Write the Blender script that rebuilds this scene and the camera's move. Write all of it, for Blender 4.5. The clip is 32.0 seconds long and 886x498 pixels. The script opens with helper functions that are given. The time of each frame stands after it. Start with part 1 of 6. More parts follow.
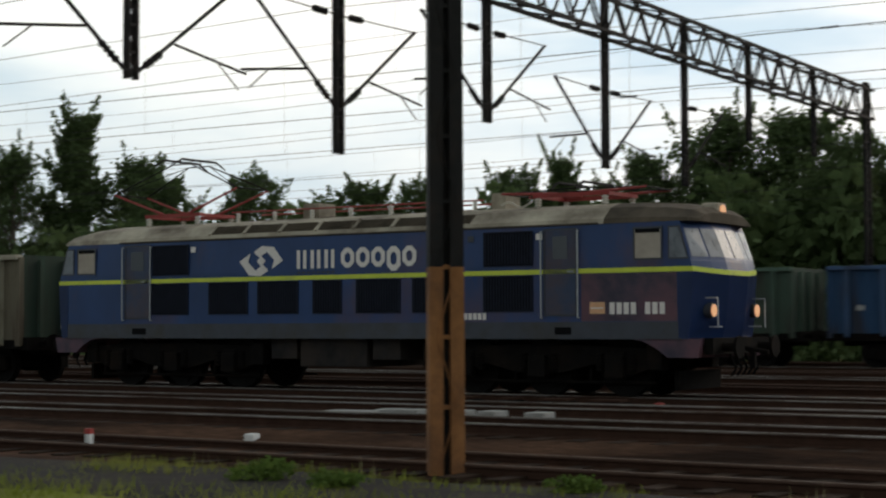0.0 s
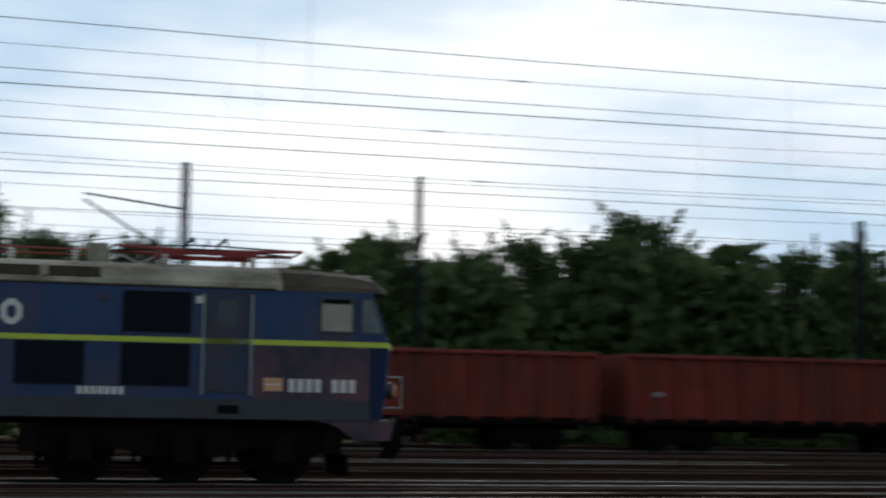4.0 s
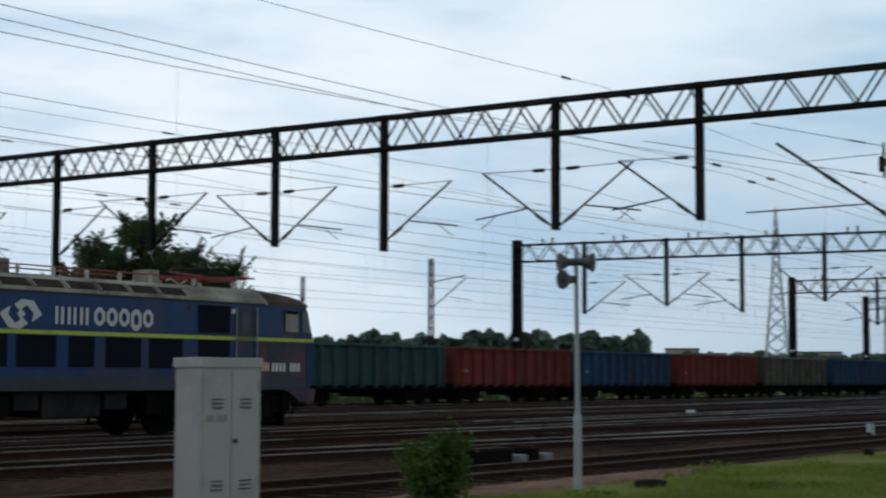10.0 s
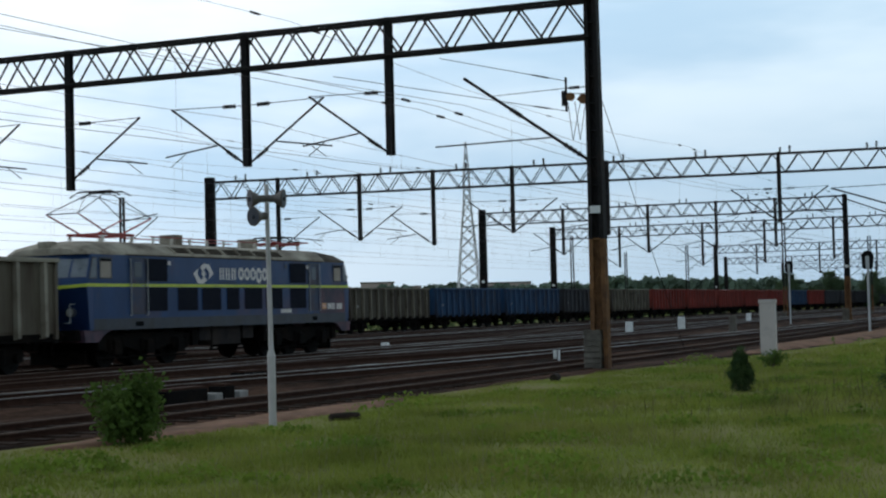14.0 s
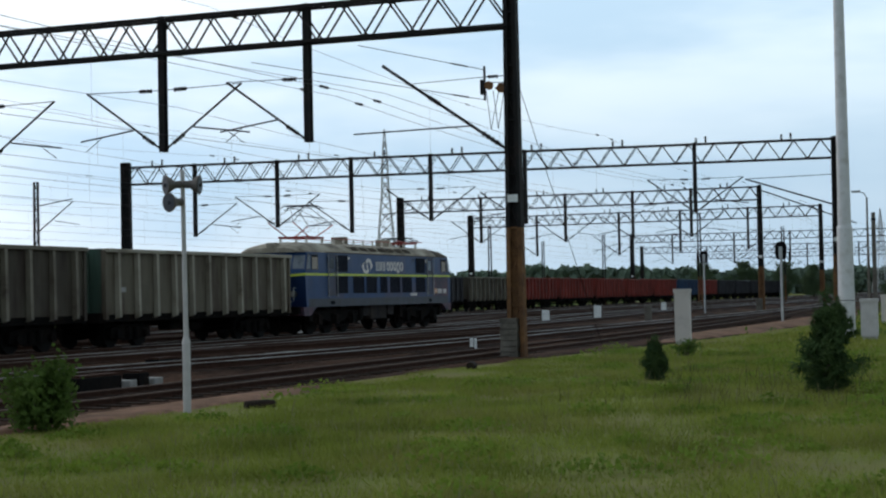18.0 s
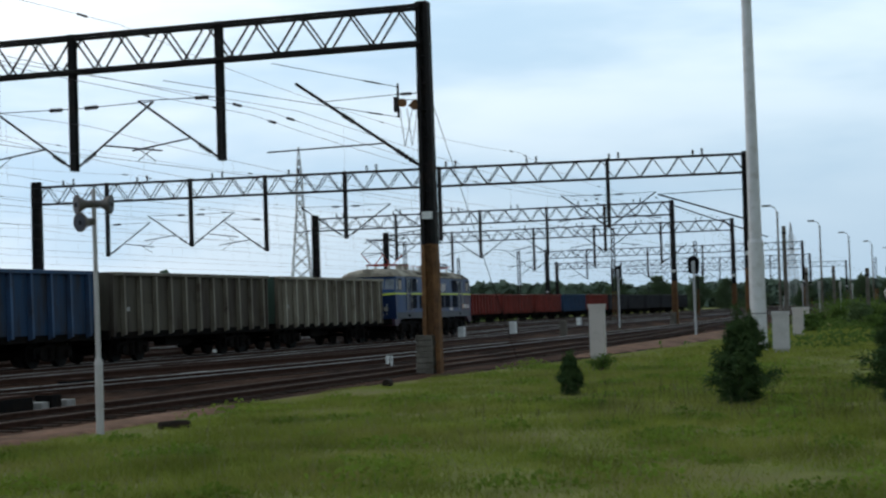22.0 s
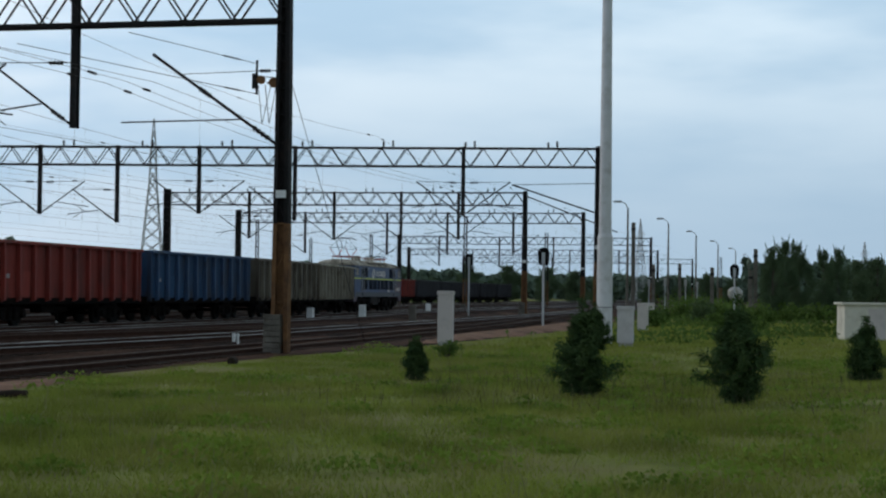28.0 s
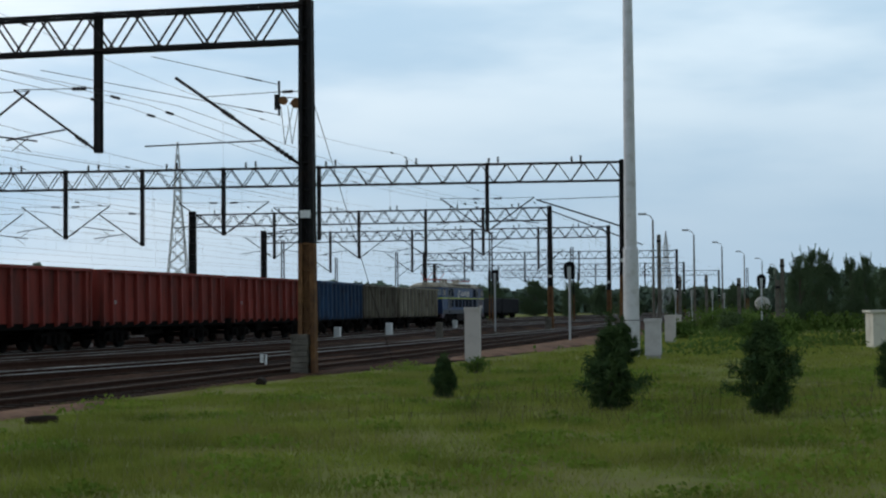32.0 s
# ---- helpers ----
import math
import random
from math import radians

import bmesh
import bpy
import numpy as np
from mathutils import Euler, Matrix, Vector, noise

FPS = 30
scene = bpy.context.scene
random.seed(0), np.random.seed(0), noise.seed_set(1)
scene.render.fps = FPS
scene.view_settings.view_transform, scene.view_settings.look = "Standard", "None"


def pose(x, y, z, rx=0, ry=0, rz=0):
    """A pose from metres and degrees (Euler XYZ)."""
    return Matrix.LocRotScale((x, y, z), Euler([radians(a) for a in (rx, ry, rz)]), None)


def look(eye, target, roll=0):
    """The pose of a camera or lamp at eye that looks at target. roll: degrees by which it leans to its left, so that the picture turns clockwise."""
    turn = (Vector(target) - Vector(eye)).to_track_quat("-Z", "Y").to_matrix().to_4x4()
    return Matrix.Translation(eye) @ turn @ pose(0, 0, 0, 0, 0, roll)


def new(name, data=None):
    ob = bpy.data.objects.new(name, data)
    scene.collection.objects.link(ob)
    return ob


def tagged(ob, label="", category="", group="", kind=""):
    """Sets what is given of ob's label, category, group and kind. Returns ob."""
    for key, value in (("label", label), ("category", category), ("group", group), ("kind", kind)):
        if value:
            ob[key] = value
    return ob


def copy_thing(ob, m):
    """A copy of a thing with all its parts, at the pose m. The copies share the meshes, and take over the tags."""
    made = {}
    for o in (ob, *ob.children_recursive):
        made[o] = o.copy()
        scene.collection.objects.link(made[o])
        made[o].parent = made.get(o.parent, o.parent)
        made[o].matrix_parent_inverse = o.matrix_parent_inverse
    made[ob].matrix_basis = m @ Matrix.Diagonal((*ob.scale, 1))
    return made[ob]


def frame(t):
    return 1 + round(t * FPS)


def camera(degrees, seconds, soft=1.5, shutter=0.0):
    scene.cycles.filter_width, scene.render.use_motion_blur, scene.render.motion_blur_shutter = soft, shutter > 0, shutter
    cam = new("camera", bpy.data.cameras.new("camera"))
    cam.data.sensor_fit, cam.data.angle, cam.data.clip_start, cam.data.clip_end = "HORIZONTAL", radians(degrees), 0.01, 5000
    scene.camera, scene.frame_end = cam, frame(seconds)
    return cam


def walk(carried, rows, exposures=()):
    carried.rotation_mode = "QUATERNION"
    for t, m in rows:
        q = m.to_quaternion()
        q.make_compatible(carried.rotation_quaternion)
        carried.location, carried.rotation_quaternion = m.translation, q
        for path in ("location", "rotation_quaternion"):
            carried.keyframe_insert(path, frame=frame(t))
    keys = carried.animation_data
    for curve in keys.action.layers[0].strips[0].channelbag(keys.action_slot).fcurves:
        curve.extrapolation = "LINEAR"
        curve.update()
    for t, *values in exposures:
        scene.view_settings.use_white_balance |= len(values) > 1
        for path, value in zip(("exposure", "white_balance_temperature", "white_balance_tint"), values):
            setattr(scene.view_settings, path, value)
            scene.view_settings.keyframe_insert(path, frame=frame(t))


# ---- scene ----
cam = camera(30.2, 32.0, soft=2.2, shutter=0.5)
EYE_Z, ARM = 1.40, 0.35          # eye over the rail heads; reach of the arms that hold the camera


def held(bearing, tilt, lean):
    """The pose of a camera held at arm's length by someone who turns on the spot; bearing is clockwise from +y."""
    b, e = radians(bearing), radians(tilt)
    eye = Vector((ARM * math.sin(b), ARM * math.cos(b), EYE_Z))
    way = Vector((math.sin(b) * math.cos(e), math.cos(b) * math.cos(e), math.sin(e)))
    return look(eye, eye + way * 20, lean)


PAN = [(0, -32.05, 2.60, -0.24), (0.5, -29.06, 3.01, 0.17), (1, -26.38, 2.98, 0.09), (1.5, -22.41, 3.08, 0.44), (2, -17.63, 3.34, 0.56), (2.5, -13.13, 3.18, 0.16), (3, -6.44, 3.93, 2.48), (3.5, 3.80, 4.84, 1.71), (4, 15.26, 5.40, 0.99), (4.5, 23.25, 5.09, -0.10), (6.5, 39.70, 4.38, -0.02), (7, 41.61, 4.80, 0.00), (7.5, 42.69, 4.89, -0.26), (8, 44.34, 4.47, -0.55), (8.5, 48.95, 4.50, -0.18), (9, 51.71, 4.19, -0.61), (9.5, 52.95, 4.32, -0.49), (10, 56.07, 4.50, 0.18), (10.5, 58.81, 4.28, -0.26), (11, 59.91, 3.81, -0.56), (11.5, 59.17, 3.14, -0.71), (12, 58.87, 1.36, -1.88), (12.5, 64.30, 1.81, -2.15), (13, 67.89, 1.35, -1.89), (13.5, 69.70, 1.90, -1.49), (14, 66.67, 2.15, -1.50), (14.5, 67.38, 1.45, -1.87), (16.5, 68.42, 0.87, -1.32), (17, 69.18, 0.94, -1.37), (17.5, 69.39, 1.49, -1.24), (18, 69.52, 1.66, -1.18), (18.5, 69.69, 1.62, -1.07), (19, 69.44, 1.79, -0.95), (19.5, 69.09, 1.37, -1.25), (20, 67.83, 1.15, -1.33), (20.5, 67.82, 1.17, -1.99), (21, 69.11, 1.62, -1.83), (21.5, 70.83, 2.02, -1.59), (22, 72.48, 2.18, -1.82), (22.5, 73.88, 1.99, -1.66), (23, 74.99, 1.86, -1.39), (23.5, 75.40, 1.83, -1.36), (24, 75.86, 1.84, -1.49), (24.5, 76.72, 2.19, -1.50), (25, 77.18, 2.54, -1.54), (25.5, 77.33, 2.58, -1.51), (27.5, 78.21, 1.69, -0.72), (28, 77.60, 1.55, 0.74), (28.5, 76.91, 1.94, 0.21), (29, 77.22, 1.79, 0.08), (29.5, 77.31, 2.01, -0.18), (30, 77.08, 2.30, -0.10), (30.5, 75.93, 2.50, -0.12), (31, 76.40, 2.12, -0.45), (31.5, 76.80, 2.15, -0.58), (32, 76.72, 2.13, -0.50)]
EXPOSURES = [(0, 0.3, 7800, 13), (2, 0.42, 7900, 13), (3, 0.42, 7200, 12), (3.7, 0.1, 6700, 10), (4.5, -0.1, 6450, 10), (9, -0.08, 6450, 9), (11, -0.12, 6450, 9), (12, -0.12, 6450, 9), (13, 0.08, 6450, 9), (17, 0.28, 6550, 10), (20, 0.3, 6600, 10), (22, 0.28, 6600, 10), (25, 0.2, 6550, 10), (28, 0.04, 6450, 10), (32, 0.1, 6550, 10)]
walk(cam, [(t, held(b, e, r)) for t, b, e, r in PAN], EXPOSURES)

# ---- world and light: an evening sky under thin cloud, brightest where the sun has gone behind it ----
SUN_AZ, SUN_EL = 14.0, 7.0        # bearing clockwise from +y, height
world = bpy.data.worlds.new("sky")
scene.world = world
world.use_nodes = True
wn, wl = world.node_tree.nodes, world.node_tree.links
wn.clear()


def w_math(op, a, b=None, clamp=False):
    n = wn.new("ShaderNodeMath")
    n.operation, n.use_clamp = op, clamp
    for i, v in enumerate((a, b)):
        if v is None:
            continue
        if isinstance(v, (int, float)):
            n.inputs[i].default_value = v
        else:
            wl.new(v, n.inputs[i])
    return n.outputs["Value"]


def w_range(v, a, b, lo, hi, smooth=True):
    n = wn.new("ShaderNodeMapRange")
    n.interpolation_type = "SMOOTHSTEP" if smooth else "LINEAR"
    for k, q in (("From Min", a), ("From Max", b), ("To Min", lo), ("To Max", hi)):
        n.inputs[k].default_value = q
    wl.new(v, n.inputs["Value"])
    return n.outputs["Result"]


def w_blend(fac, a, b, how="MIX"):
    n = wn.new("ShaderNodeMix")
    n.data_type, n.blend_type = "RGBA", how
    for i, v in ((0, fac), (6, a), (7, b)):
        if isinstance(v, (int, float)):
            n.inputs[i].default_value = v
        elif isinstance(v, tuple):
            n.inputs[i].default_value = (*v, 1)
        else:
            wl.new(v, n.inputs[i])
    return n.outputs[2]


def w_clouds(scale, z_scale, detail, seed):
    mp = wn.new("ShaderNodeMapping")
    mp.inputs["Scale"].default_value = (1.0, 1.0, z_scale)
    mp.inputs["Location"].default_value = (seed, seed * 0.7, 0)
    n = wn.new("ShaderNodeTexNoise")
    n.inputs["Scale"].default_value, n.inputs["Detail"].default_value, n.inputs["Roughness"].default_value = scale, detail, 0.5
    wl.new(w_tc.outputs["Generated"], mp.inputs["Vector"])
    wl.new(mp.outputs["Vector"], n.inputs["Vector"])
    return n.outputs["Fac"]


w_out = wn.new("ShaderNodeOutputWorld")
w_bg = wn.new("ShaderNodeBackground")
w_bg.inputs["Strength"].default_value = 0.13
w_sky = wn.new("ShaderNodeTexSky")
w_sky.sky_type = "NISHITA"
w_sky.sun_disc = False
w_sky.sun_elevation = radians(SUN_EL)
w_sky.sun_rotation = radians(SUN_AZ)
w_sky.dust_density = 1.5
w_tc = wn.new("ShaderNodeTexCoord")
w_dot = wn.new("ShaderNodeVectorMath")
w_dot.operation = "DOT_PRODUCT"
w_dot.inputs[1].default_value = (math.sin(radians(SUN_AZ)), math.cos(radians(SUN_AZ)), 0.1)
wl.new(w_tc.outputs["Generated"], w_dot.inputs[0])
w_sep = wn.new("ShaderNodeSeparateXYZ")
wl.new(w_tc.outputs["Generated"], w_sep.inputs[0])
toward = w_dot.outputs["Value"]
# thin broken cloud, a little brighter and whiter towards the sun
near_sun = w_range(toward, 0.3, 0.97, 0, 1)
veil = w_blend(near_sun, (3.55, 4.95, 6.2), (3.9, 5.4, 7.0))
lit = w_blend(near_sun, (5.7, 6.8, 7.6), (7.5, 8.05, 8.6))
cloud = w_blend(w_range(w_clouds(2.6, 4.0, 5, 3.0), 0.38, 0.62, 0, 1), veil, lit)
cloud = w_blend(w_math("MULTIPLY", w_range(w_clouds(6.0, 5.0, 4, 8.0), 0.45, 0.7, 0, 1), 0.35), cloud, lit)
# haze over the horizon away from the sun
cloud = w_blend(w_math("MULTIPLY", w_range(toward, 0.4, 1.0, 0.9, 0.0), w_range(w_sep.outputs["Z"], 0.0, 0.2, 1, 0)), cloud, (2.75, 3.85, 4.95))
# one cloud edge tinged pink by the low sun
w_bow = wn.new("ShaderNodeVectorMath")
w_bow.operation = "DOT_PRODUCT"
w_bow.inputs[1].default_value = (math.sin(radians(24)), math.cos(radians(24)), 0.16)
wl.new(w_tc.outputs["Generated"], w_bow.inputs[0])
streak = w_math("MULTIPLY", w_range(w_math("ABSOLUTE", w_math("SUBTRACT", w_sep.outputs["Z"], 0.152)), 0.0, 0.016, 1, 0), w_range(w_bow.outputs["Value"], 0.965, 0.995, 0, 1))
streak = w_math("MULTIPLY", streak, w_range(w_clouds(5.0, 9.0, 5, 1.0), 0.35, 0.6, 0.2, 0.9))
cloud = w_blend(w_math("MULTIPLY", streak, 0.35), cloud, (7.9, 7.3, 7.7))
# the sky dims overhead and on the side away from the evening sun
dim = w_math("MULTIPLY", w_range(toward, -0.75, 0.3, 0.62, 1.0), w_range(w_sep.outputs["Z"], 0.22, 0.8, 1.0, 0.45))
dim3 = wn.new("ShaderNodeCombineColor")
for k in range(3):
    wl.new(dim, dim3.inputs[k])
cloud = w_blend(1.0, cloud, dim3.outputs["Color"], "MULTIPLY")
wl.new(w_blend(0.98, w_sky.outputs["Color"], cloud), w_bg.inputs["Color"])
wl.new(w_bg.outputs["Background"], w_out.inputs["Surface"])
sun = new("sun", bpy.data.lights.new("sun", "SUN"))
sun.data.energy, sun.data.angle, sun.data.color = 0.5, radians(30), (1.0, 0.95, 0.9)
sun.matrix_world = look((math.sin(radians(SUN_AZ)) * 100, math.cos(radians(SUN_AZ)) * 100, 100 * math.tan(radians(SUN_EL + 18))), (0, 0, 0))


# ---- building helpers ----
def part(name, bm, material, parent=None, label="", smooth=False):
    """Links a bmesh as one mesh object under a thing or a part."""
    me = bpy.data.meshes.new(name)
    bm.to_mesh(me)
    bm.free()
    if smooth:
        me.shade_smooth()
    me.materials.append(material)
    ob = new(name, me)
    if parent is not None:
        ob.parent = parent
    return tagged(ob, label) if label else ob


def share(name, me, m, parent=None):
    """One more object on a mesh that other pieces use too."""
    ob = new(name, me)
    if parent is not None:
        ob.parent = parent
    ob.matrix_basis = m
    return ob


def thing(name, m, label, category, group="", kind=""):
    ob = new(name)
    ob.empty_display_size = 0.3
    ob.matrix_basis = m
    return tagged(ob, label, category, group, kind)


def box(bm, x0, y0, z0, x1, y1, z1, bevel=0.0, m=None):
    vs = bmesh.ops.create_cube(bm, size=1.0)["verts"]
    mat = Matrix.Translation(((x0 + x1) / 2, (y0 + y1) / 2, (z0 + z1) / 2)) @ Matrix.Diagonal((abs(x1 - x0), abs(y1 - y0), abs(z1 - z0), 1))
    if m is not None:
        mat = m @ mat
    bmesh.ops.transform(bm, matrix=mat, verts=vs)
    if bevel:
        es = list({e for v in vs for e in v.link_edges})
        bmesh.ops.bevel(bm, geom=es, offset=bevel, segments=2, affect="EDGES", profile=0.6)
    return vs


def boxes(*rows, bevel=0.0):
    bm = bmesh.new()
    for r in rows:
        box(bm, *r, bevel=bevel)
    return bm


def rod(bm, a, b, r, r2=None, n=8):
    """A round bar from a to b."""
    a, b = Vector(a), Vector(b)
    d = b - a
    vs = bmesh.ops.create_cone(bm, cap_ends=True, segments=n, radius1=r, radius2=r if r2 is None else r2, depth=d.length)["verts"]
    bmesh.ops.transform(bm, matrix=Matrix.Translation((a + b) / 2) @ d.to_track_quat("Z", "Y").to_matrix().to_4x4(), verts=vs)
    return vs


def bar(bm, a, b, w, h):
    """A square bar from a to b."""
    a, b = Vector(a), Vector(b)
    d = b - a
    vs = bmesh.ops.create_cube(bm, size=1.0)["verts"]
    bmesh.ops.transform(bm, matrix=Matrix.Translation((a + b) / 2) @ d.to_track_quat("Z", "Y").to_matrix().to_4x4() @ Matrix.Diagonal((w, h, d.length, 1)), verts=vs)
    return vs


def prism(bm, outline, axis, lo, hi):
    """Extrudes an outline of (u, v) along an axis: 'x' (u=y, v=z), 'y' (u=x, v=z), 'z' (u=x, v=y)."""
    def at(u, v, w):
        return {"x": (w, u, v), "y": (u, w, v), "z": (u, v, w)}[axis]
    a = [bm.verts.new(at(u, v, lo)) for u, v in outline]
    b = [bm.verts.new(at(u, v, hi)) for u, v in outline]
    n = len(outline)
    fs = [bm.faces.new(a), bm.faces.new(b[::-1])]
    for i in range(n):
        fs.append(bm.faces.new((a[i], b[i], b[(i + 1) % n], a[(i + 1) % n])))
    bmesh.ops.recalc_face_normals(bm, faces=fs)
    return fs


# ---- materials ----
def material(name, base, rough=0.7, metal=0.0, vary=0.25, scale=6.0, second=None, second_at=0.55, second_soft=0.12, second_scale=1.3, bump=0.15, bump_scale=60.0, per_object=0.0, stretch=(1, 1, 1), gloss=0.5):
    """A surface with grain and stains at two scales; 'second' is the colour of its dirt, wear or painted sheen."""
    mat = bpy.data.materials.new(name)
    mat.use_nodes = True
    nd, ln = mat.node_tree.nodes, mat.node_tree.links
    bsdf = nd["Principled BSDF"]
    bsdf.inputs["Metallic"].default_value = metal
    bsdf.inputs["Specular IOR Level"].default_value = gloss
    tc = nd.new("ShaderNodeTexCoord")
    mp = nd.new("ShaderNodeMapping")
    mp.inputs["Scale"].default_value = stretch
    ln.new(tc.outputs["Object"], mp.inputs["Vector"])

    def noise_at(s, detail=4.0, rough_=0.6):
        n = nd.new("ShaderNodeTexNoise")
        n.inputs["Scale"].default_value = s
        n.inputs["Detail"].default_value = detail
        n.inputs["Roughness"].default_value = rough_
        ln.new(mp.outputs["Vector"], n.inputs["Vector"])
        return n
    n1 = noise_at(scale)
    mr = nd.new("ShaderNodeMapRange")
    mr.inputs["From Min"].default_value, mr.inputs["From Max"].default_value = 0.25, 0.75
    mr.inputs["To Min"].default_value, mr.inputs["To Max"].default_value = 1 - vary, 1 + vary
    ln.new(n1.outputs["Fac"], mr.inputs["Value"])
    src = mr.outputs["Result"]
    if per_object:
        oi = nd.new("ShaderNodeObjectInfo")
        m2 = nd.new("ShaderNodeMapRange")
        m2.inputs["To Min"].default_value, m2.inputs["To Max"].default_value = 1 - per_object, 1 + per_object
        ln.new(oi.outputs["Random"], m2.inputs["Value"])
        mu = nd.new("ShaderNodeMath")
        mu.operation = "MULTIPLY"
        ln.new(src, mu.inputs[0])
        ln.new(m2.outputs["Result"], mu.inputs[1])
        src = mu.outputs["Value"]
    mul = nd.new("ShaderNodeMix")
    mul.data_type, mul.blend_type = "RGBA", "MULTIPLY"
    mul.inputs[0].default_value = 1.0
    mul.inputs[6].default_value = (*base, 1)
    ln.new(src, mul.inputs[7])
    col = mul.outputs[2]
    if second:
        n2 = noise_at(second_scale, 6.0, 0.65)
        r2 = nd.new("ShaderNodeMapRange")
        r2.inputs["From Min"].default_value, r2.inputs["From Max"].default_value = second_at - second_soft, second_at + second_soft
        ln.new(n2.outputs["Fac"], r2.inputs["Value"])
        mx = nd.new("ShaderNodeMix")
        mx.data_type = "RGBA"
        mx.inputs[7].default_value = (*second, 1)
        ln.new(r2.outputs["Result"], mx.inputs[0])
        ln.new(col, mx.inputs[6])
        col = mx.outputs[2]
    ln.new(col, bsdf.inputs["Base Color"])
    n3 = noise_at(scale * 2.3)
    r3 = nd.new("ShaderNodeMapRange")
    r3.inputs["To Min"].default_value, r3.inputs["To Max"].default_value = max(0.02, rough - 0.12), min(1.0, rough + 0.12)
    ln.new(n3.outputs["Fac"], r3.inputs["Value"])
    ln.new(r3.outputs["Result"], bsdf.inputs["Roughness"])
    if bump:
        n4 = noise_at(bump_scale, 3.0)
        bp = nd.new("ShaderNodeBump")
        bp.inputs["Strength"].default_value = bump
        bp.inputs["Distance"].default_value = 0.02
        ln.new(n4.outputs["Fac"], bp.inputs["Height"])
        ln.new(bp.outputs["Normal"], bsdf.inputs["Normal"])
    return mat


def leafy(name, base, second, scale, second_scale):
    """Leaves and blades: dull on top, and some light comes through them."""
    mat = material(name, base, 0.8, 0, 0.45, scale, second, 0.58, second_scale=second_scale, bump=0, gloss=0.1)
    nd, ln = mat.node_tree.nodes, mat.node_tree.links
    bsdf, out = nd["Principled BSDF"], nd["Material Output"]
    col = bsdf.inputs["Base Color"].links[0].from_socket
    thin = nd.new("ShaderNodeBsdfTranslucent")
    ln.new(col, thin.inputs["Color"])
    mix = nd.new("ShaderNodeMixShader")
    mix.inputs[0].default_value = 0.35
    ln.new(bsdf.outputs[0], mix.inputs[1])
    ln.new(thin.outputs[0], mix.inputs[2])
    ln.new(mix.outputs[0], out.inputs["Surface"])
    return mat


def glow(name, colour, strength):
    mat = bpy.data.materials.new(name)
    mat.use_nodes = True
    b = mat.node_tree.nodes["Principled BSDF"]
    b.inputs["Base Color"].default_value = (*colour, 1)
    b.inputs["Emission Color"].default_value = (*colour, 1)
    b.inputs["Emission Strength"].default_value = strength
    return mat


def glass(name, colour, rough=0.05):
    """Dark window glass, seen from outside."""
    mat = bpy.data.materials.new(name)
    mat.use_nodes = True
    b = mat.node_tree.nodes["Principled BSDF"]
    b.inputs["Base Color"].default_value = (*colour, 1)
    b.inputs["Roughness"].default_value = rough
    b.inputs["Specular IOR Level"].default_value = 0.5
    return mat


STEEL = material("dark painted steel", (0.014, 0.0125, 0.0125), 0.75, 0.0, 0.3, 5, (0.034, 0.023, 0.018), 0.62, gloss=0.2)
OCHRE = material("rusty ochre primer", (0.28, 0.118, 0.046), 0.8, 0.0, 0.3, 4, (0.11, 0.05, 0.028), 0.57, gloss=0.2)
BROWNFOOT = material("brown rusted primer", (0.185, 0.093, 0.042), 0.85, 0.0, 0.35, 4, (0.07, 0.038, 0.024), 0.55, gloss=0.15)
CONCRETE = material("pale concrete", (0.36, 0.35, 0.33), 0.9, 0, 0.2, 5, (0.22, 0.21, 0.19), 0.58)
ROUGHCAST = material("weathered concrete footing", (0.15, 0.132, 0.11), 0.95, 0, 0.3, 5, (0.08, 0.07, 0.058), 0.55, gloss=0.15)
GALV = material("galvanised steel", (0.42, 0.43, 0.44), 0.5, 0.4, 0.15, 8)
MASTWHITE = material("white painted mast", (0.62, 0.61, 0.62), 0.6, 0, 0.08, 3, (0.46, 0.44, 0.42), 0.62, second_scale=2.5, bump=0.05)
WHITE = material("chipped white paint", (0.72, 0.72, 0.70), 0.7, 0, 0.1, 5, (0.45, 0.43, 0.40), 0.63)
REDP = material("red paint", (0.42, 0.05, 0.04), 0.6, 0, 0.15, 5)
YELLOWP = material("faded yellow paint on concrete", (0.44, 0.33, 0.085), 0.8, 0, 0.15, 6, (0.24, 0.20, 0.10), 0.58)
GREYBOX = material("light grey cabinet paint", (0.53, 0.465, 0.435), 0.55, 0, 0.06, 1.5, (0.38, 0.34, 0.315), 0.62, second_scale=1.2, bump=0.03)
WIRE = material("copper wire gone dark", (0.06, 0.06, 0.065), 0.6, 0.3, 0.1, 5, bump=0)
BALLAST = material("ballast stained with rust and oil", (0.078, 0.041, 0.026), 0.95, 0, 0.5, 18, (0.017, 0.0085, 0.0055), 0.5, second_scale=0.75, second_soft=0.09, bump=1.0, bump_scale=16, gloss=0.03, stretch=(0.22, 1, 1))
SAND = material("sandy brown bank", (0.23, 0.125, 0.08), 0.95, 0, 0.35, 4, (0.11, 0.065, 0.04), 0.55, second_scale=0.8, bump=0.8, bump_scale=14, gloss=0.1)
FADEDMARK = material("faded grey stencil paint", (0.30, 0.27, 0.25), 0.7, 0, 0.2, 20, bump=0)
HORNGREY = material("grey-brown horn paint", (0.10, 0.085, 0.075), 0.6, 0, 0.15, 6, bump=0.02)
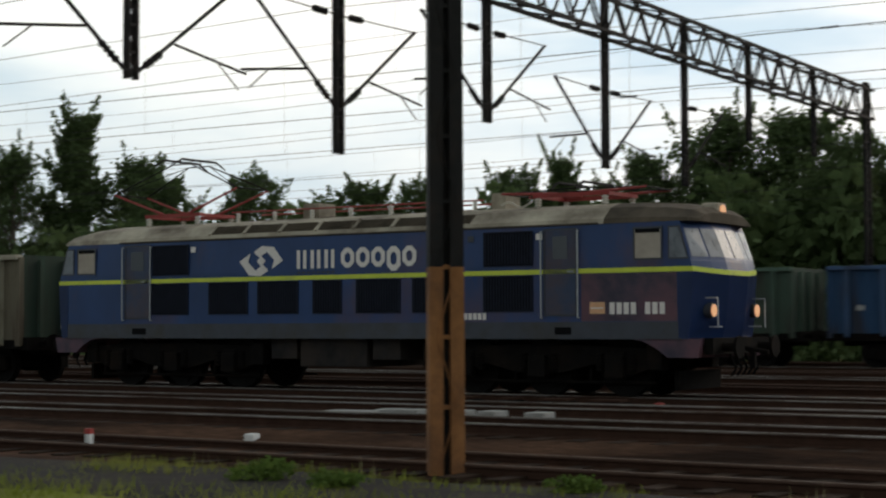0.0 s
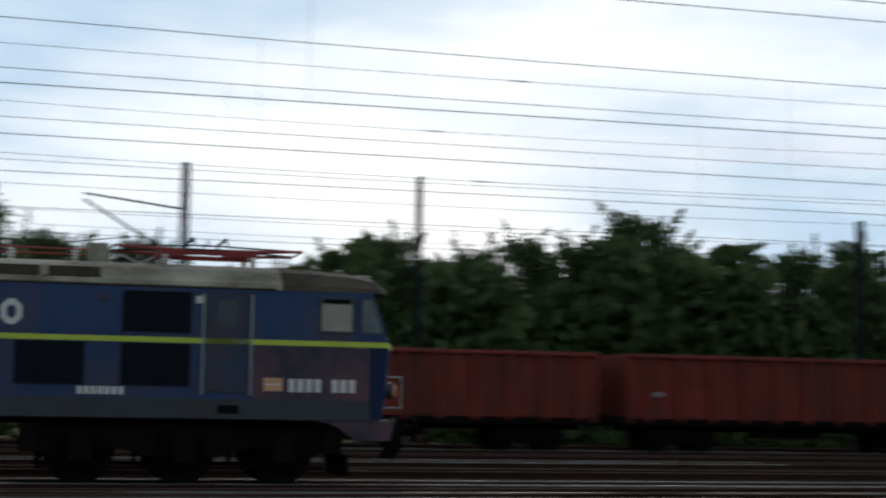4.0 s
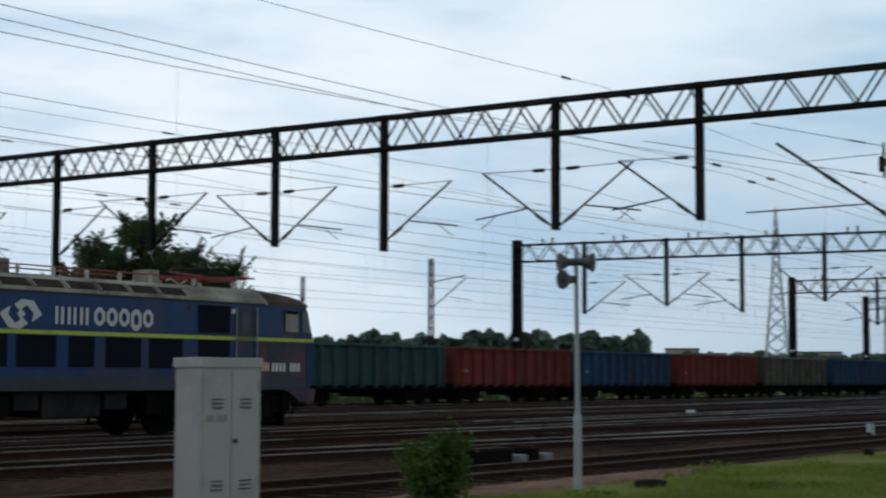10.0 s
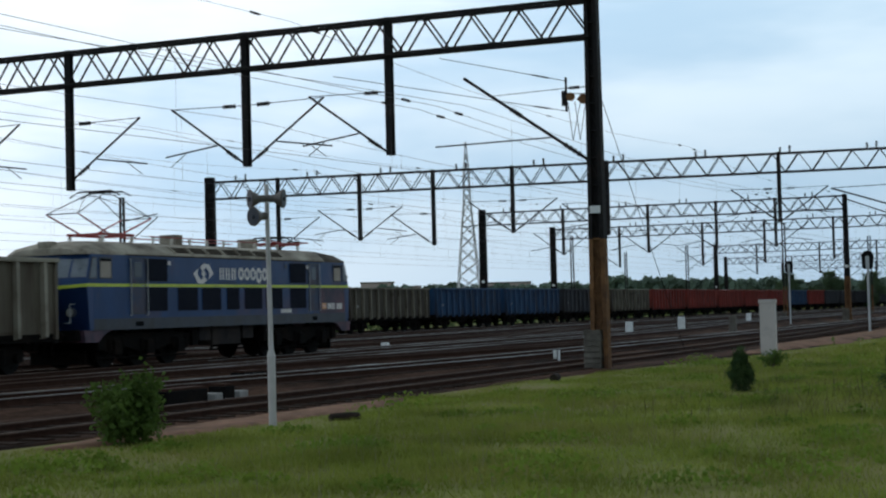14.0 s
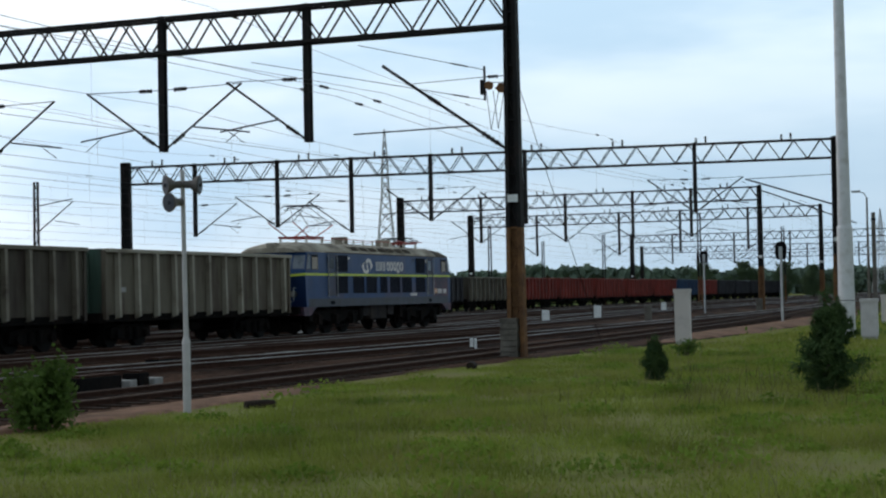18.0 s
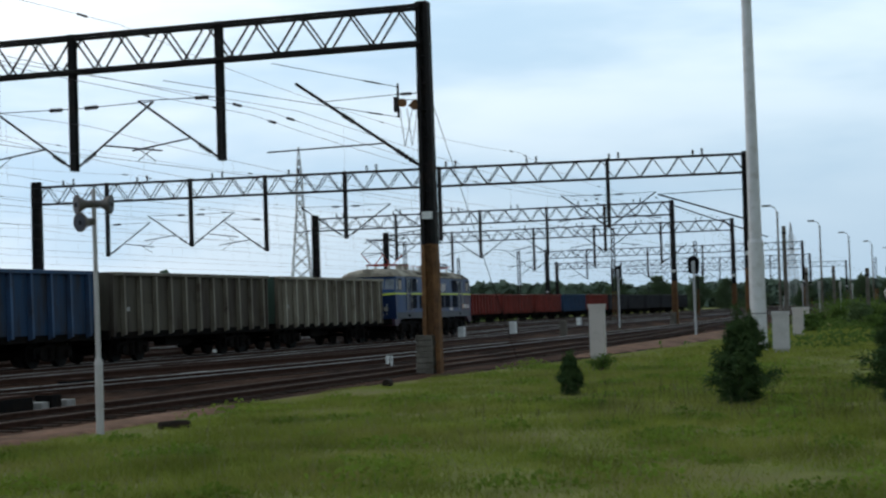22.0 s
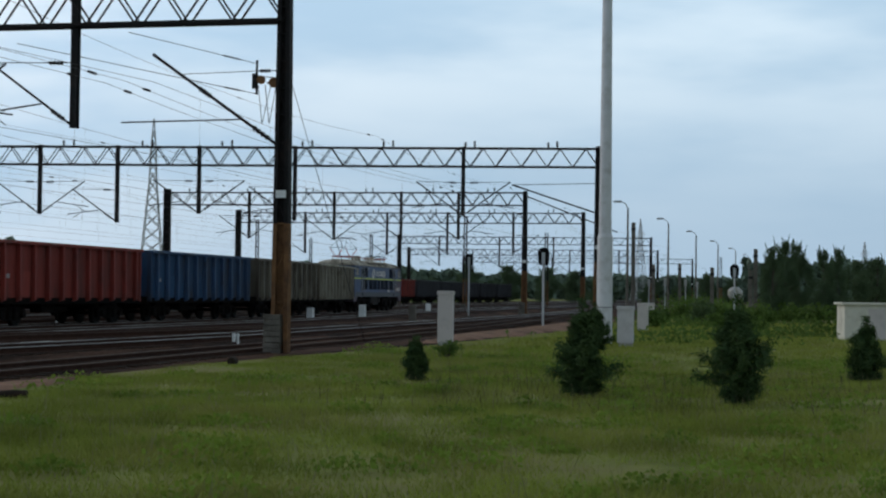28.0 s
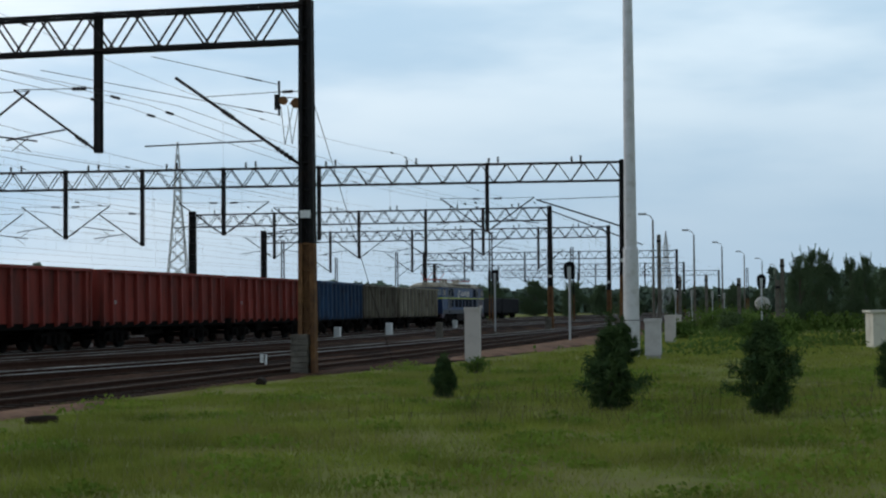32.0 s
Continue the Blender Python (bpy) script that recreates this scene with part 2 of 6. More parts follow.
GRASSY = material("meadow soil with short grass", (0.160, 0.180, 0.036), 0.95, 0, 0.4, 1.3, (0.200, 0.175, 0.065), 0.54, second_scale=0.25, bump=0.8, bump_scale=12, gloss=0.1)
SOIL = material("dark bare soil", (0.030, 0.026, 0.024), 0.95, 0, 0.4, 4, (0.05, 0.04, 0.03), 0.6, second_scale=0.9, bump=0.8, bump_scale=14, gloss=0.1)
HERB = leafy("meadow herbs", (0.150, 0.220, 0.034), (0.21, 0.28, 0.04), 0.5, 0.3)
BLADE = leafy("grass blades", (0.205, 0.242, 0.043), (0.26, 0.26, 0.07), 0.6, 0.5)
STRAW = material("pale seed heads", (0.22, 0.20, 0.10), 0.8, 0, 0.3, 1.0, bump=0, gloss=0.2)
STALK = material("dead brown stalks", (0.075, 0.062, 0.042), 0.9, 0, 0.3, 1.0, bump=0, gloss=0.1)
RAILHEAD = material("worn rail steel", (0.27, 0.245, 0.225), 0.4, 0.65, 0.2, 4, (0.07, 0.042, 0.03), 0.52, second_scale=0.3)
RUSTHEAD = material("rusted little-used rail", (0.085, 0.05, 0.036), 0.7, 0.1, 0.3, 4, gloss=0.2)
RAILWEB = material("rusty rail web", (0.050, 0.025, 0.017), 0.9, 0.0, 0.3, 6, gloss=0.1)
SLEEPER = material("weathered sleeper", (0.036, 0.023, 0.017), 0.9, 0, 0.3, 4, per_object=0.45, gloss=0.05)
LEAF = leafy("broad leaves", (0.085, 0.128, 0.052), (0.12, 0.16, 0.064), 0.5, 0.35)
LEAFPALE = leafy("yellow-green shrub leaves", (0.085, 0.14, 0.03), (0.12, 0.17, 0.04), 1.5, 0.8)
NEEDLE = material("pine needles", (0.036, 0.066, 0.024), 0.85, 0, 0.45, 2.5, (0.068, 0.105, 0.034), 0.54, second_scale=4.0, bump=0, gloss=0.1)
# Distance haze is mixed into this leaf colour.
FARTREE = leafy("far leaves with haze in the colour", (0.10, 0.145, 0.075), (0.13, 0.17, 0.085), 0.4, 0.3)
CREAM = material("cream rendered wall", (0.62, 0.58, 0.49), 0.9, 0, 0.1, 2, (0.42, 0.38, 0.30), 0.62)
SHOOT = material("fresh pine shoots", (0.07, 0.10, 0.035), 0.8, 0, 0.3, 3, bump=0, gloss=0.1)
# Pale bluish tone: the air's haze over the skyline is painted into the woods.
FARLEAF = material("distant woods with haze in the colour", (0.130, 0.175, 0.130), 0.9, 0, 0.3, 0.05, bump=0, gloss=0.1)
STUMP = material("dark weathered wood", (0.030, 0.022, 0.017), 0.95, 0, 0.4, 6, (0.07, 0.035, 0.022), 0.6, gloss=0.1)
BARK = material("bark", (0.09, 0.07, 0.055), 0.95, 0, 0.4, 9)
PAINTS = {n: material(n + " wagon paint", c, 0.7, 0, 0.3, 1.6, d, 0.51, second_scale=0.8, second_soft=0.08, bump=0.12, bump_scale=25, per_object=0.15, stretch=(2.2, 2.2, 0.35), gloss=0.2)
          for n, c, d in (("red", (0.255, 0.042, 0.030), (0.12, 0.031, 0.024)), ("blue", (0.022, 0.066, 0.140), (0.030, 0.036, 0.052)),
                          ("teal", (0.045, 0.10, 0.10), (0.04, 0.055, 0.05)), ("grey", (0.12, 0.11, 0.095), (0.060, 0.048, 0.038)),
                          ("olive", (0.158, 0.138, 0.100), (0.085, 0.064, 0.046)), ("green", (0.055, 0.095, 0.070), (0.04, 0.045, 0.036)),
                          ("brown", (0.095, 0.082, 0.060), (0.050, 0.037, 0.028)), ("dark", (0.044, 0.045, 0.05), (0.03, 0.026, 0.025)))}
# Lit copies of the wagon paints: light on ribs and top rails painted in.
RIBS_LIT = {n: material(n + " wagon rib paint", tuple(v * k for v in c), 0.65, 0, 0.25, 1.6, d, 0.58, second_scale=0.8, second_soft=0.1, bump=0.1, bump_scale=25, per_object=0.12, gloss=0.25)
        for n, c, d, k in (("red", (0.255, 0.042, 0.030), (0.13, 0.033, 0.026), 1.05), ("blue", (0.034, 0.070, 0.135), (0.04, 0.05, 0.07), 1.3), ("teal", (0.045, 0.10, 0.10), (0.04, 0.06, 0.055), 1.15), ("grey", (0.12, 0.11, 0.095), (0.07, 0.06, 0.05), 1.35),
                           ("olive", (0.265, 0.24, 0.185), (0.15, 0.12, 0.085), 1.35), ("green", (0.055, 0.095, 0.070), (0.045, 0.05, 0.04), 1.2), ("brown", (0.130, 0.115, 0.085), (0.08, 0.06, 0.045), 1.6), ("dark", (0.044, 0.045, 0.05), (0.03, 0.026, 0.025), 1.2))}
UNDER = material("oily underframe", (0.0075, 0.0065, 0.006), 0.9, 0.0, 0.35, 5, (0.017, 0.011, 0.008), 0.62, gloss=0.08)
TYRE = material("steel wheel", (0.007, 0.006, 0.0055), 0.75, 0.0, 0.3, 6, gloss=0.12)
# Pinkish patches paint in a pink sky's reflection on the glossy side, with grime.
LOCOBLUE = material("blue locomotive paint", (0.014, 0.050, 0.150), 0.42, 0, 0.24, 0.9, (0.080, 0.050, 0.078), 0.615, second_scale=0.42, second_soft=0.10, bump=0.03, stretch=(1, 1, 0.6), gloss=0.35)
# Pink-grey tone stands for pink sky mirrored in the side, over some wear.
LOCOSHEEN = material("worn blue paint with painted pink sky sheen", (0.050, 0.042, 0.066), 0.5, 0, 0.22, 1.6, (0.140, 0.066, 0.084), 0.50, second_scale=0.8, second_soft=0.10, bump=0.03, gloss=0.3)
UNDERGREY = material("grimy grey equipment casing", (0.026, 0.023, 0.023), 0.8, 0, 0.3, 3, (0.045, 0.034, 0.028), 0.58, gloss=0.15)
# Pinkish patches paint the mirrored sky in over the grime.
DOORBLUE = material("grimy blue door paint with pink sheen patches", (0.018, 0.040, 0.095), 0.5, 0, 0.25, 2, (0.060, 0.042, 0.060), 0.52, second_scale=1.2, bump=0.03)
# The sky mirrored in the panes is put into this pale colour.
PALEGLASS = material("pale cab glass with sky reflection in its colour", (0.17, 0.19, 0.215), 0.3, 0, 0.2, 2.5, (0.07, 0.08, 0.09), 0.6, second_scale=2.0, bump=0)
LOCODEEP = material("deep blue nose paint", (0.012, 0.042, 0.145), 0.35, 0, 0.10, 1.5, bump=0.03)
LOCOGREY = material("grey lower body paint", (0.040, 0.046, 0.062), 0.5, 0, 0.2, 2, (0.035, 0.032, 0.03), 0.58, bump=0.05)
ROOFGREY = material("grimy cream roof paint", (0.45, 0.395, 0.31), 0.8, 0, 0.2, 2, (0.13, 0.10, 0.075), 0.55, second_scale=0.9, second_soft=0.14, bump=0.08, gloss=0.2)
ROOFDARK = material("sooty roof end", (0.105, 0.083, 0.062), 0.85, 0, 0.25, 2, (0.05, 0.04, 0.03), 0.56, bump=0.1, gloss=0.15)
LIME = material("yellow-green stripe", (0.62, 0.70, 0.07), 0.45, 0, 0.08, 3, (0.40, 0.43, 0.10), 0.66, bump=0)
GRILLE = material("dark blue grille slats", (0.014, 0.0175, 0.030), 0.7, 0.0, 0.2, 4, bump=0, gloss=0.15)
BLACK = material("matt black paint and opening shade", (0.006, 0.006, 0.007), 0.9, 0, 0.1, 4, bump=0, gloss=0.1)
SIGNWHITE = material("white lettering paint", (0.80, 0.74, 0.70), 0.5, 0, 0.06, 6, bump=0)
PEACH = material("faded orange plate", (0.75, 0.40, 0.22), 0.6, 0, 0.1, 8, bump=0)
PANTORED = material("red pantograph frame", (0.30, 0.035, 0.03), 0.55, 0.1, 0.2, 4)
PORCELAIN = material("pale roof insulator", (0.62, 0.58, 0.50), 0.35, 0, 0.1, 5, bump=0)
BRICKPALE = material("far pinkish rendering", (0.46, 0.36, 0.33), 0.9, 0, 0.1, 0.1, bump=0)
TANKWHITE = material("pale tank shell", (0.36, 0.34, 0.31), 0.5, 0, 0.15, 1.5, (0.35, 0.30, 0.25), 0.62)
GLASS = glass("cab window glass", (0.045, 0.052, 0.06), 0.12)
CURTAIN = material("sun-bleached cab blind", (0.42, 0.36, 0.30), 0.9, 0, 0.15, 4, bump=0)
LAMPGLASS = glow("warm headlamp", (0.9, 0.48, 0.27), 0.38)
LENS = glass("dead lamp glass", (0.35, 0.34, 0.32), 0.15)
POSTPAINT = material("weathered pale post paint", (0.50, 0.47, 0.46), 0.7, 0, 0.1, 3, (0.36, 0.33, 0.31), 0.6, bump=0.03)

# ---- the plan: tracks run along x, +y is away from the camera, z=0 at the rail heads ----
MID, BEND_A, RADIUS = 25.0, -60.0, 1800.0
TRACKS = (20.9, 25.1, 29.0, 34.6, 40.0, 45.4, 50.6, 56.0)
# where a track swings aside: start, reach, how far
SWING = {20.9: ((10.0, 45.0, -2.7), (88.0, 132.0, 4.0)), 25.1: ((74.0, 54.0, 3.2),), 29.0: ((74.0, 54.0, 3.2),), 34.6: ((74.0, 54.0, 3.2),), 40.0: ((74.0, 54.0, 3.2),), 45.4: ((74.0, 54.0, 1.6),)}
LOW = -0.36                        # the meadow beside the tracks


def drift(x, y=29.0):
    """How far the track that lies at y has bent away at x, and its slope there; the far tracks run straight."""
    d = s = 0.0
    if x < MID:
        k = max(0.0, min(1.0, (50.6 - y) / 10.6)) * (0.3 if y < 26 else 1.0)
        u = max(BEND_A, x) - MID
        d, s = k * u * u / (2 * RADIUS), (k * u / RADIUS if x > BEND_A else 0.0)
    for start, reach, far in SWING.get(y, ()):
        k = max(0.0, min(1.0, (x - start) / reach))
        d += far * k ** 3 * (k * (6 * k - 15) + 10)
        s += far / reach * 30 * k * k * (1 - k) ** 2
    return d, s


def edge(x):
    """Where the meadow ends and the ballast begins."""
    return float(np.interp(x, (-400, -5, 17, 29, 43, 56, 76, 110, 200, 400), (15.8, 15.7, 14.75, 14.45, 13.8, 12.4, 11.6, 12.4, 13.0, 13.0)))


def on_track(x, y, z=0.0):
    d, s = drift(x, y)
    return Matrix.Translation((x, y + d, z)) @ Matrix.Rotation(math.atan(s), 4, "Z")



def make_ground():
    bm = bmesh.new()
    xs = [-2500, -600, -200] + [x for x in range(-100, 160, 3)] + [200, 300, 500, 900, 2500]
    ys = [-2500, -500, -100, -30] + [y * 1.0 for y in range(-14, 20, 1)] + [30, 45, 59, 62, 66, 80, 120, 250, 600, 1200, 3000]
    grid = []
    for x in xs:
        row = []
        for y in ys:
            z = LOW
            e = edge(x)
            if e + 1 < y < 60:
                z = LOW - 0.25
            elif abs(x) < 150 and y > -14:
                z += 0.09 * noise.noise((x * 0.13, y * 0.2, 0)) * min(1.0, max(0, (e - 0.5 - y) / 3))
            row.append(bm.verts.new((x, y, z)))
        grid.append(row)
    for i in range(len(xs) - 1):
        for j in range(len(ys) - 1):
            bm.faces.new((grid[i][j], grid[i + 1][j], grid[i + 1][j + 1], grid[i][j + 1]))
    bmesh.ops.recalc_face_normals(bm, faces=bm.faces)
    tagged(part("ground", bm, GRASSY, smooth=True), "rough green meadow beside the railway yard", "ground", kind="structure")


make_ground()


def steps(x0, x1, step):
    n = max(1, int((x1 - x0) / step))
    return [x0 + (x1 - x0) * i / n for i in range(n + 1)]


def sweep(profile, line, x0, x1, step=6.0):
    """A profile of (y, z) carried along a line that gives a pose for each x."""
    bm = bmesh.new()
    rings = []
    for x in steps(x0, x1, step):
        m = line(x)
        rings.append([bm.verts.new(m @ Vector((0, y, z))) for y, z in profile])
    n = len(profile)
    for a, b in zip(rings, rings[1:]):
        for i in range(n):
            bm.faces.new((a[i], b[i], b[(i + 1) % n], a[(i + 1) % n]))
    bmesh.ops.recalc_face_normals(bm, faces=bm.faces)
    return bm


def make_bed():
    bm = bmesh.new()
    rows = []
    for x in [-400, -200] + [x for x in range(-96, 190, 2)] + [220, 260, 320, 400, 700]:
        e = edge(x) + 0.35 * noise.noise((x * 0.25, 0, 4))
        prof = [(e - 0.7, -0.55), (e, -0.33)]
        for ty in TRACKS:
            d = drift(x, ty)[0]
            prof += [(ty + d - 1.8, -0.30), (ty + d - 1.3, -0.17), (ty + d + 1.3, -0.17), (ty + d + 1.8, -0.30)]
        prof += [(60, -0.33), (61, -0.5)]
        rows.append([bm.verts.new((x, y, z + 0.03 * noise.noise((x * 0.9, y * 0.9, 0)))) for y, z in prof])
    for a, b in zip(rows, rows[1:]):
        for i in range(len(a) - 1):
            bm.faces.new((a[i], b[i], b[i + 1], a[i + 1]))
    bmesh.ops.recalc_face_normals(bm, faces=bm.faces)
    tagged(part("track_bed", bm, BALLAST), "dark oil-stained ballast under the yard tracks", "ballast", kind="structure")


make_bed()
RAIL_HEAD = [(-0.036, -0.024), (-0.036, -0.006), (-0.03, 0.0), (0.03, 0.0), (0.036, -0.006), (0.036, -0.024)]
RAIL_WEB = [(-0.075, -0.172), (-0.07, -0.158), (-0.012, -0.14), (-0.01, -0.05), (-0.036, -0.04), (-0.036, -0.024), (0.036, -0.024), (0.036, -0.04), (0.01, -0.05), (0.012, -0.14), (0.07, -0.158), (0.075, -0.172)]


def make_track(line, x0, x1, worn, label, group="tracks of the yard", dz=0.0):
    tr = thing("railway_track", Matrix(), label, "railway track", group)
    for off in (-0.7525, 0.7525):
        rail = part("rail", sweep([(y + off, z + dz) for y, z in RAIL_WEB], line, x0, x1, 4), RAILWEB, tr)
        part("rail_head", sweep([(y + off, z + dz) for y, z in RAIL_HEAD], line, x0, x1, 4), RAILHEAD if worn else RUSTHEAD, rail, "worn running surface")
    return tr


TRACK_THINGS = {}
for ty in TRACKS:
    TRACK_THINGS[ty] = make_track(lambda x, y=ty: on_track(x, y), -170, 620, ty in (20.9, 25.1, 29.0, 40.0, 50.6), "rusty railway track on dark oily ballast")


def crossover(xa, ya, xb, yb):
    """A turnout road that swings from one track to the next."""
    def line(x):
        k = (x - xa) / (xb - xa)
        s = k * k * (3 - 2 * k)
        y = ya + drift(x, ya)[0] + (yb + drift(x, yb)[0] - ya - drift(x, ya)[0]) * s
        sl = (yb - ya) / (xb - xa) * 6 * k * (1 - k)
        return Matrix.Translation((x, y, 0.004)) @ Matrix.Rotation(math.atan(sl), 4, "Z")
    return make_track(line, xa, xb, False, "connecting road of a turnout between two tracks", "turnouts of the yard")


SIDE_X, SIDE_OFF = (-170, -20, 5, 20, 30, 44, 85, 145), (-3.6, -3.6, -4.2, -4.7, -3.9, -2.5, -2.4, 0.0)


def side_road(x):
    """The low rusty road that joins the nearest track."""
    def off(v):
        return sum(float(np.interp(v + k, SIDE_X, SIDE_OFF)) for k in (-4, -2, 0, 2, 4)) / 5
    d, sl = drift(x, 20.9)
    rise = max(0.0, min(1.0, (x - 60) / 80))
    return Matrix.Translation((x, 20.9 + d + off(x), -0.2 * (1 - rise) + 0.002)) @ Matrix.Rotation(math.atan(sl + off(x + 0.5) - off(x - 0.5)), 4, "Z")


SIDE_ROAD = make_track(side_road, -170, 144, False, "rusty low side track beside the meadow")
crossover(30, 25.1, 86, 20.9)
crossover(-14, 25.1, 46, 29.0)
crossover(60, 29.0, 112, 34.6)
crossover(20, 40.0, 70, 34.6)


# ---- portal gantries over the tracks ----
def laced(bm_of, x, y, z0, z1, w0, w1, step=0.75, t=0.07, flange=0.16):
    """Two channels and the zigzag bars between them, each drawn into its own bmesh; w: width along y."""
    def half(z):
        k = (z - z0) / (z1 - z0)
        return (w0 + (w1 - w0) * k) / 2
    for s, bm in ((-1, bm_of[0]), (1, bm_of[1])):
        bar(bm, (x, y + s * (half(z0) - t / 2), z0), (x, y + s * (half(z1) - t / 2), z1), flange, t)
    n = max(2, int((z1 - z0) / step))
    for i in range(n):
        a, b = z0 + (z1 - z0) * i / n, z0 + (z1 - z0) * (i + 1) / n
        s = 1 if i % 2 else -1
        for dx in (-flange / 2 + 0.01, flange / 2 - 0.01):
            bar(bm_of[2], (x + dx, y + s * (half(a) - t / 2), a), (x + dx, y - s * (half(b) - t / 2), b), 0.055, 0.012)
        bar(bm_of[2], (x, y - half(b) + t / 2, b), (x, y + half(b) - t / 2, b), flange * 0.8, 0.05)


def leg(parent, y, z0, z1, split, wide, narrow, plate=True, footing=0.9, flange=0.30, solid=False, thick=0.12, paint=None):
    mid = wide + (narrow - wide) * (split - z0) / (z1 - z0)
    for name, mat_, lab, a, b, wa, wb, web in (("leg", STEEL, "black upper leg of laced steel channels", split, z1, mid, narrow, narrow * 0.86),
                                               ("leg_foot", paint or BROWNFOOT, "ochre brown painted lower leg", z0, split, wide, mid, mid * 0.8)):
        bms = [bmesh.new() for _ in range(3)]
        laced(bms, 0, y, a, b, wa, wb, 0.7, thick, flange)
        first = part(name, bms[0], mat_, parent, lab)
        part("channel", bms[1], mat_, first)
        tagged(part("lacing", bms[2], mat_, first), kind="stuff")
        if solid:
            bm = bmesh.new()
            bar(bm, (0, y, a), (0, y, b), 0.012, web)
            part("web", bm, mat_, first)
    if footing:
        foot = part("footing", boxes((-0.24, y - wide * 0.12, z0 - 0.2, 0.24, y + wide * 0.8, z0 + footing * 1.22)), ROUGHCAST, parent, "rough footing of stacked concrete courses")
        for k in range(7):
            a, h = 0.012 * math.sin(k * 2.3), footing * 1.25 / 7
            part("course", boxes((-0.28 + a, y - wide * 0.15 + a, z0 + k * h + 0.01, 0.28 + a, y + wide * 0.85 + a, z0 + k * h + h - 0.012), bevel=0.018), ROUGHCAST, foot)
    if plate:
        part("plate", boxes((-flange / 2 - 0.03, y - 0.15, split + 0.72, -flange / 2 - 0.012, y + 0.15, split + 0.93)), WHITE, parent, "small blank white plate")


BRACE = None


def brace(parent, a, b, w):
    """One bar of the lacing, all on one mesh."""
    global BRACE
    a, b = Vector(a), Vector(b)
    d = b - a
    m = Matrix.Translation((a + b) / 2) @ d.to_track_quat("Z", "Y").to_matrix().to_4x4() @ Matrix.Diagonal((w, w, d.length, 1))
    if BRACE is None:
        ob = part("brace", boxes((-0.5, -0.5, -0.5, 0.5, 0.5, 0.5)), STEEL, parent)
        ob.matrix_basis = m
        BRACE = ob.data
    else:
        share("brace", BRACE, m, parent)


def truss(parent, ya, yb, z0, z1, depth=0.55, step=1.45, near=False):
    for dx in (-depth / 2, depth / 2):
        for z in (z0, z1):
            bm = bmesh.new()
            bar(bm, (dx, ya, z), (dx, yb, z), 0.09, 0.09)
            part("chord", bm, STEEL, parent)
    n = int((yb - ya) / step)
    rows = []
    for i in range(n):
        a, b = ya + (yb - ya) * i / n, ya + (yb - ya) * (i + 1) / n
        m = (a + b) / 2
        for dx in (-depth / 2, depth / 2):
            rows.append(((dx, a, z0), (dx, m, z1), 0.048))
            rows.append(((dx, m, z1), (dx, b, z0), 0.048))
        rows.append(((-depth / 2, a, z0), (depth / 2, b, z0), 0.035))
        rows.append(((-depth / 2, a, z1), (depth / 2, b, z1), 0.035))
        rows.append(((-depth / 2, a, z1), (depth / 2, a, z1), 0.035))
    if near:
        for a, b, w in rows:
            brace(parent, a, b, w)
        return
    bm = bmesh.new()
    for a, b, w in rows:
        bar(bm, a, b, w, w)
    tagged(part("lacing", bm, STEEL, parent), kind="stuff")


def insulator(bm, a, b, r=0.075):
    """A stack of discs on the line from a to b."""
    a, b = Vector(a), Vector(b)
    for k in range(4):
        p, q = a.lerp(b, k / 4 + 0.03), a.lerp(b, k / 4 + 0.19)
        rod(bm, p, q, r, r * 0.55, 7)
    rod(bm, a, b, r * 0.35, None, 5)


def drop_post(parent, y, ztop, zbot, arms, open_work=False, vz=None):
    bm = bmesh.new()
    if open_work:
        bms = [bm, bmesh.new(), bmesh.new()]
        laced(bms, 0, y, zbot, ztop, 0.26, 0.26, 0.42, 0.06, 0.12)
    else:
        prism(bm, [(-0.11, y - 0.105), (-0.085, y - 0.105), (-0.085, y - 0.012), (0.085, y - 0.012), (0.085, y - 0.105), (0.11, y - 0.105),
                   (0.11, y + 0.105), (0.085, y + 0.105), (0.085, y + 0.012), (-0.085, y + 0.012), (-0.085, y + 0.105), (-0.11, y + 0.105)], "z", zbot, ztop)
    post = part("drop_post", bm, STEEL, parent)
    if open_work:
        part("channel", bms[1], STEEL, post)
        tagged(part("lacing", bms[2], STEEL, post), kind="stuff")
    z = (zbot + 0.1) if vz is None else vz
    for s in arms:
        bm = bmesh.new()
        tip = Vector((0, y + s * 2.7, z + 1.85))
        rod(bm, (0, y + s * 0.1, z), tip, 0.036)
        rod(bm, (0, y + s * 0.1, z + 1.8), tip, 0.014, None, 5)
        elbow = Vector((0, y + s * 1.05, z + 0.62))
        rod(bm, elbow, (0, y + s * 2.95, z + 0.36), 0.025, None, 6)
        rod(bm, (0, y + s * 2.2, z + 0.44), (0, y + s * 2.75, z + 0.05), 0.014, None, 5)
        arm = part("cantilever_arm", bm, STEEL, post)
        for a, b in (((0, y + s * 0.35, z + 0.17), (0, y + s * 0.75, z + 0.44)), ((0, y + s * 0.4, z + 1.8), (0, y + s * 0.85, z + 1.81))):
            bm = bmesh.new()
            insulator(bm, a, b)
            part("insulator", bm, STEEL, arm)


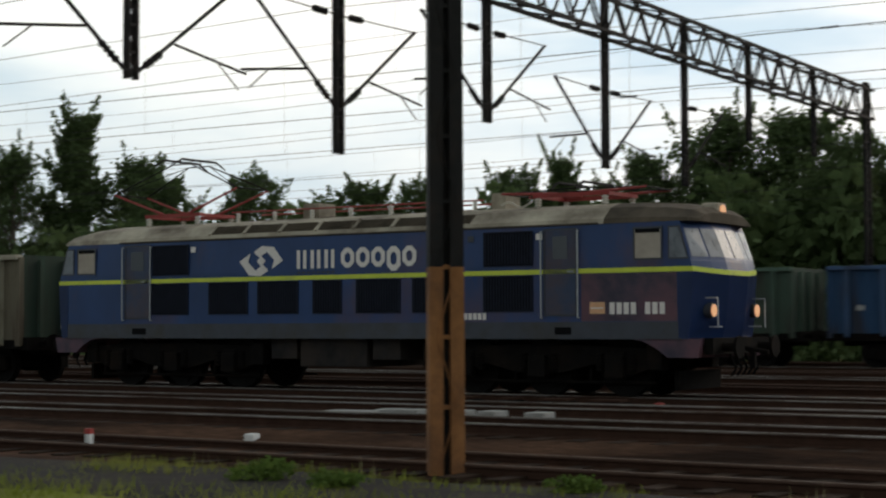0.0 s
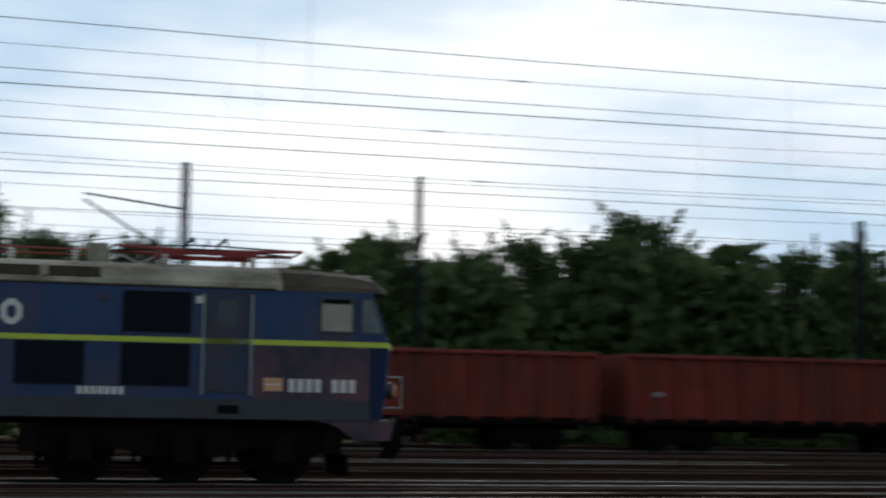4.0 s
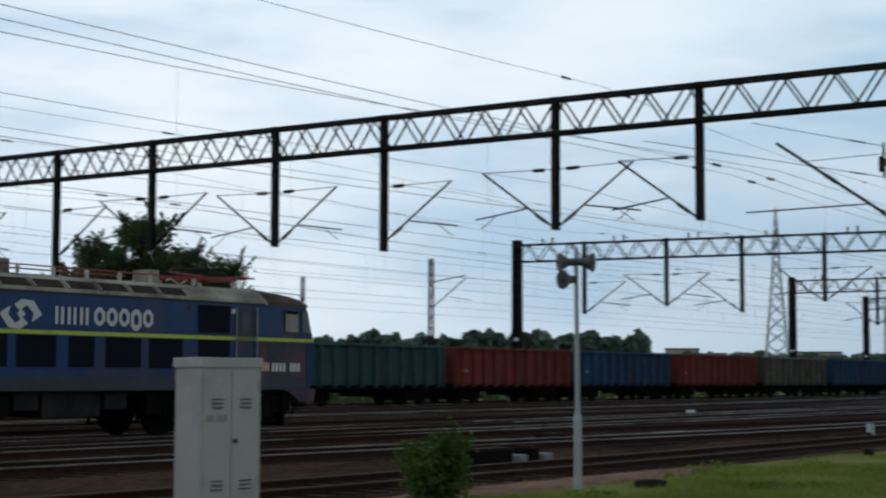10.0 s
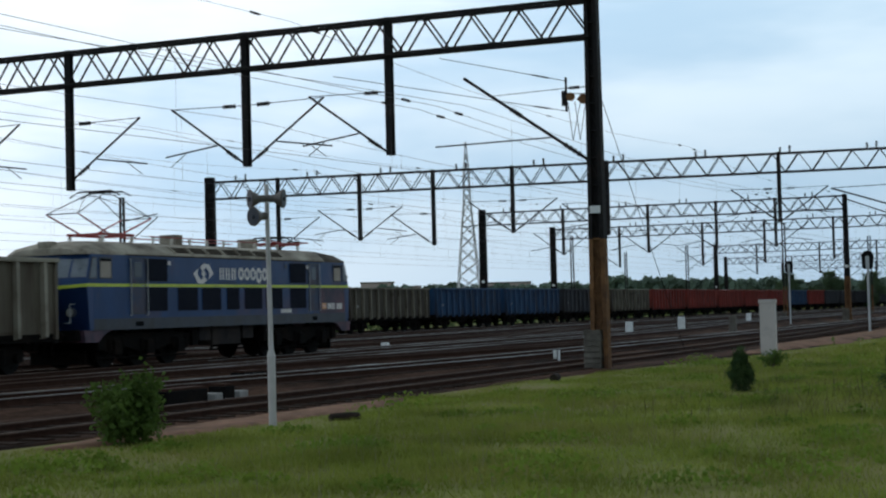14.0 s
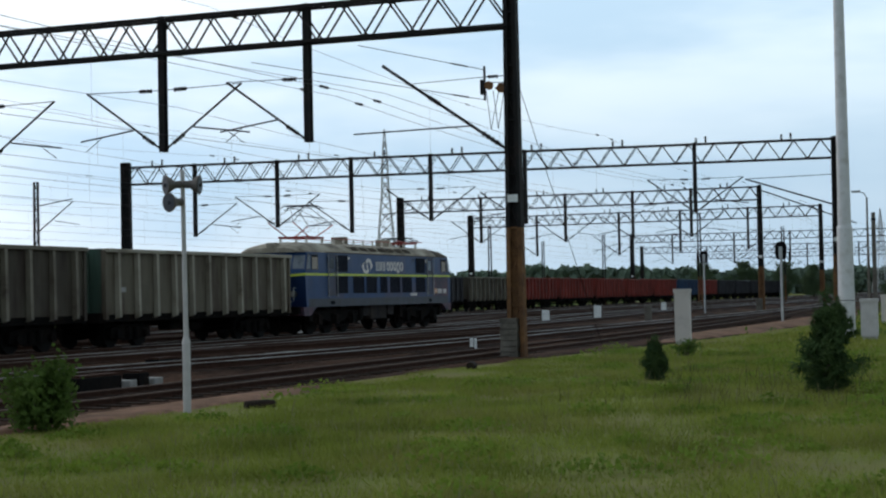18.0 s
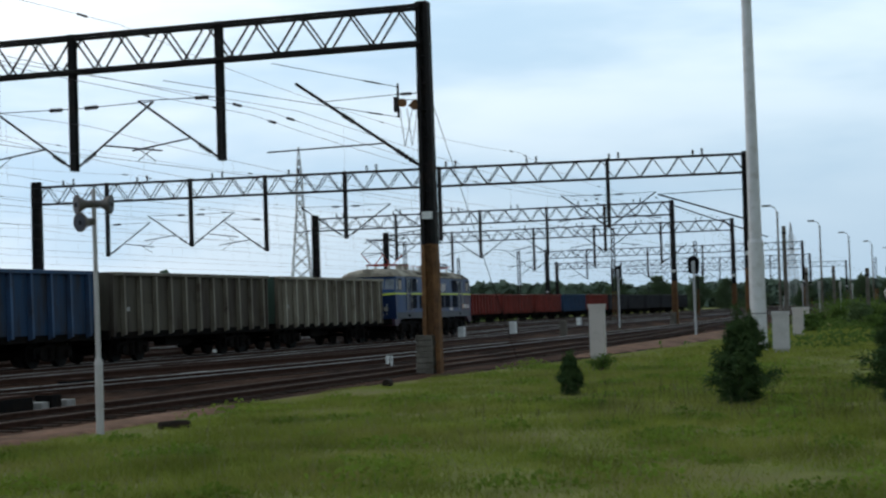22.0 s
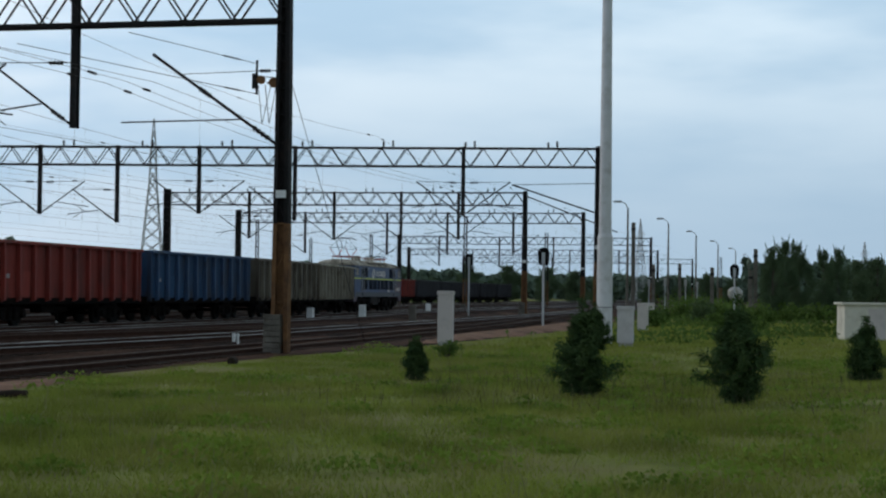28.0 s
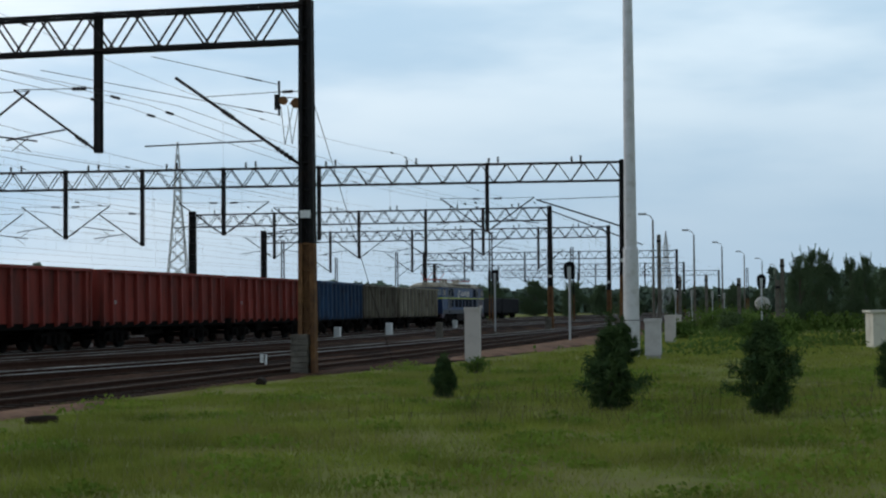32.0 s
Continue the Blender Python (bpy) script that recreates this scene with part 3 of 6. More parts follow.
def gantry(x, y0, y1, posts, ztop, zbeam=1.05, open_work=False, wide=0.5, narrow=0.36, turn=0.0, spikes=0):
    g = thing("catenary_gantry", Matrix.Translation((x, y0, 0)) @ Matrix.Rotation(turn, 4, "Z") @ Matrix.Translation((0, -y0, 0)),
              "black lattice steel gantry spanning the yard tracks", "gantry", "gantries over the tracks")
    leg(g, y0, LOW, ztop + 0.12, 3.3, wide, narrow, solid=not open_work)
    leg(g, y1, LOW, ztop + 0.3, 3.0, wide * 1.35, wide * 1.2, flange=0.12 if x < 80 else 0.3, solid=x > 80)
    truss(g, y0, y1, ztop - zbeam, ztop, near=x < 100)
    for p in posts:
        drop_post(g, p[0], ztop + 0.1, p[1], p[2], open_work, p[3] if len(p) > 3 else None)
    for i in range(spikes):
        yy = y0 + (y1 - y0) * (i + 0.5) / spikes
        for dx, dy, up in ((0.1, 0.0, 0.45), (-0.25, 0.5, 0.35)):
            bm = bmesh.new()
            insulator(bm, (dx, yy + dy, ztop), (dx, yy + dy, ztop + up), 0.09)
            part("line_insulator", bm, STEEL, g)
    return g


POSTS2 = [(20.75, 6.05, (1,)), (25.65, 6.0, (-1, 1)), (32.25, 5.6, (-1,), 5.95), (36.95, 5.95, (-1, 1)), (42.85, 6.1, (-1, 1)), (47.9, 5.33, (-1,), 6.0), (53.5, 5.95, (-1, 1))]
G2 = gantry(44.4, 14.4, 58.7, POSTS2, 10.07)
POSTS1 = [(20.15, 5.4, (-1, 1), 5.5), (25.93, 4.67, (-1, 1), 5.57), (31.58, 5.85, (-1, 1), 6.1), (37.46, 5.29, (-1, 1), 5.45), (42.4, 5.18, (1,), 5.6), (47.2, 6.88, ()), (53.0, 6.9, ())]
G1 = gantry(-18.6, 14.4, 58.7, POSTS1, 9.75, open_work=True)
POSTS3 = [(19.21, 5.85, (-1, 1)), (28.98, 5.5, (1,)), (34.63, 5.85, (-1, 1)), (39.5, 5.3, (1,)), (44.15, 5.75, (-1, 1)), (49.44, 5.35, (-1,))]
G3 = gantry(93.2, 11.5, 53.97, POSTS3, 9.72, turn=0.12, spikes=9)
G4 = gantry(134.2, 22.6, 53.8, [(28.2, 5.9, (-1, 1)), (33.1, 5.9, (1,)), (38.9, 5.8, (-1, 1)), (46.4, 5.9, (-1, 1))], 9.8, turn=0.02, spikes=6)
G5 = gantry(168.0, 22.2, 59.5, [(29.5, 5.6, (-1,)), (36.5, 5.5, (1,)), (43.0, 5.4, (-1, 1)), (52.0, 5.5, (1,))], 9.8, spikes=6)
G6 = gantry(240.0, 21.8, 59.0, [(28.0, 5.6, (-1,)), (36.0, 5.5, (1,)), (44.0, 5.4, (-1, 1)), (53.0, 5.5, (1,))], 9.8, turn=0.06)
G7 = gantry(300.0, 26.0, 72.0, [(33.0, 5.6, (-1,)), (42.0, 5.5, (1,)), (50.0, 5.4, (-1, 1)), (60.0, 5.5, (1,))], 9.6, turn=0.05)
G8 = gantry(365.0, 24.0, 75.0, [(33.0, 5.6, (-1,)), (42.0, 5.5, (1,)), (55.0, 5.4, (-1, 1))], 9.6, turn=0.04)

# stays from the third and fourth gantries' near legs
bm = bmesh.new()
rod(bm, (0, 16.4, 7.65), (0, 11.7, 6.1), 0.045)
rod(bm, (0, 16.4, 7.65), (0, 11.7, 7.75), 0.02, None, 6)
part("strut", bm, STEEL, G3)
bm = bmesh.new()
rod(bm, (0, 22.7, 9.6), (0.5, 15.0, 6.6), 0.05)
part("strut", bm, STEEL, G4)

# the long strut and the wire tensioner on the near leg of the second gantry
bm = bmesh.new()
rod(bm, (0, 14.55, 5.5), (0, 18.35, 8.15), 0.045)
rod(bm, (0, 15.7, 6.25), (0, 19.3, 6.2), 0.022, None, 6)
strut = part("strut", bm, STEEL, G2)
for a, b in (((0, 14.85, 5.71), (0, 15.35, 6.06)), ((0, 16.6, 6.93), (0, 16.95, 7.17))):
    bm = bmesh.new()
    insulator(bm, a, b, 0.085)
    part("insulator", bm, STEEL, strut)
bm = bmesh.new()
box(bm, -0.03, 15.19, 6.95, 0.03, 15.24, 7.93)
box(bm, -0.05, 15.26, 7.12, 0.05, 15.34, 7.55)
rod(bm, (0, 14.55, 7.62), (0, 15.2, 7.62), 0.014, None, 6)
rod(bm, (0, 14.55, 7.42), (0, 15.12, 7.46), 0.012, None, 5)
rod(bm, (0, 14.55, 7.27), (0, 14.9, 7.28), 0.03, None, 6)
insulator(bm, (0, 14.82, 7.62), (0, 15.14, 7.62), 0.06)
for u, v in ((15.18, 15.05), (14.80, 15.05), (14.97, 14.84), (14.64, 14.84)):
    rod(bm, (0.02, u, 7.22), (0.02, v, 6.13), 0.011, None, 5)
part("wire_tensioner", bm, STEEL, G2, "pulley tensioner with hanging cords")
for u, v, w in ((15.09, 7.37, 0.12), (14.71, 7.28, 0.14)):
    bm = bmesh.new()
    rod(bm, (-0.05, u, v), (0.05, u, v), w, None, 14)
    part("pulley", bm, BROWNFOOT, G2, "rusty brown tensioner pulley")
for a, b, c0, c1 in (((0, 15.22, 7.83), (0, 19.1, 8.8), 0.13, 0.26), ((0, 15.22, 6.97), (0, 22.6, 8.55), 0.065, 0.13), ((0, 15.2, 7.62), (0, 17.6, 7.56), 0.9, 0.95)):
    a, b = Vector(a), Vector(b)
    bm = bmesh.new()
    rod(bm, a, b, 0.011, None, 5)
    if c0 < 0.5:
        rod(bm, a.lerp(b, c0), a.lerp(b, c1), 0.022, None, 6)
    part("anchor_wire", bm, STEEL, G2, "tensioned wire anchored at the leg")
bm = bmesh.new()
rod(bm, (0.15, 14.42, 7.9), (9.6, 14.5, -0.4), 0.011, None, 5)
part("stay_wire", bm, STEEL, G2, "thin stay wire running down to the ground")
part("stay_clamp", boxes((0.16, 14.36, 6.98, 0.34, 14.5, 7.14), bevel=0.02), STEEL, G2)


def mast(x, y, z1, label, wide=0.44, narrow=0.3, split=2.3, flange=0.2, bracket=0, solid=False, turn=0.0, thick=0.12):
    t = thing("catenary_mast", Matrix.Translation((x, y, 0)) @ Matrix.Rotation(turn, 4, "Z"), label, "mast", "catenary masts")
    leg(t, 0, LOW, z1, split, wide, narrow, plate=False, footing=0.5 if y > 20 else 0, flange=flange, solid=solid, thick=thick, paint=OCHRE if y < 20 else None)
    if bracket:
        bm = bmesh.new()
        rod(bm, (0, 0, z1 - 1.6), (0, -bracket, z1 - 1.2), 0.035)
        rod(bm, (0, 0, z1 - 3.4), (0, -bracket, z1 - 1.4), 0.04)
        rod(bm, (0, -bracket * 0.5, z1 - 2.6), (0, -bracket - 0.5, z1 - 2.9), 0.02)
        part("bracket", bm, STEEL, t)
    return t


def polar(bearing, dist):
    return dist * math.sin(radians(bearing)), dist * math.cos(radians(bearing))


LONE = mast(-10.21, 16.35, 9.6, "laced steel mast, ochre foot under black top", 0.41, 0.37, 2.05, flange=0.26, solid=False, turn=-0.86, thick=0.16)
part("web", boxes((-0.006, -0.12, LOW, 0.006, 0.12, 9.5)), STEEL, LONE, "dark web plate between the channels")
for b, d, h, br, lab in ((6.3, 57, 9.5, 3.4, "slim dark laced mast with a bracket"), (8.0, 66, 6.2, 0, "slim dark laced mast"), (14.4, 61, 9.8, 0, "dark laced mast with cross plates"), (29.5, 70, 9.2, 0, "dark laced mast with cross plates"),
                        (51.2, 137, 9.8, -3.4, "dark laced mast with a long bracket"), (55.66, 112, 9.5, 2.8, "dark laced mast with a bracket"), (71.15, 190, 9.6, 0, "slim dark laced mast"), (78.38, 181, 9.8, 0, "slim dark laced mast"),
                        (81.2, 190, 8.5, 0, "slim dark laced mast"), (83.2, 260, 8.5, 0, "slim dark laced mast"), (87.2, 300, 8.5, 0, "slim dark laced mast"), (73.0, 230, 8.8, 0, "slim dark laced mast"), (75.1, 215, 9.0, 2.5, "slim dark laced mast with a bracket")):
    px, py = polar(b, d)
    mast(px, py, h, lab, 0.3 if b == 6.3 else 0.62 if d < 80 else 0.5, 0.28 if b == 6.3 else 0.6 if d < 80 else 0.4, 3.0, flange=0.22 if b == 6.3 else 0.1, bracket=br, turn=-1.57 if b == 6.3 else 0.0)

# ---- overhead line ----
SUPPORTS = (-140.0, -78.0, -18.6, 44.4, 91.0, 134.0, 168.0, 239.0, 300.0, 365.0)


def wire(bm, pts, r=0.008):
    ring0 = None
    for i, p in enumerate(pts):
        p = Vector(p)
        ring = [bm.verts.new(p + Vector((0, math.cos(a) * r, math.sin(a) * r))) for a in (0.5, 2.6, 4.7)]
        if ring0:
            for k in range(3):
                bm.faces.new((ring0[k], ring[k], ring[(k + 1) % 3], ring0[(k + 1) % 3]))
        ring0 = ring


def overhead(ty, z_contact=5.25, z_top=7.4, sag=0.4):
    t = thing("overhead_line", Matrix(), "dark contact and carrier wires with droppers over a track", "overhead wire", "overhead lines")
    for xa, xb in zip(SUPPORTS, SUPPORTS[1:]):
        n = 14
        carrier, contact = [], []
        for i in range(n + 1):
            k = i / n
            x = xa + (xb - xa) * k
            y = ty + drift(x, ty)[0] + 0.15 * math.sin(x * 0.07 + ty)
            z = z_top - sag * 4 * k * (1 - k)
            carrier.append((x, y, z))
            contact.append((x, y, z_contact))
        for name, pts in (("contact_wire", contact), ("carrier_wire", carrier)):
            bm = bmesh.new()
            wire(bm, pts)
            part(name, bm, WIRE, t)
        bm = bmesh.new()
        for i in range(1, n, 2):
            rod(bm, contact[i], carrier[i], 0.003, None, 4)
        tagged(part("dropper", bm, WIRE, t), kind="stuff")


for ty in TRACKS:
    overhead(ty, 5.27 + 0.04 * math.sin(ty * 3), 7.4 + 0.06 * math.sin(ty * 1.7))


def feeder(y, z, sag, label="single dark feeder wire sagging between gantries", slope=0.0):
    t = thing("feeder_wire", Matrix(), label, "overhead wire", "feeder wires")
    for xa, xb in zip(SUPPORTS, SUPPORTS[1:]):
        bm = bmesh.new()
        wire(bm, [(xa + (xb - xa) * i / 12, y + slope * (xa + (xb - xa) * i / 12), z - sag * 4 * (i / 12) * (1 - i / 12)) for i in range(13)], 0.008)
        span = part("wire_span", bm, WIRE, t)
        for k in (0.035, 0.5, 0.965):
            bm = bmesh.new()
            x, zz = xa + (xb - xa) * k, z - sag * 4 * k * (1 - k)
            insulator(bm, (x - 0.28, y + slope * x, zz), (x + 0.28, y + slope * x, zz), 0.045 if k != 0.5 else 0.028)
            part("line_insulator", bm, STEEL, span)


for y, z, sag in ((19.2, 7.4, 0.45), (19.8, 7.35, 0.45), (24.0, 10.35, 0.6), (40.0, 9.95, 0.25), (43.2, 8.0, 0.5), (48.3, 10.4, 0.7)):
    feeder(y, z, sag)

# a jumper loop between two lines
bm = bmesh.new()
loop_c = Vector((*polar(33.3, 44), 8.95))
pts = []
for i in range(25):
    a = math.pi * i / 24
    pts.append(loop_c + Vector((0.52 * math.cos(a), 0, 0.75 * math.sin(a))))
pts = [loop_c + Vector((0.45 + 0.12 * math.sin(i), 0, -1.3 + i * 0.26)) for i in range(5)] + pts + [loop_c + Vector((-0.42 - 0.1 * math.sin(i), 0, -i * 0.28)) for i in range(1, 5)]
wire(bm, pts, 0.008)
LOOP = tagged(part("jumper_cable", bm, WIRE), "thin arched jumper cable between overhead wires", "cable")
for p in (pts[5], pts[len(pts) - 5], pts[0], pts[-1]):
    bm = bmesh.new()
    rod(bm, p - Vector((0.05, 0, 0.05)), p + Vector((0.05, 0, 0.05)), 0.045, None, 8)
    part("clamp", bm, STEEL, LOOP, "dark wire clamp")


# ---- rolling stock ----
def wheel_mesh(r, gauge=0.7525, n=20):
    bm = bmesh.new()
    for s in (-1, 1):
        rod(bm, (0, s * (gauge - 0.06), 0), (0, s * (gauge + 0.07), 0), r, None, n)
        rod(bm, (0, s * (gauge - 0.09), 0), (0, s * (gauge - 0.06), 0), r + 0.028, None, n)
        rod(bm, (0, s * (gauge + 0.07), 0), (0, s * (gauge + 0.10), 0), r * 0.45, r * 0.38, n)
        for k in range(4):
            a = k * math.pi / 2 + 0.4
            rod(bm, (math.cos(a) * r * 0.66, s * (gauge + 0.06), math.sin(a) * r * 0.66), (math.cos(a) * r * 0.66, s * (gauge + 0.085), math.sin(a) * r * 0.66), r * 0.14, None, 8)
    rod(bm, (0, -gauge - 0.15, 0), (0, gauge + 0.15, 0), 0.075, None, 10)
    return bm


WHEELS = []                      # wheelsets that turn: object, place under its thing, radius, rows of its thing


def buffer_pair(parent, x, s, z=0.98, y=0.82, material_=UNDER):
    for yy in (-y, y):
        bm = bmesh.new()
        rod(bm, (x, yy, z), (x + s * 0.32, yy, z), 0.085, None, 10)
        rod(bm, (x + s * 0.30, yy, z), (x + s * 0.36, yy, z), 0.2, 0.21, 14)
        part("buffer", bm, material_, parent)
    bm = bmesh.new()
    rod(bm, (x, 0, z - 0.02), (x + s * 0.55, 0, z - 0.1), 0.045, None, 6)
    box(bm, x + s * 0.2, -0.05, z - 0.4, x + s * 0.3, 0.05, z - 0.05)
    part("coupling", bm, material_, parent)


def bogie(parent, x, r=0.44, base=0.85, spin=None):
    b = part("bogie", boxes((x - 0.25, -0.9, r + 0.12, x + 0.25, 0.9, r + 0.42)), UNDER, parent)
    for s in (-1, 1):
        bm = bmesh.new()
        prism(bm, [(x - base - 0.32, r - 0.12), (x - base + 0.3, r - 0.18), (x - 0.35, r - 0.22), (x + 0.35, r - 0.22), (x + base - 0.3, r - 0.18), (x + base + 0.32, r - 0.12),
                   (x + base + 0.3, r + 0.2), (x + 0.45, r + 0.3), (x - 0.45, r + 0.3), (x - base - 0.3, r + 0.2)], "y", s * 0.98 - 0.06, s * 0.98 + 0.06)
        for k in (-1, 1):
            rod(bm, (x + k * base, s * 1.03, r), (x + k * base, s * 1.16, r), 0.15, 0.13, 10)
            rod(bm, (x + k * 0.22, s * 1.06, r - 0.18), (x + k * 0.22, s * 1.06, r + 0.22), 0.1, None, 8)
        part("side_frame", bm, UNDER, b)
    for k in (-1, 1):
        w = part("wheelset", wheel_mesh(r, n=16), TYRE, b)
        w.matrix_basis = Matrix.Translation((x + k * base, 0, r))
    return b


PAINTED = ("side", "end", "rib", "top_rail", "door", "body", "corner_post")


def build_wagon():
    """An open box wagon with ribbed sides on two bogies; its middle is at x=0."""
    L, W, Z0, Z1 = 6.42, 1.40, 0.95, 3.08
    w = thing("open_wagon", Matrix(), "ribbed open box freight wagon", "wagon", "wagons of the trains")
    P = PAINTS["red"]
    for s in (-1, 1):
        side = part("side", boxes((-L, s * W - 0.03, Z0 + 0.1, L, s * W + 0.03, Z1)), P, w)
        part("top_rail", boxes((-L - 0.04, s * W - 0.18 if s < 0 else W - 0.07, Z1 - 0.1, L + 0.04, W + 0.18 if s > 0 else -W + 0.07, Z1 + 0.02), bevel=0.015), P, w)
        part("sole_bar", boxes((-L, s * (W - 0.08) - 0.06, Z0 - 0.12, L, s * (W - 0.08) + 0.06, Z0 + 0.12)), UNDER, w)
        for k in range(-5, 6):
            bm = bmesh.new()
            prism(bm, [(s * (W + 0.03), Z0 - 0.04), (s * (W + 0.20), Z0 + 0.02), (s * (W + 0.17), Z1 - 0.1), (s * (W + 0.03), Z1 - 0.1)], "x", k * 1.167 - 0.065, k * 1.167 + 0.065)
            part("rib", bm, P, side)
        for k in (-3.5, 0.5, 3.5):
            part("door", boxes((k * 1.167 - 0.47, s * (W + 0.045) - 0.015, Z0 + 0.16, k * 1.167 + 0.47, s * (W + 0.045) + 0.015, Z0 + 1.05), bevel=0.01), P, side)
    for s in (-1, 1):
        end = part("end", boxes((s * L - 0.03, -W, Z0 + 0.1, s * L + 0.03, W, Z1 + 0.02)), P, w)
        for yy in (-0.8, 0.0, 0.8):
            part("rib", boxes((s * (L + 0.08) - 0.05, yy - 0.06, Z0, s * (L + 0.08) + 0.05, yy + 0.06, Z1 - 0.1)), P, end)
        for yy in (-W, W):
            part("corner_post", boxes((s * L - 0.07, yy - 0.08, Z0 - 0.05, s * L + 0.07, yy + 0.08, Z1 - 0.04)), P, w)
        part("headstock", boxes((s * (L + 0.12) - 0.1, -W + 0.05, Z0 - 0.15, s * (L + 0.12) + 0.1, W - 0.05, Z0 + 0.16)), UNDER, w)
        buffer_pair(w, s * (L + 0.2), s)
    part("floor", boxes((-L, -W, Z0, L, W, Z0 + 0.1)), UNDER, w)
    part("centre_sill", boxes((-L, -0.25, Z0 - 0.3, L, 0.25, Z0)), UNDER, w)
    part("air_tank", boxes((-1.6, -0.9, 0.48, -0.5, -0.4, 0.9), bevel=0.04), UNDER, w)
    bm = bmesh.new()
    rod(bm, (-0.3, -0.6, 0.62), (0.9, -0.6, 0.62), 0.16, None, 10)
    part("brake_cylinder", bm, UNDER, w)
    part("plate", boxes((-5.55, -W - 0.06, Z0 + 0.8, -5.3, -W - 0.035, Z0 + 0.95)), CONCRETE, w, "small worn white plate")
    for x in (-4.35, 4.35):
        bogie(w, x)
    return w


WAGON = build_wagon()


def make_wagon(paint, m, first=False):
    w = WAGON if first else copy_thing(WAGON, m)
    w.matrix_basis = m
    word = {"olive": "pale olive", "dark": "dark grey", "red": "rust-red", "blue": "dull blue", "grey": "grimy grey", "brown": "grey-brown"}.get(paint, paint)
    tagged(w, f"{word} open box freight wagon with ribbed steel sides")
    for o in w.children_recursive:
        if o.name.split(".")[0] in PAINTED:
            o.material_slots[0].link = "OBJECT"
            o.material_slots[0].material = RIBS_LIT[paint] if o.name.startswith(("rib", "top_rail")) else PAINTS[paint]
    return w


LOCO_Y = 29.0
LOCO_FRONT = [(0, -11.87), (1, -7.03), (2, -2.34), (3, 2.25), (4, 6.84), (4.5, 9.18), (6.5, 18.38), (7.5, 22.98), (9, 30.11), (11, 39.94), (13, 50.2), (14.5, 57.5), (16.5, 67.2), (17.5, 72.3), (19, 79.8), (21, 89.7), (23, 100.0), (25, 110.2), (28, 125.6), (30, 136.1), (32, 146.3)]
NEAR_PAINTS = ["olive", "brown", "blue", "red", "red", "red", "red", "grey", "red", "brown"]
FAR_PAINTS = ["green", "green", "blue", "blue", "grey", "red", "red", "dark", "blue", "grey", "red", "teal", "red", "blue", "red", "brown", "blue", "blue", "dark", "brown",
              "red", "red", "red", "red", "red", "blue", "red", "dark", "dark", "dark", "dark", "dark"]
FAR_V, SHORT, LONG = -4.48, 13.6, 14.4      # speed of the far train; its wagon spacings, fitted to the camera's view


def near_centre(i, front):
    return front - 16.72 - 0.62 - 7.0 - 14.04 * i


def far_centre(i, t):
    k = i - 11 + 0.5
    return 64.64 + SHORT * min(k, 3.0) + LONG * max(0.0, k - 3.0) + FAR_V * (t - 9)


NEAR = [make_wagon(c, on_track(near_centre(i, -12.08), LOCO_Y), i == 0) for i, c in enumerate(NEAR_PAINTS)]
for o in NEAR[0].children_recursive:     # shade on its ends beside the locomotive, painted in as dark green
    if o.name.startswith("end") or (o.parent and o.parent.name.startswith("end")):
        o.material_slots[0].material = PAINTS["green"]
FAR = [make_wagon(c, on_track(far_centre(i, 0), 50.6)) for i, c in enumerate(FAR_PAINTS)]
# squeezed lengthwise to go with the closer spacing fitted to the view
for w in FAR[:14]:
    w.scale.x = 0.965


def ring(level, tip, corner, half, dip=0.0):
    """The plan outline of the body at one height: a flat nose with slanted corners at both ends; dip: how far it sinks before the nose."""
    p = [(corner, -half, 0.0), (tip - 0.10, -half * 0.62, 0.6), (tip, -half * 0.3, 1.0), (tip, half * 0.3, 1.0), (tip - 0.10, half * 0.62, 0.6), (corner, half, 0.0)]
    p += [(-x, -y, k) for x, y, k in p]
    return [Vector((x, y, level - k * dip)) for x, y, k in p]


def loft(levels):
    bm = bmesh.new()
    rings = [[bm.verts.new(v) for v in lv] for lv in levels]
    n = len(rings[0])
    for a, b in zip(rings, rings[1:]):
        for i in range(n):
            bm.faces.new((a[i], a[(i + 1) % n], b[(i + 1) % n], b[i]))
    bm.faces.new(rings[0][::-1])
    bm.faces.new(rings[-1])
    bmesh.ops.recalc_face_normals(bm, faces=bm.faces)
    return bm


def flat(outline, y, d, m=None):
    """A thin plate with an outline of (x, z) on the side wall at y."""
    bm = bmesh.new()
    prism(bm, outline, "y", y - d, y + d)
    return bm


def rect(x0, z0, x1, z1):
    return [(x0, z0), (x1, z0), (x1, z1), (x0, z1)]


def frame_bm(x0, z0, x1, z1, y, d, t):
    return boxes((x0, y - d, z0, x0 + t, y + d, z1), (x1 - t, y - d, z0, x1, y + d, z1), (x0 + t, y - d, z0, x1 - t, y + d, z0 + t), (x0 + t, y - d, z1 - t, x1 - t, y + d, z1))


def on_front(k, z, u):
    """A point on facet k of the slanted cab front, at height z, u of the way across."""
    q = (z - 2.52) / 0.74
    p = ring(z, 8.34 - 0.30 * q, 8.10 - 0.24 * q, 1.46 - 0.03 * q)
    return p[k].lerp(p[k + 1], u)


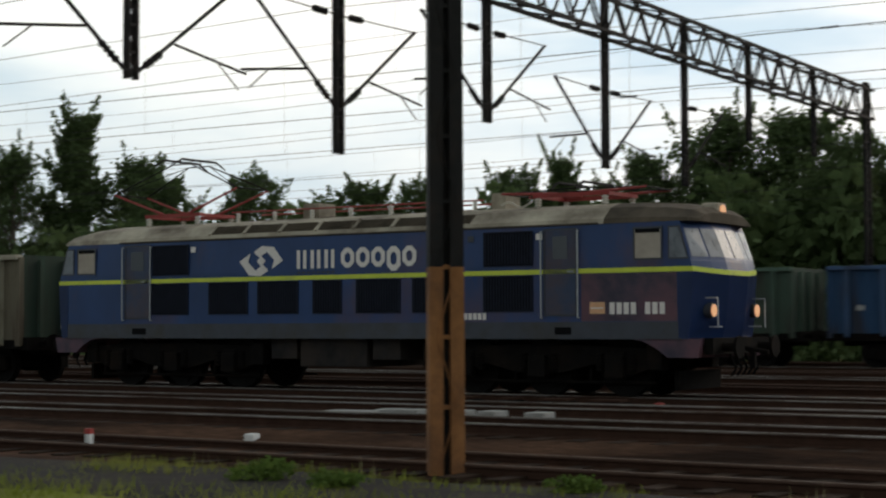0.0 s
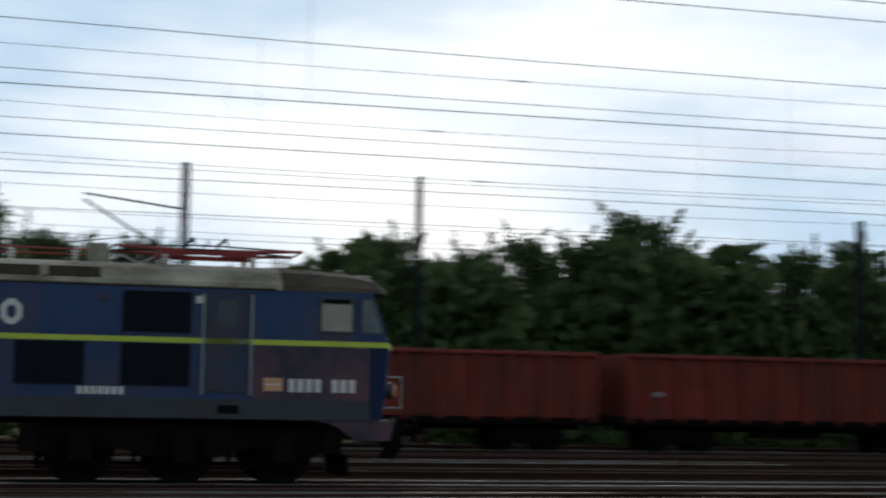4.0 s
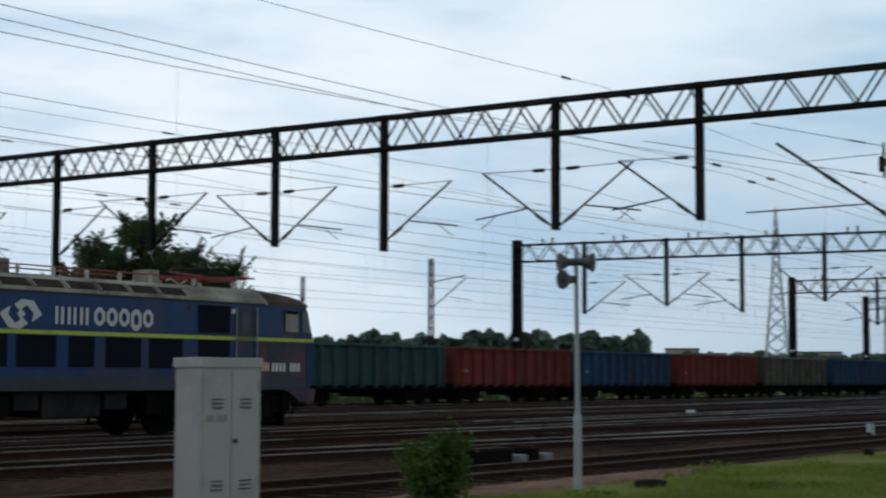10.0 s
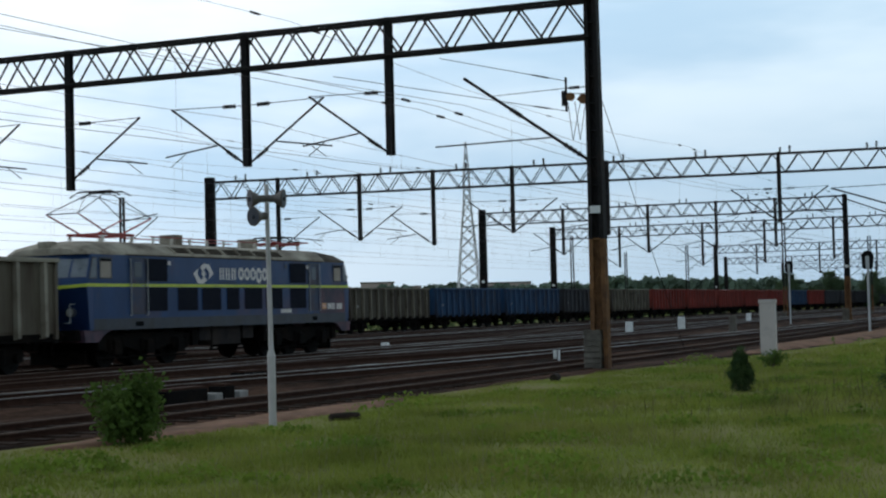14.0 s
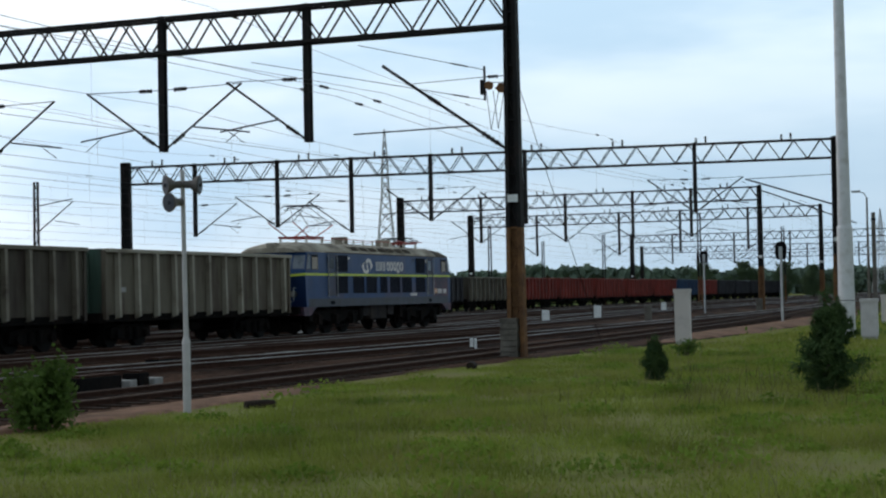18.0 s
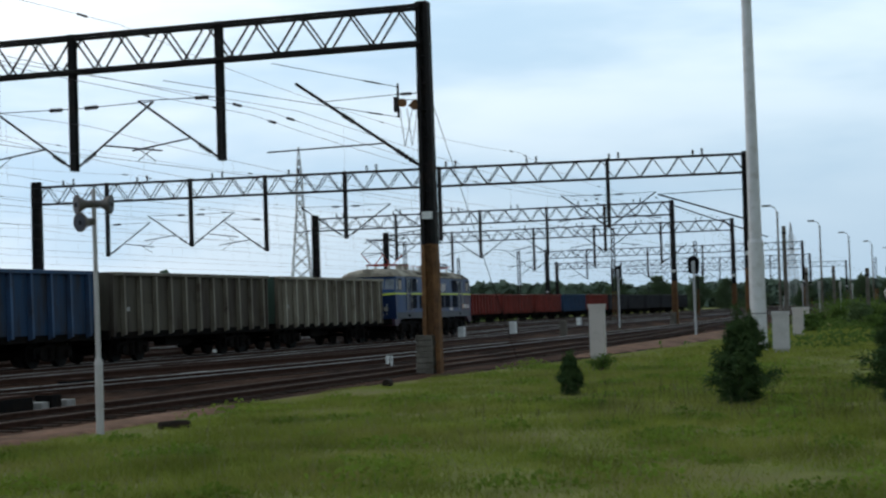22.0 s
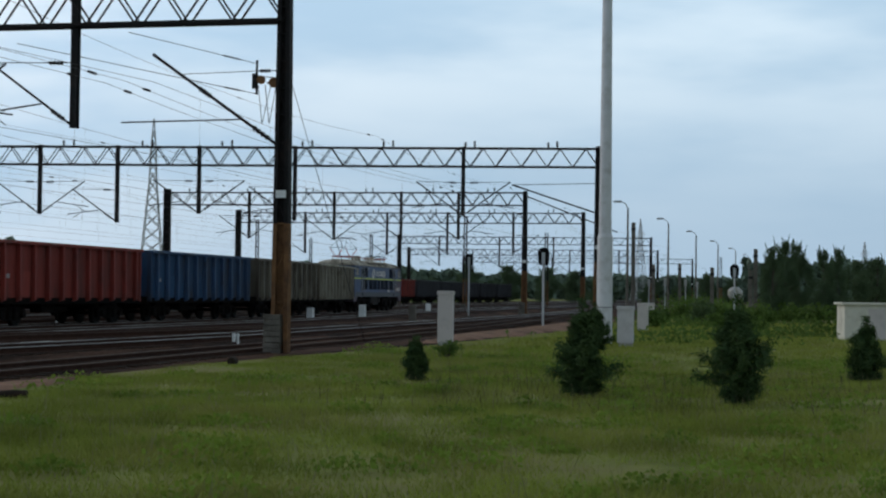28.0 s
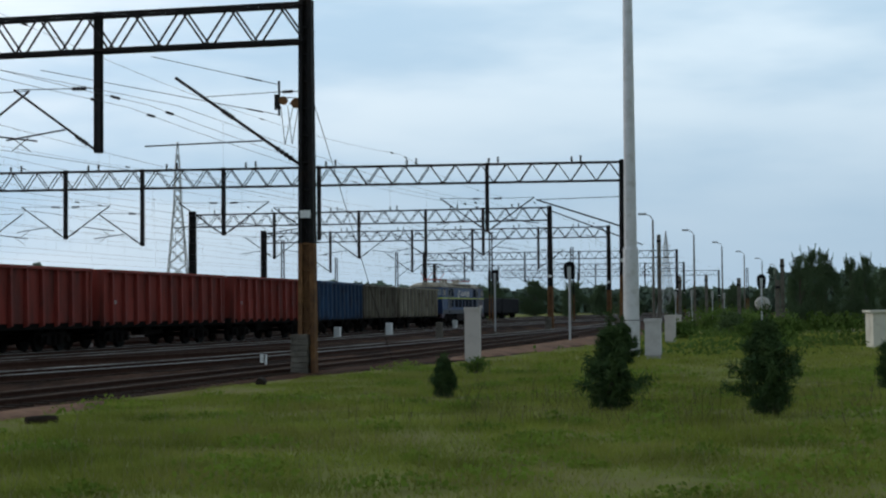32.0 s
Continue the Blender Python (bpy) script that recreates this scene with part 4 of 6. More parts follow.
def pane_bm(s, spans, z0, z1, lift, thick):
    """A pane that follows one or more facets of the cab front at the end s."""
    cols = [(k, u) for k, u0, u1 in spans for u in (u0, u1)]
    cols = [c for i, c in enumerate(cols) if i == 0 or (on_front(*[c[0], z0, c[1]]) - on_front(cols[i - 1][0], z0, cols[i - 1][1])).length > 1e-4]
    bm = bmesh.new()
    rows = []
    for k, u in cols:
        a, b = on_front(k, z0, u), on_front(k, z1, u)
        side = (on_front(k, z0, 1) - on_front(k, z0, 0)).normalized()
        out = side.cross((b - a).normalized()).normalized()
        if out.x < 0:
            out = -out
        rows.append([bm.verts.new((s * v.x, v.y, v.z)) for v in (a + out * lift, b + out * lift, b + out * (lift + thick), a + out * (lift + thick))])
    for a, b in zip(rows, rows[1:]):
        for i in range(4):
            bm.faces.new((a[i], b[i], b[(i + 1) % 4], a[(i + 1) % 4]))
    bm.faces.new(rows[0])
    bm.faces.new(rows[-1])
    bmesh.ops.recalc_face_normals(bm, faces=bm.faces)
    return bm


def build_loco():
    lo = thing("electric_locomotive", on_track(-20.4, LOCO_Y), "blue six-axle electric locomotive with a yellow-green stripe", "locomotive")
    W = 1.46
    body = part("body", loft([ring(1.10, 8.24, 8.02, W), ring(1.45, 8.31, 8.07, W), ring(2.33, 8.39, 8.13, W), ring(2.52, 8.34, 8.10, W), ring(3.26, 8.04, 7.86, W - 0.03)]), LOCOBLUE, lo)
    part("lower_panel", loft([ring(1.096, 8.18, 7.90, W + 0.006), ring(1.42, 8.28, 7.94, W + 0.006)]), LOCOGREY, lo, "grey lower body band")
    for s in (-1, 1):
        bm = bmesh.new()
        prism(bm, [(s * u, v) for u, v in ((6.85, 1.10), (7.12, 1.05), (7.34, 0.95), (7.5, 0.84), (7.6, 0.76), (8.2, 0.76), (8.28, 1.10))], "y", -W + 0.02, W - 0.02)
        part("end_skirt", bm, LOCOSHEEN, lo)
        # nose: lower front in deep blue, windscreens, lamps
        bm = bmesh.new()
        strip = []
        for z, tip, cor, dip in ((1.12, 8.252, 8.03, 0.0), (1.45, 8.318, 8.078, 0.0), (2.325, 8.398, 8.138, 0.06)):
            outline = [Vector((7.84, -W, z))] + ring(z, tip, cor, W, dip)[:6] + [Vector((7.84, W, z))]
            strip.append([bm.verts.new((s * (v.x + 0.006), v.y * 1.007, v.z)) for v in outline])
        for a, b in zip(strip, strip[1:]):
            for i in range(7):
                bm.faces.new((a[i], a[i + 1], b[i + 1], b[i]))
        bmesh.ops.solidify(bm, geom=bm.faces[:], thickness=0.004)
        bmesh.ops.recalc_face_normals(bm, faces=bm.faces)
        part("nose_panel", bm, LOCODEEP, lo, "deep blue front panel")
        # glass round the front: two windscreens and two slanted corner panes, each in a thin frame
        for name, spans, lab in (("windscreen", ((1, 0.06, 1.0), (2, 0.0, 0.46)), "slanted windscreen pane"), ("windscreen", ((2, 0.54, 1.0), (3, 0.0, 0.94)), "slanted windscreen pane"),
                                 ("corner_window", ((0, 0.10, 0.94),), "slanted corner windscreen"), ("corner_window", ((4, 0.06, 0.90),), "slanted corner windscreen")):
            pane = part(name, pane_bm(s, spans, 2.60, 3.13, 0.004, 0.012), PALEGLASS, lo, lab)
            wide = [(k, u0 - (0.05 if i == 0 else 0), u1 + (0.05 if i == len(spans) - 1 else 0)) for i, (k, u0, u1) in enumerate(spans)]
            part("window_frame", pane_bm(s, wide, 2.57, 3.16, 0.001, 0.006), LOCODEEP, pane)
        for yy in (-1.0, 1.0):
            bm = bmesh.new()
            rod(bm, (s * 8.1, yy, 1.62), (s * 8.33, yy, 1.62), 0.13, 0.145, 16)
            lamp = part("headlight", bm, LOCOGREY, lo)
            bm = bmesh.new()
            rod(bm, (s * 8.33, yy, 1.62), (s * 8.35, yy, 1.62), 0.115, None, 16)
            part("lamp_glass", bm, LAMPGLASS if s > 0 else LENS, lamp, "faintly lit warm lamp glass" if s > 0 else "unlit lamp glass")
            bm = bmesh.new()
            rod(bm, (s * 8.1, yy * 0.9, 1.32), (s * 8.46, yy * 0.9, 1.32), 0.014, None, 6)
            rod(bm, (s * 8.46, yy * 1.1, 1.85), (s * 8.46, yy * 1.1, 1.3), 0.014, None, 6)
            rod(bm, (s * 8.2, yy * 1.1, 1.85), (s * 8.46, yy * 1.1, 1.85), 0.014, None, 6)
            part("handrail", bm, GALV, lo)
        part("buffer_beam", boxes((s * 8.36 - 0.09, -1.3, 0.82, s * 8.36 + 0.09, 1.3, 1.12)), UNDER, lo)
        buffer_pair(lo, s * 8.42, s, 0.95, 0.84)
        for k in range(5):
            bm = bmesh.new()
            yy = -0.5 + k * 0.25
            rod(bm, (s * 8.4, yy, 0.85), (s * 8.55, yy, 0.55), 0.025, None, 6)
            rod(bm, (s * 8.55, yy, 0.56), (s * 8.45, yy, 0.42), 0.025, None, 6)
            part("brake_hose", bm, UNDER, lo)
        part("rail_guard", boxes((s * 7.55 - 0.04, -0.95, 0.14, s * 7.55 + 0.04, 0.95, 0.5)), UNDER, lo)
        bm = bmesh.new()
        box(bm, s * 7.94 - 0.2, -0.22, 3.36, s * 7.94 + 0.14, 0.22, 3.66, bevel=0.04)
        top = part("roof_lamp", bm, ROOFGREY, lo, "round-cornered roof headlamp housing")
        bm = bmesh.new()
        rod(bm, (s * 8.07, 0, 3.5), (s * 8.11, 0, 3.5), 0.12, None, 14)
        part("lamp_glass", bm, LAMPGLASS if s > 0 else LENS, top)
    # stripe right round
    part("stripe", loft([ring(2.335, 8.414, 8.142, W + 0.012, 0.06), ring(2.425, 8.406, 8.136, W + 0.012, 0.06)]), LIME, lo, "bright yellow-green stripe")
    # side walls: grilles, doors, windows, lettering as plain shapes
    for sy in (-1, 1):
        y = sy * W
        spots = [(-5.16, -4.09), (-3.45, -2.37), (-2.06, -0.98), (-0.55, 0.17), (0.58, 1.66), (1.99, 3.06), (3.68, 4.77)]
        grilles = [(a, b, 1.64, 2.30) for a, b in spots] + [(-5.14, -4.08, 2.52, 3.16), (3.69, 4.77, 2.52, 3.16)]
        for a, b, z0, z1 in grilles:
            # black backing sheet stands for the shade behind the slats
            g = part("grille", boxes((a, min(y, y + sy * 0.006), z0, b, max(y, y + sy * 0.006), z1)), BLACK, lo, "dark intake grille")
            bm = bmesh.new()
            n = int((b - a) / 0.062)
            for k in range(n):
                xx = a + (b - a) * (k + 0.5) / n
                box(bm, xx - 0.016, min(y + sy * 0.004, y + sy * 0.024), z0 + 0.02, xx + 0.016, max(y + sy * 0.004, y + sy * 0.024), z1 - 0.02)
            part("slats", bm, GRILLE, g)
            part("grille_frame", frame_bm(a - 0.02, z0 - 0.02, b + 0.02, z1 + 0.02, y + sy * 0.012, 0.012, 0.025), GRILLE, g)
        for a, b in ((5.06, 5.72), (-5.98, -5.25)):
            d = part("door", boxes((a, min(y, y + sy * 0.012), 1.56, b, max(y, y + sy * 0.012), 3.17), bevel=0.004), DOORBLUE, lo, "narrow grimy blue cab door")
            part("door_frame", frame_bm(a - 0.035, 1.53, b + 0.035, 3.2, y + sy * 0.009, 0.009, 0.03), LOCOGREY, d)
            part("door_window", boxes((a + 0.17, y + sy * 0.013 - 0.004, 2.62, b - 0.17, y + sy * 0.013 + 0.004, 3.05)), GLASS, d)
            part("door_handle", boxes((a + 0.5, y + sy * 0.03 - 0.015, 2.36, a + 0.62, y + sy * 0.03 + 0.015, 2.39)), GALV, d)
            for xx in (a - 0.07, b + 0.07):
                bm = bmesh.new()
                rod(bm, (xx, y + sy * 0.06, 1.5), (xx, y + sy * 0.06, 3.15), 0.016, None, 6)
                for zz in (1.5, 3.15):
                    rod(bm, (xx, y, zz), (xx, y + sy * 0.06, zz), 0.014, None, 6)
                part("grab_rail", bm, GALV, lo)
            # flat black plate paints the shade of a foot hole
            part("step", boxes((a + 0.2, y + sy * 0.004 - 0.004, 1.18, b - 0.1, y + sy * 0.004 + 0.004, 1.32)), BLACK, lo, "black plate for the shaded foot hole under the door")
        for s in (-1, 1):
            x0, x1 = sorted((s * 6.97, s * 7.51))
            wn_ = part("window", boxes((x0, min(y, y + sy * 0.008), 2.59, x1, max(y, y + sy * 0.008), 3.14)), CURTAIN, lo, "cab side window with a pale blind")
            part("window_frame", frame_bm(x0 - 0.03, 2.56, x1 + 0.03, 3.17, y + sy * 0.008, 0.008, 0.035), LOCOGREY, wn_)
            # flat black plate paints the shade of the open window top
            part("window_gap", boxes((x0 + 0.02, y + sy * 0.010 - 0.004, 3.06, x1 - 0.02, y + sy * 0.010 + 0.004, 3.135)), BLACK, wn_, "black plate for the shaded gap above the blind")
            wn_ = part("window", flat([(s * 7.68, 2.59), (s * 8.02, 2.59), (s * 7.86, 3.14), (s * 7.68, 3.14)], y + sy * 0.004, 0.008), PALEGLASS, lo, "front quarter window")
            part("window_frame", flat([(s * 7.65, 2.56), (s * 8.06, 2.56), (s * 7.885, 3.17), (s * 7.65, 3.17)], y, 0.008), LOCOGREY, wn_)
        # The front cab panel carries the pink sky sheen in its colour.
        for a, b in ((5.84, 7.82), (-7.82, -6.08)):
            part("cab_panel", flat(rect(a, 1.43, b, 2.332), y, 0.003), LOCOSHEEN if a > 0 else LOCOBLUE, lo, "worn cab panel with a painted pink sky sheen" if a > 0 else "")
        q = y + sy * 0.006
        e = 1 if sy < 0 else -1
        # emblem of two hooked sweeps about a square, and the name as plain shapes
        cx = -1.98 * e
        for k in (1, -1):
            out = [(0.02, 0.325), (0.34, 0.30), (0.60, 0.0), (0.30, -0.17), (0.36, 0.02), (0.16, 0.2), (-0.05, 0.08), (-0.2, 0.2)]
            part("emblem", flat([(cx + k * u, 2.757 + k * v) for u, v in out], q, 0.004), SIGNWHITE, lo, "white hooked emblem shape")
        part("emblem", flat([(cx - 0.12, 2.757), (cx, 2.64), (cx + 0.12, 2.757), (cx, 2.874)], q, 0.004), SIGNWHITE, lo, "white diamond shape")
        for k in range(3):
            a = (-1.0 + k * 0.37) * e
            for c0, c1 in ((0.0, 0.085), (0.17, 0.255)):
                part("name_mark", flat(rect(a + c0, 2.57, a + c1, 2.96), q, 0.004), SIGNWHITE, lo, "plain white lettering bar")
        for k in range(5):
            a = (0.17 + k * 0.39) * e
            bm = bmesh.new()
            lo_z, c_o, c_i = (2.57 if k != 3 else 2.48), 0.11, 0.05
            out = [(a + c_o, lo_z), (a + 0.34 - c_o, lo_z), (a + 0.34, lo_z + c_o), (a + 0.34, 2.98 - c_o), (a + 0.34 - c_o, 2.98), (a + c_o, 2.98), (a, 2.98 - c_o), (a, lo_z + c_o)]
            mid = (a + 0.17, (lo_z + 2.98) / 2)
            inn = [(mid[0] + (u - mid[0]) * 0.45, mid[1] + (v - mid[1]) * 0.52) for u, v in out]
            for h in range(8):
                g = (h + 1) % 8
                prism(bm, [out[h], out[g], inn[g], inn[h]], "y", q - 0.004, q + 0.004)
            bmesh.ops.remove_doubles(bm, verts=bm.verts, dist=0.0005)
            part("name_mark", bm, SIGNWHITE, lo, "plain white lettering block")
        for k in range(8):
            a = (-0.98 + k * 0.13) * e
            part("name_mark", flat(rect(a, 2.465, a + 0.07, 2.51), q, 0.003), LOCOGREY, lo)
        for k in range(8):
            if k != 4:
                a = (6.44 + k * 0.147) * e
                part("number_mark", flat(rect(min(a, a + 0.105 * e), 1.56, max(a, a + 0.105 * e), 1.78), q, 0.004), SIGNWHITE, lo, "plain white number bar")
        a, b = sorted((6.02 * e, 6.34 * e))
        part("crest", flat(rect(a, 1.57, b, 1.79), q, 0.004), PEACH, lo, "faded orange plate")
        part("crest_line", flat(rect(a + 0.03, 1.665, b - 0.03, 1.69), q + sy * 0.003, 0.004), SIGNWHITE, lo)
        for k in range(7):
            a = (2.98 + k * 0.11) * e
            part("number_mark", flat(rect(min(a, a + 0.08 * e), 1.47, max(a, a + 0.08 * e), 1.60), q, 0.004), SIGNWHITE, lo)
        for a0, b0, z0, z1 in ((3.2, 3.55, 1.33, 1.38), (3.28, 3.48, 1.23, 1.27)):
            a, b = sorted((a0 * e, b0 * e))
            part("number_mark", flat(rect(a, z0, b, z1), q, 0.004), LOCOGREY, lo)
        for a0 in (4.86, -4.0, 3.3):
            a, b = sorted((a0 * e, (a0 + 0.14) * e))
            part("notice_plate", flat(rect(a, 3.0, b, 3.12), q, 0.005), SIGNWHITE if a0 > 4 or a0 < 0 else LOCOGREY, lo, "small white notice plate")
    # roof: curved shell, intake panels, ends
    bm = bmesh.new()
    prism(bm, [(-1.44, 3.26), (-1.40, 3.36), (-1.12, 3.58), (-0.7, 3.69), (0, 3.72), (0.7, 3.69), (1.12, 3.58), (1.40, 3.36), (1.44, 3.26)], "x", -6.3, 6.3)
    part("roof", bm, ROOFGREY, lo, "grimy cream curved roof")
    for s in (-1, 1):
        secs = []
        for x, k in ((6.3, 1.0), (6.9, 0.97), (7.55, 0.86), (8.0, 0.66), (8.15, 0.42)):
            secs.append([Vector((s * x, yy * (1.0 if x < 7.6 else (0.97 if x < 8.1 else 0.82)), 3.26 + (zz - 3.26) * k)) for yy, zz in [(-1.44, 3.26), (-1.40, 3.36), (-1.12, 3.58), (-0.7, 3.69), (0, 3.72), (0.7, 3.69), (1.12, 3.58), (1.40, 3.36), (1.44, 3.26)]])
        bm = bmesh.new()
        rr = [[bm.verts.new(v) for v in sec] for sec in secs]
        for a, b in zip(rr, rr[1:]):
            for i in range(9):
                bm.faces.new((a[i], b[i], b[(i + 1) % 9], a[(i + 1) % 9]))
        bm.faces.new(rr[-1])
        bm.faces.new(rr[0])
        bmesh.ops.recalc_face_normals(bm, faces=bm.faces)
        part("roof_end", bm, ROOFDARK if s > 0 else ROOFGREY, lo, "sooty sloping roof end" if s > 0 else "grimy sloping roof end", smooth=False)
    for sy in (-1, 1):
        for k in range(7):
            a = -3.45 + k * 0.985
            m = Matrix.Translation((a + 0.42, sy * 1.27, 3.47)) @ Matrix.Rotation(sy * 0.904, 4, "X")
            bm = bmesh.new()
            box(bm, -0.42, -0.012, -0.14, 0.42, 0.014, 0.14, m=m)
            v = part("roof_vent", bm, ROOFDARK, lo, "slatted roof intake")
            bm = bmesh.new()
            for j in range(5):
                box(bm, -0.4, -0.03, -0.12 + j * 0.055, 0.4, 0.03, -0.105 + j * 0.055, m=m)
            part("slats", bm, ROOFDARK, v)
            bm = bmesh.new()
            box(bm, -0.5, -0.035, -0.17, -0.43, 0.035, 0.17, m=m)
            part("vent_rib", bm, ROOFGREY, v)
        bm = bmesh.new()
        rod(bm, (-6.2, sy * 1.44, 3.27), (6.2, sy * 1.44, 3.27), 0.02, None, 6)
        part("gutter", bm, ROOFDARK, lo)
    for a, b in ((-1.75, -1.31), (3.14, 3.47)):
        part("roof_box", boxes((a, -0.3, 3.66, b, 0.3, 4.05), bevel=0.015), ROOFGREY, lo, "square box on the roof")
    bm = bmesh.new()
    for yy in (-0.55, 0.5):
        rod(bm, (-3.6, yy, 3.92), (3.1, yy, 3.9), 0.018, None, 6)
    part("roof_busbar", bm, PANTORED, lo)
    for k in range(7):
        bm = bmesh.new()
        x = -3.4 + k * 1.05
        insulator(bm, (x, -0.55, 3.68), (x, -0.55, 3.9), 0.07)
        part("roof_insulator", bm, PORCELAIN, lo)
    bm = boxes((-3.4, -0.25, 3.69, 2.9, 0.25, 3.74))
    part("roof_walkway", bm, ROOFDARK, lo)
    for cx, up in ((-5.35, True), (5.15, False)):
        pan = part("pantograph", boxes((cx - 0.85, -0.62, 3.88, cx + 0.85, -0.54, 3.96), (cx - 0.85, 0.54, 3.88, cx + 0.85, 0.62, 3.96), (cx - 0.85, -0.54, 3.88, cx - 0.77, 0.54, 3.95), (cx + 0.77, -0.54, 3.88, cx + 0.85, 0.54, 3.95)), PANTORED, lo, "red diamond pantograph")
        for xx in (cx - 0.75, cx + 0.75):
            for yy in (-0.58, 0.58):
                bm = bmesh.new()
                insulator(bm, (xx, yy, 3.66), (xx, yy, 3.88), 0.08)
                part("roof_insulator", bm, PORCELAIN, lo)
        knee, kz, hz = (1.9, 4.48, 5.12) if up else (1.62, 4.0, 4.06)
        for s in (-1, 1):
            rods = [("lower_arm", PANTORED, (cx + s * 0.35, yy, 3.95), (cx + s * knee, yy * 1.1, kz), 0.032, 0.024) for yy in (-0.5, 0.5)]
            rods += [("upper_arm", STEEL, (cx + s * knee, yy * 1.1, kz), (cx + s * 0.3, yy * 0.6, hz), 0.016, 0.016) for yy in (-0.5, 0.5)]
            rods.append(("cross_tube", STEEL, (cx + s * knee, -0.55, kz), (cx + s * knee, 0.55, kz), 0.016, 0.016))
            rods.append(("stay", STEEL, (cx + s * knee, -0.55, kz), (cx + s * 0.3, 0.3, hz), 0.01, 0.01))
            for name, mat_, a, b, r0, r1 in rods:
                bm = bmesh.new()
                rod(bm, a, b, r0, r1, 6)
                part(name, bm, mat_, pan)
        for s in (-1, 1):
            bm = bmesh.new()
            rod(bm, (cx + s * 0.28, -0.6, hz + 0.1), (cx + s * 0.28, 0.6, hz + 0.1), 0.028, None, 6)
            for yy in (-1, 1):
                rod(bm, (cx + s * 0.28, yy * 0.6, hz + 0.1), (cx + s * 0.28, yy * 0.9, hz - 0.05), 0.02, None, 5)
            part("collector_bar", bm, STEEL, pan)
        for yy in (-0.35, 0.35):
            bm = bmesh.new()
            rod(bm, (cx - 0.32, yy, hz), (cx + 0.32, yy, hz), 0.016, None, 5)
            rod(bm, (cx, yy, hz), (cx, yy, hz + 0.1), 0.016, None, 5)
            part("head_spring", bm, STEEL, pan)
    bm = bmesh.new()
    pts = [Vector((3.5 + i * 0.09, -0.5, 3.78 + 0.06 * math.sin(i * 0.9))) for i in range(9)]
    wire(bm, pts, 0.024)
    part("roof_cable", bm, PORCELAIN, lo, "pale looped roof cable")
    # underbody
    for a, b, z in ((-1.9, -1.2, 0.66), (-1.1, 0.65, 0.50), (0.8, 1.5, 0.66)):
        part("equipment_box", boxes((a, -1.22, z, b, 1.22, 1.1), bevel=0.02), UNDERGREY, lo, "underfloor equipment box")
    r = 0.56
    for s in (-1, 1):
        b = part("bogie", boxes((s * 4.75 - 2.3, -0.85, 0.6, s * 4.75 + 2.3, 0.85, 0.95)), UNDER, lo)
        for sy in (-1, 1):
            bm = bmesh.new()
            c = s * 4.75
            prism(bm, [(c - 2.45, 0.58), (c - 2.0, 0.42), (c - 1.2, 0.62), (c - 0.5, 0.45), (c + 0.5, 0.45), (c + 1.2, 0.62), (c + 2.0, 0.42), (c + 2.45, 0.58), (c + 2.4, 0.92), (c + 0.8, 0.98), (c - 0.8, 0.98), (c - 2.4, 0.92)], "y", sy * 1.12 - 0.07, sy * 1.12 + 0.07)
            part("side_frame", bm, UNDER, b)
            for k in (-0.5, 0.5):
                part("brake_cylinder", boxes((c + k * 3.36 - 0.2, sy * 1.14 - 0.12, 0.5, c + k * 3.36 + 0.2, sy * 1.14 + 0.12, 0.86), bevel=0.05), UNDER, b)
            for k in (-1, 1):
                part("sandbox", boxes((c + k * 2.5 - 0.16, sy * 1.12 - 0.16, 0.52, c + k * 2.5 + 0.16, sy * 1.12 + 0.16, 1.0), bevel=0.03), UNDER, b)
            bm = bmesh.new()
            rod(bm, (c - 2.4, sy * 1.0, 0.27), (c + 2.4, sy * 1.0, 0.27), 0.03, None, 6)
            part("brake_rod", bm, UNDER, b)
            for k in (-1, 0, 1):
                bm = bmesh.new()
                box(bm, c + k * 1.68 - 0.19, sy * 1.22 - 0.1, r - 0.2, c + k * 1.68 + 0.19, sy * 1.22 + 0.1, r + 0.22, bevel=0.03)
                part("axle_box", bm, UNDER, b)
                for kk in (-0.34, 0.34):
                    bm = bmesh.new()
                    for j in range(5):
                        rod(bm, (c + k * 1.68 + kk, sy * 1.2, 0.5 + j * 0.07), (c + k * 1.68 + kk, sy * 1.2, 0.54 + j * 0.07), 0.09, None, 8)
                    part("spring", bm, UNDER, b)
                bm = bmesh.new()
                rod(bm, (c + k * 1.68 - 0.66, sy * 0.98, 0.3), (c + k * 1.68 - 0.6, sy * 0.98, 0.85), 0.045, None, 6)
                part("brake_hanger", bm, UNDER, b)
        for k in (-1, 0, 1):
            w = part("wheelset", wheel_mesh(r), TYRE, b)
            w.matrix_basis = Matrix.Translation((s * 4.75 + k * 1.68, 0, r))
            WHEELS.append((w, s * 4.75 + k * 1.68, r))
    return lo


LOCO = build_loco()


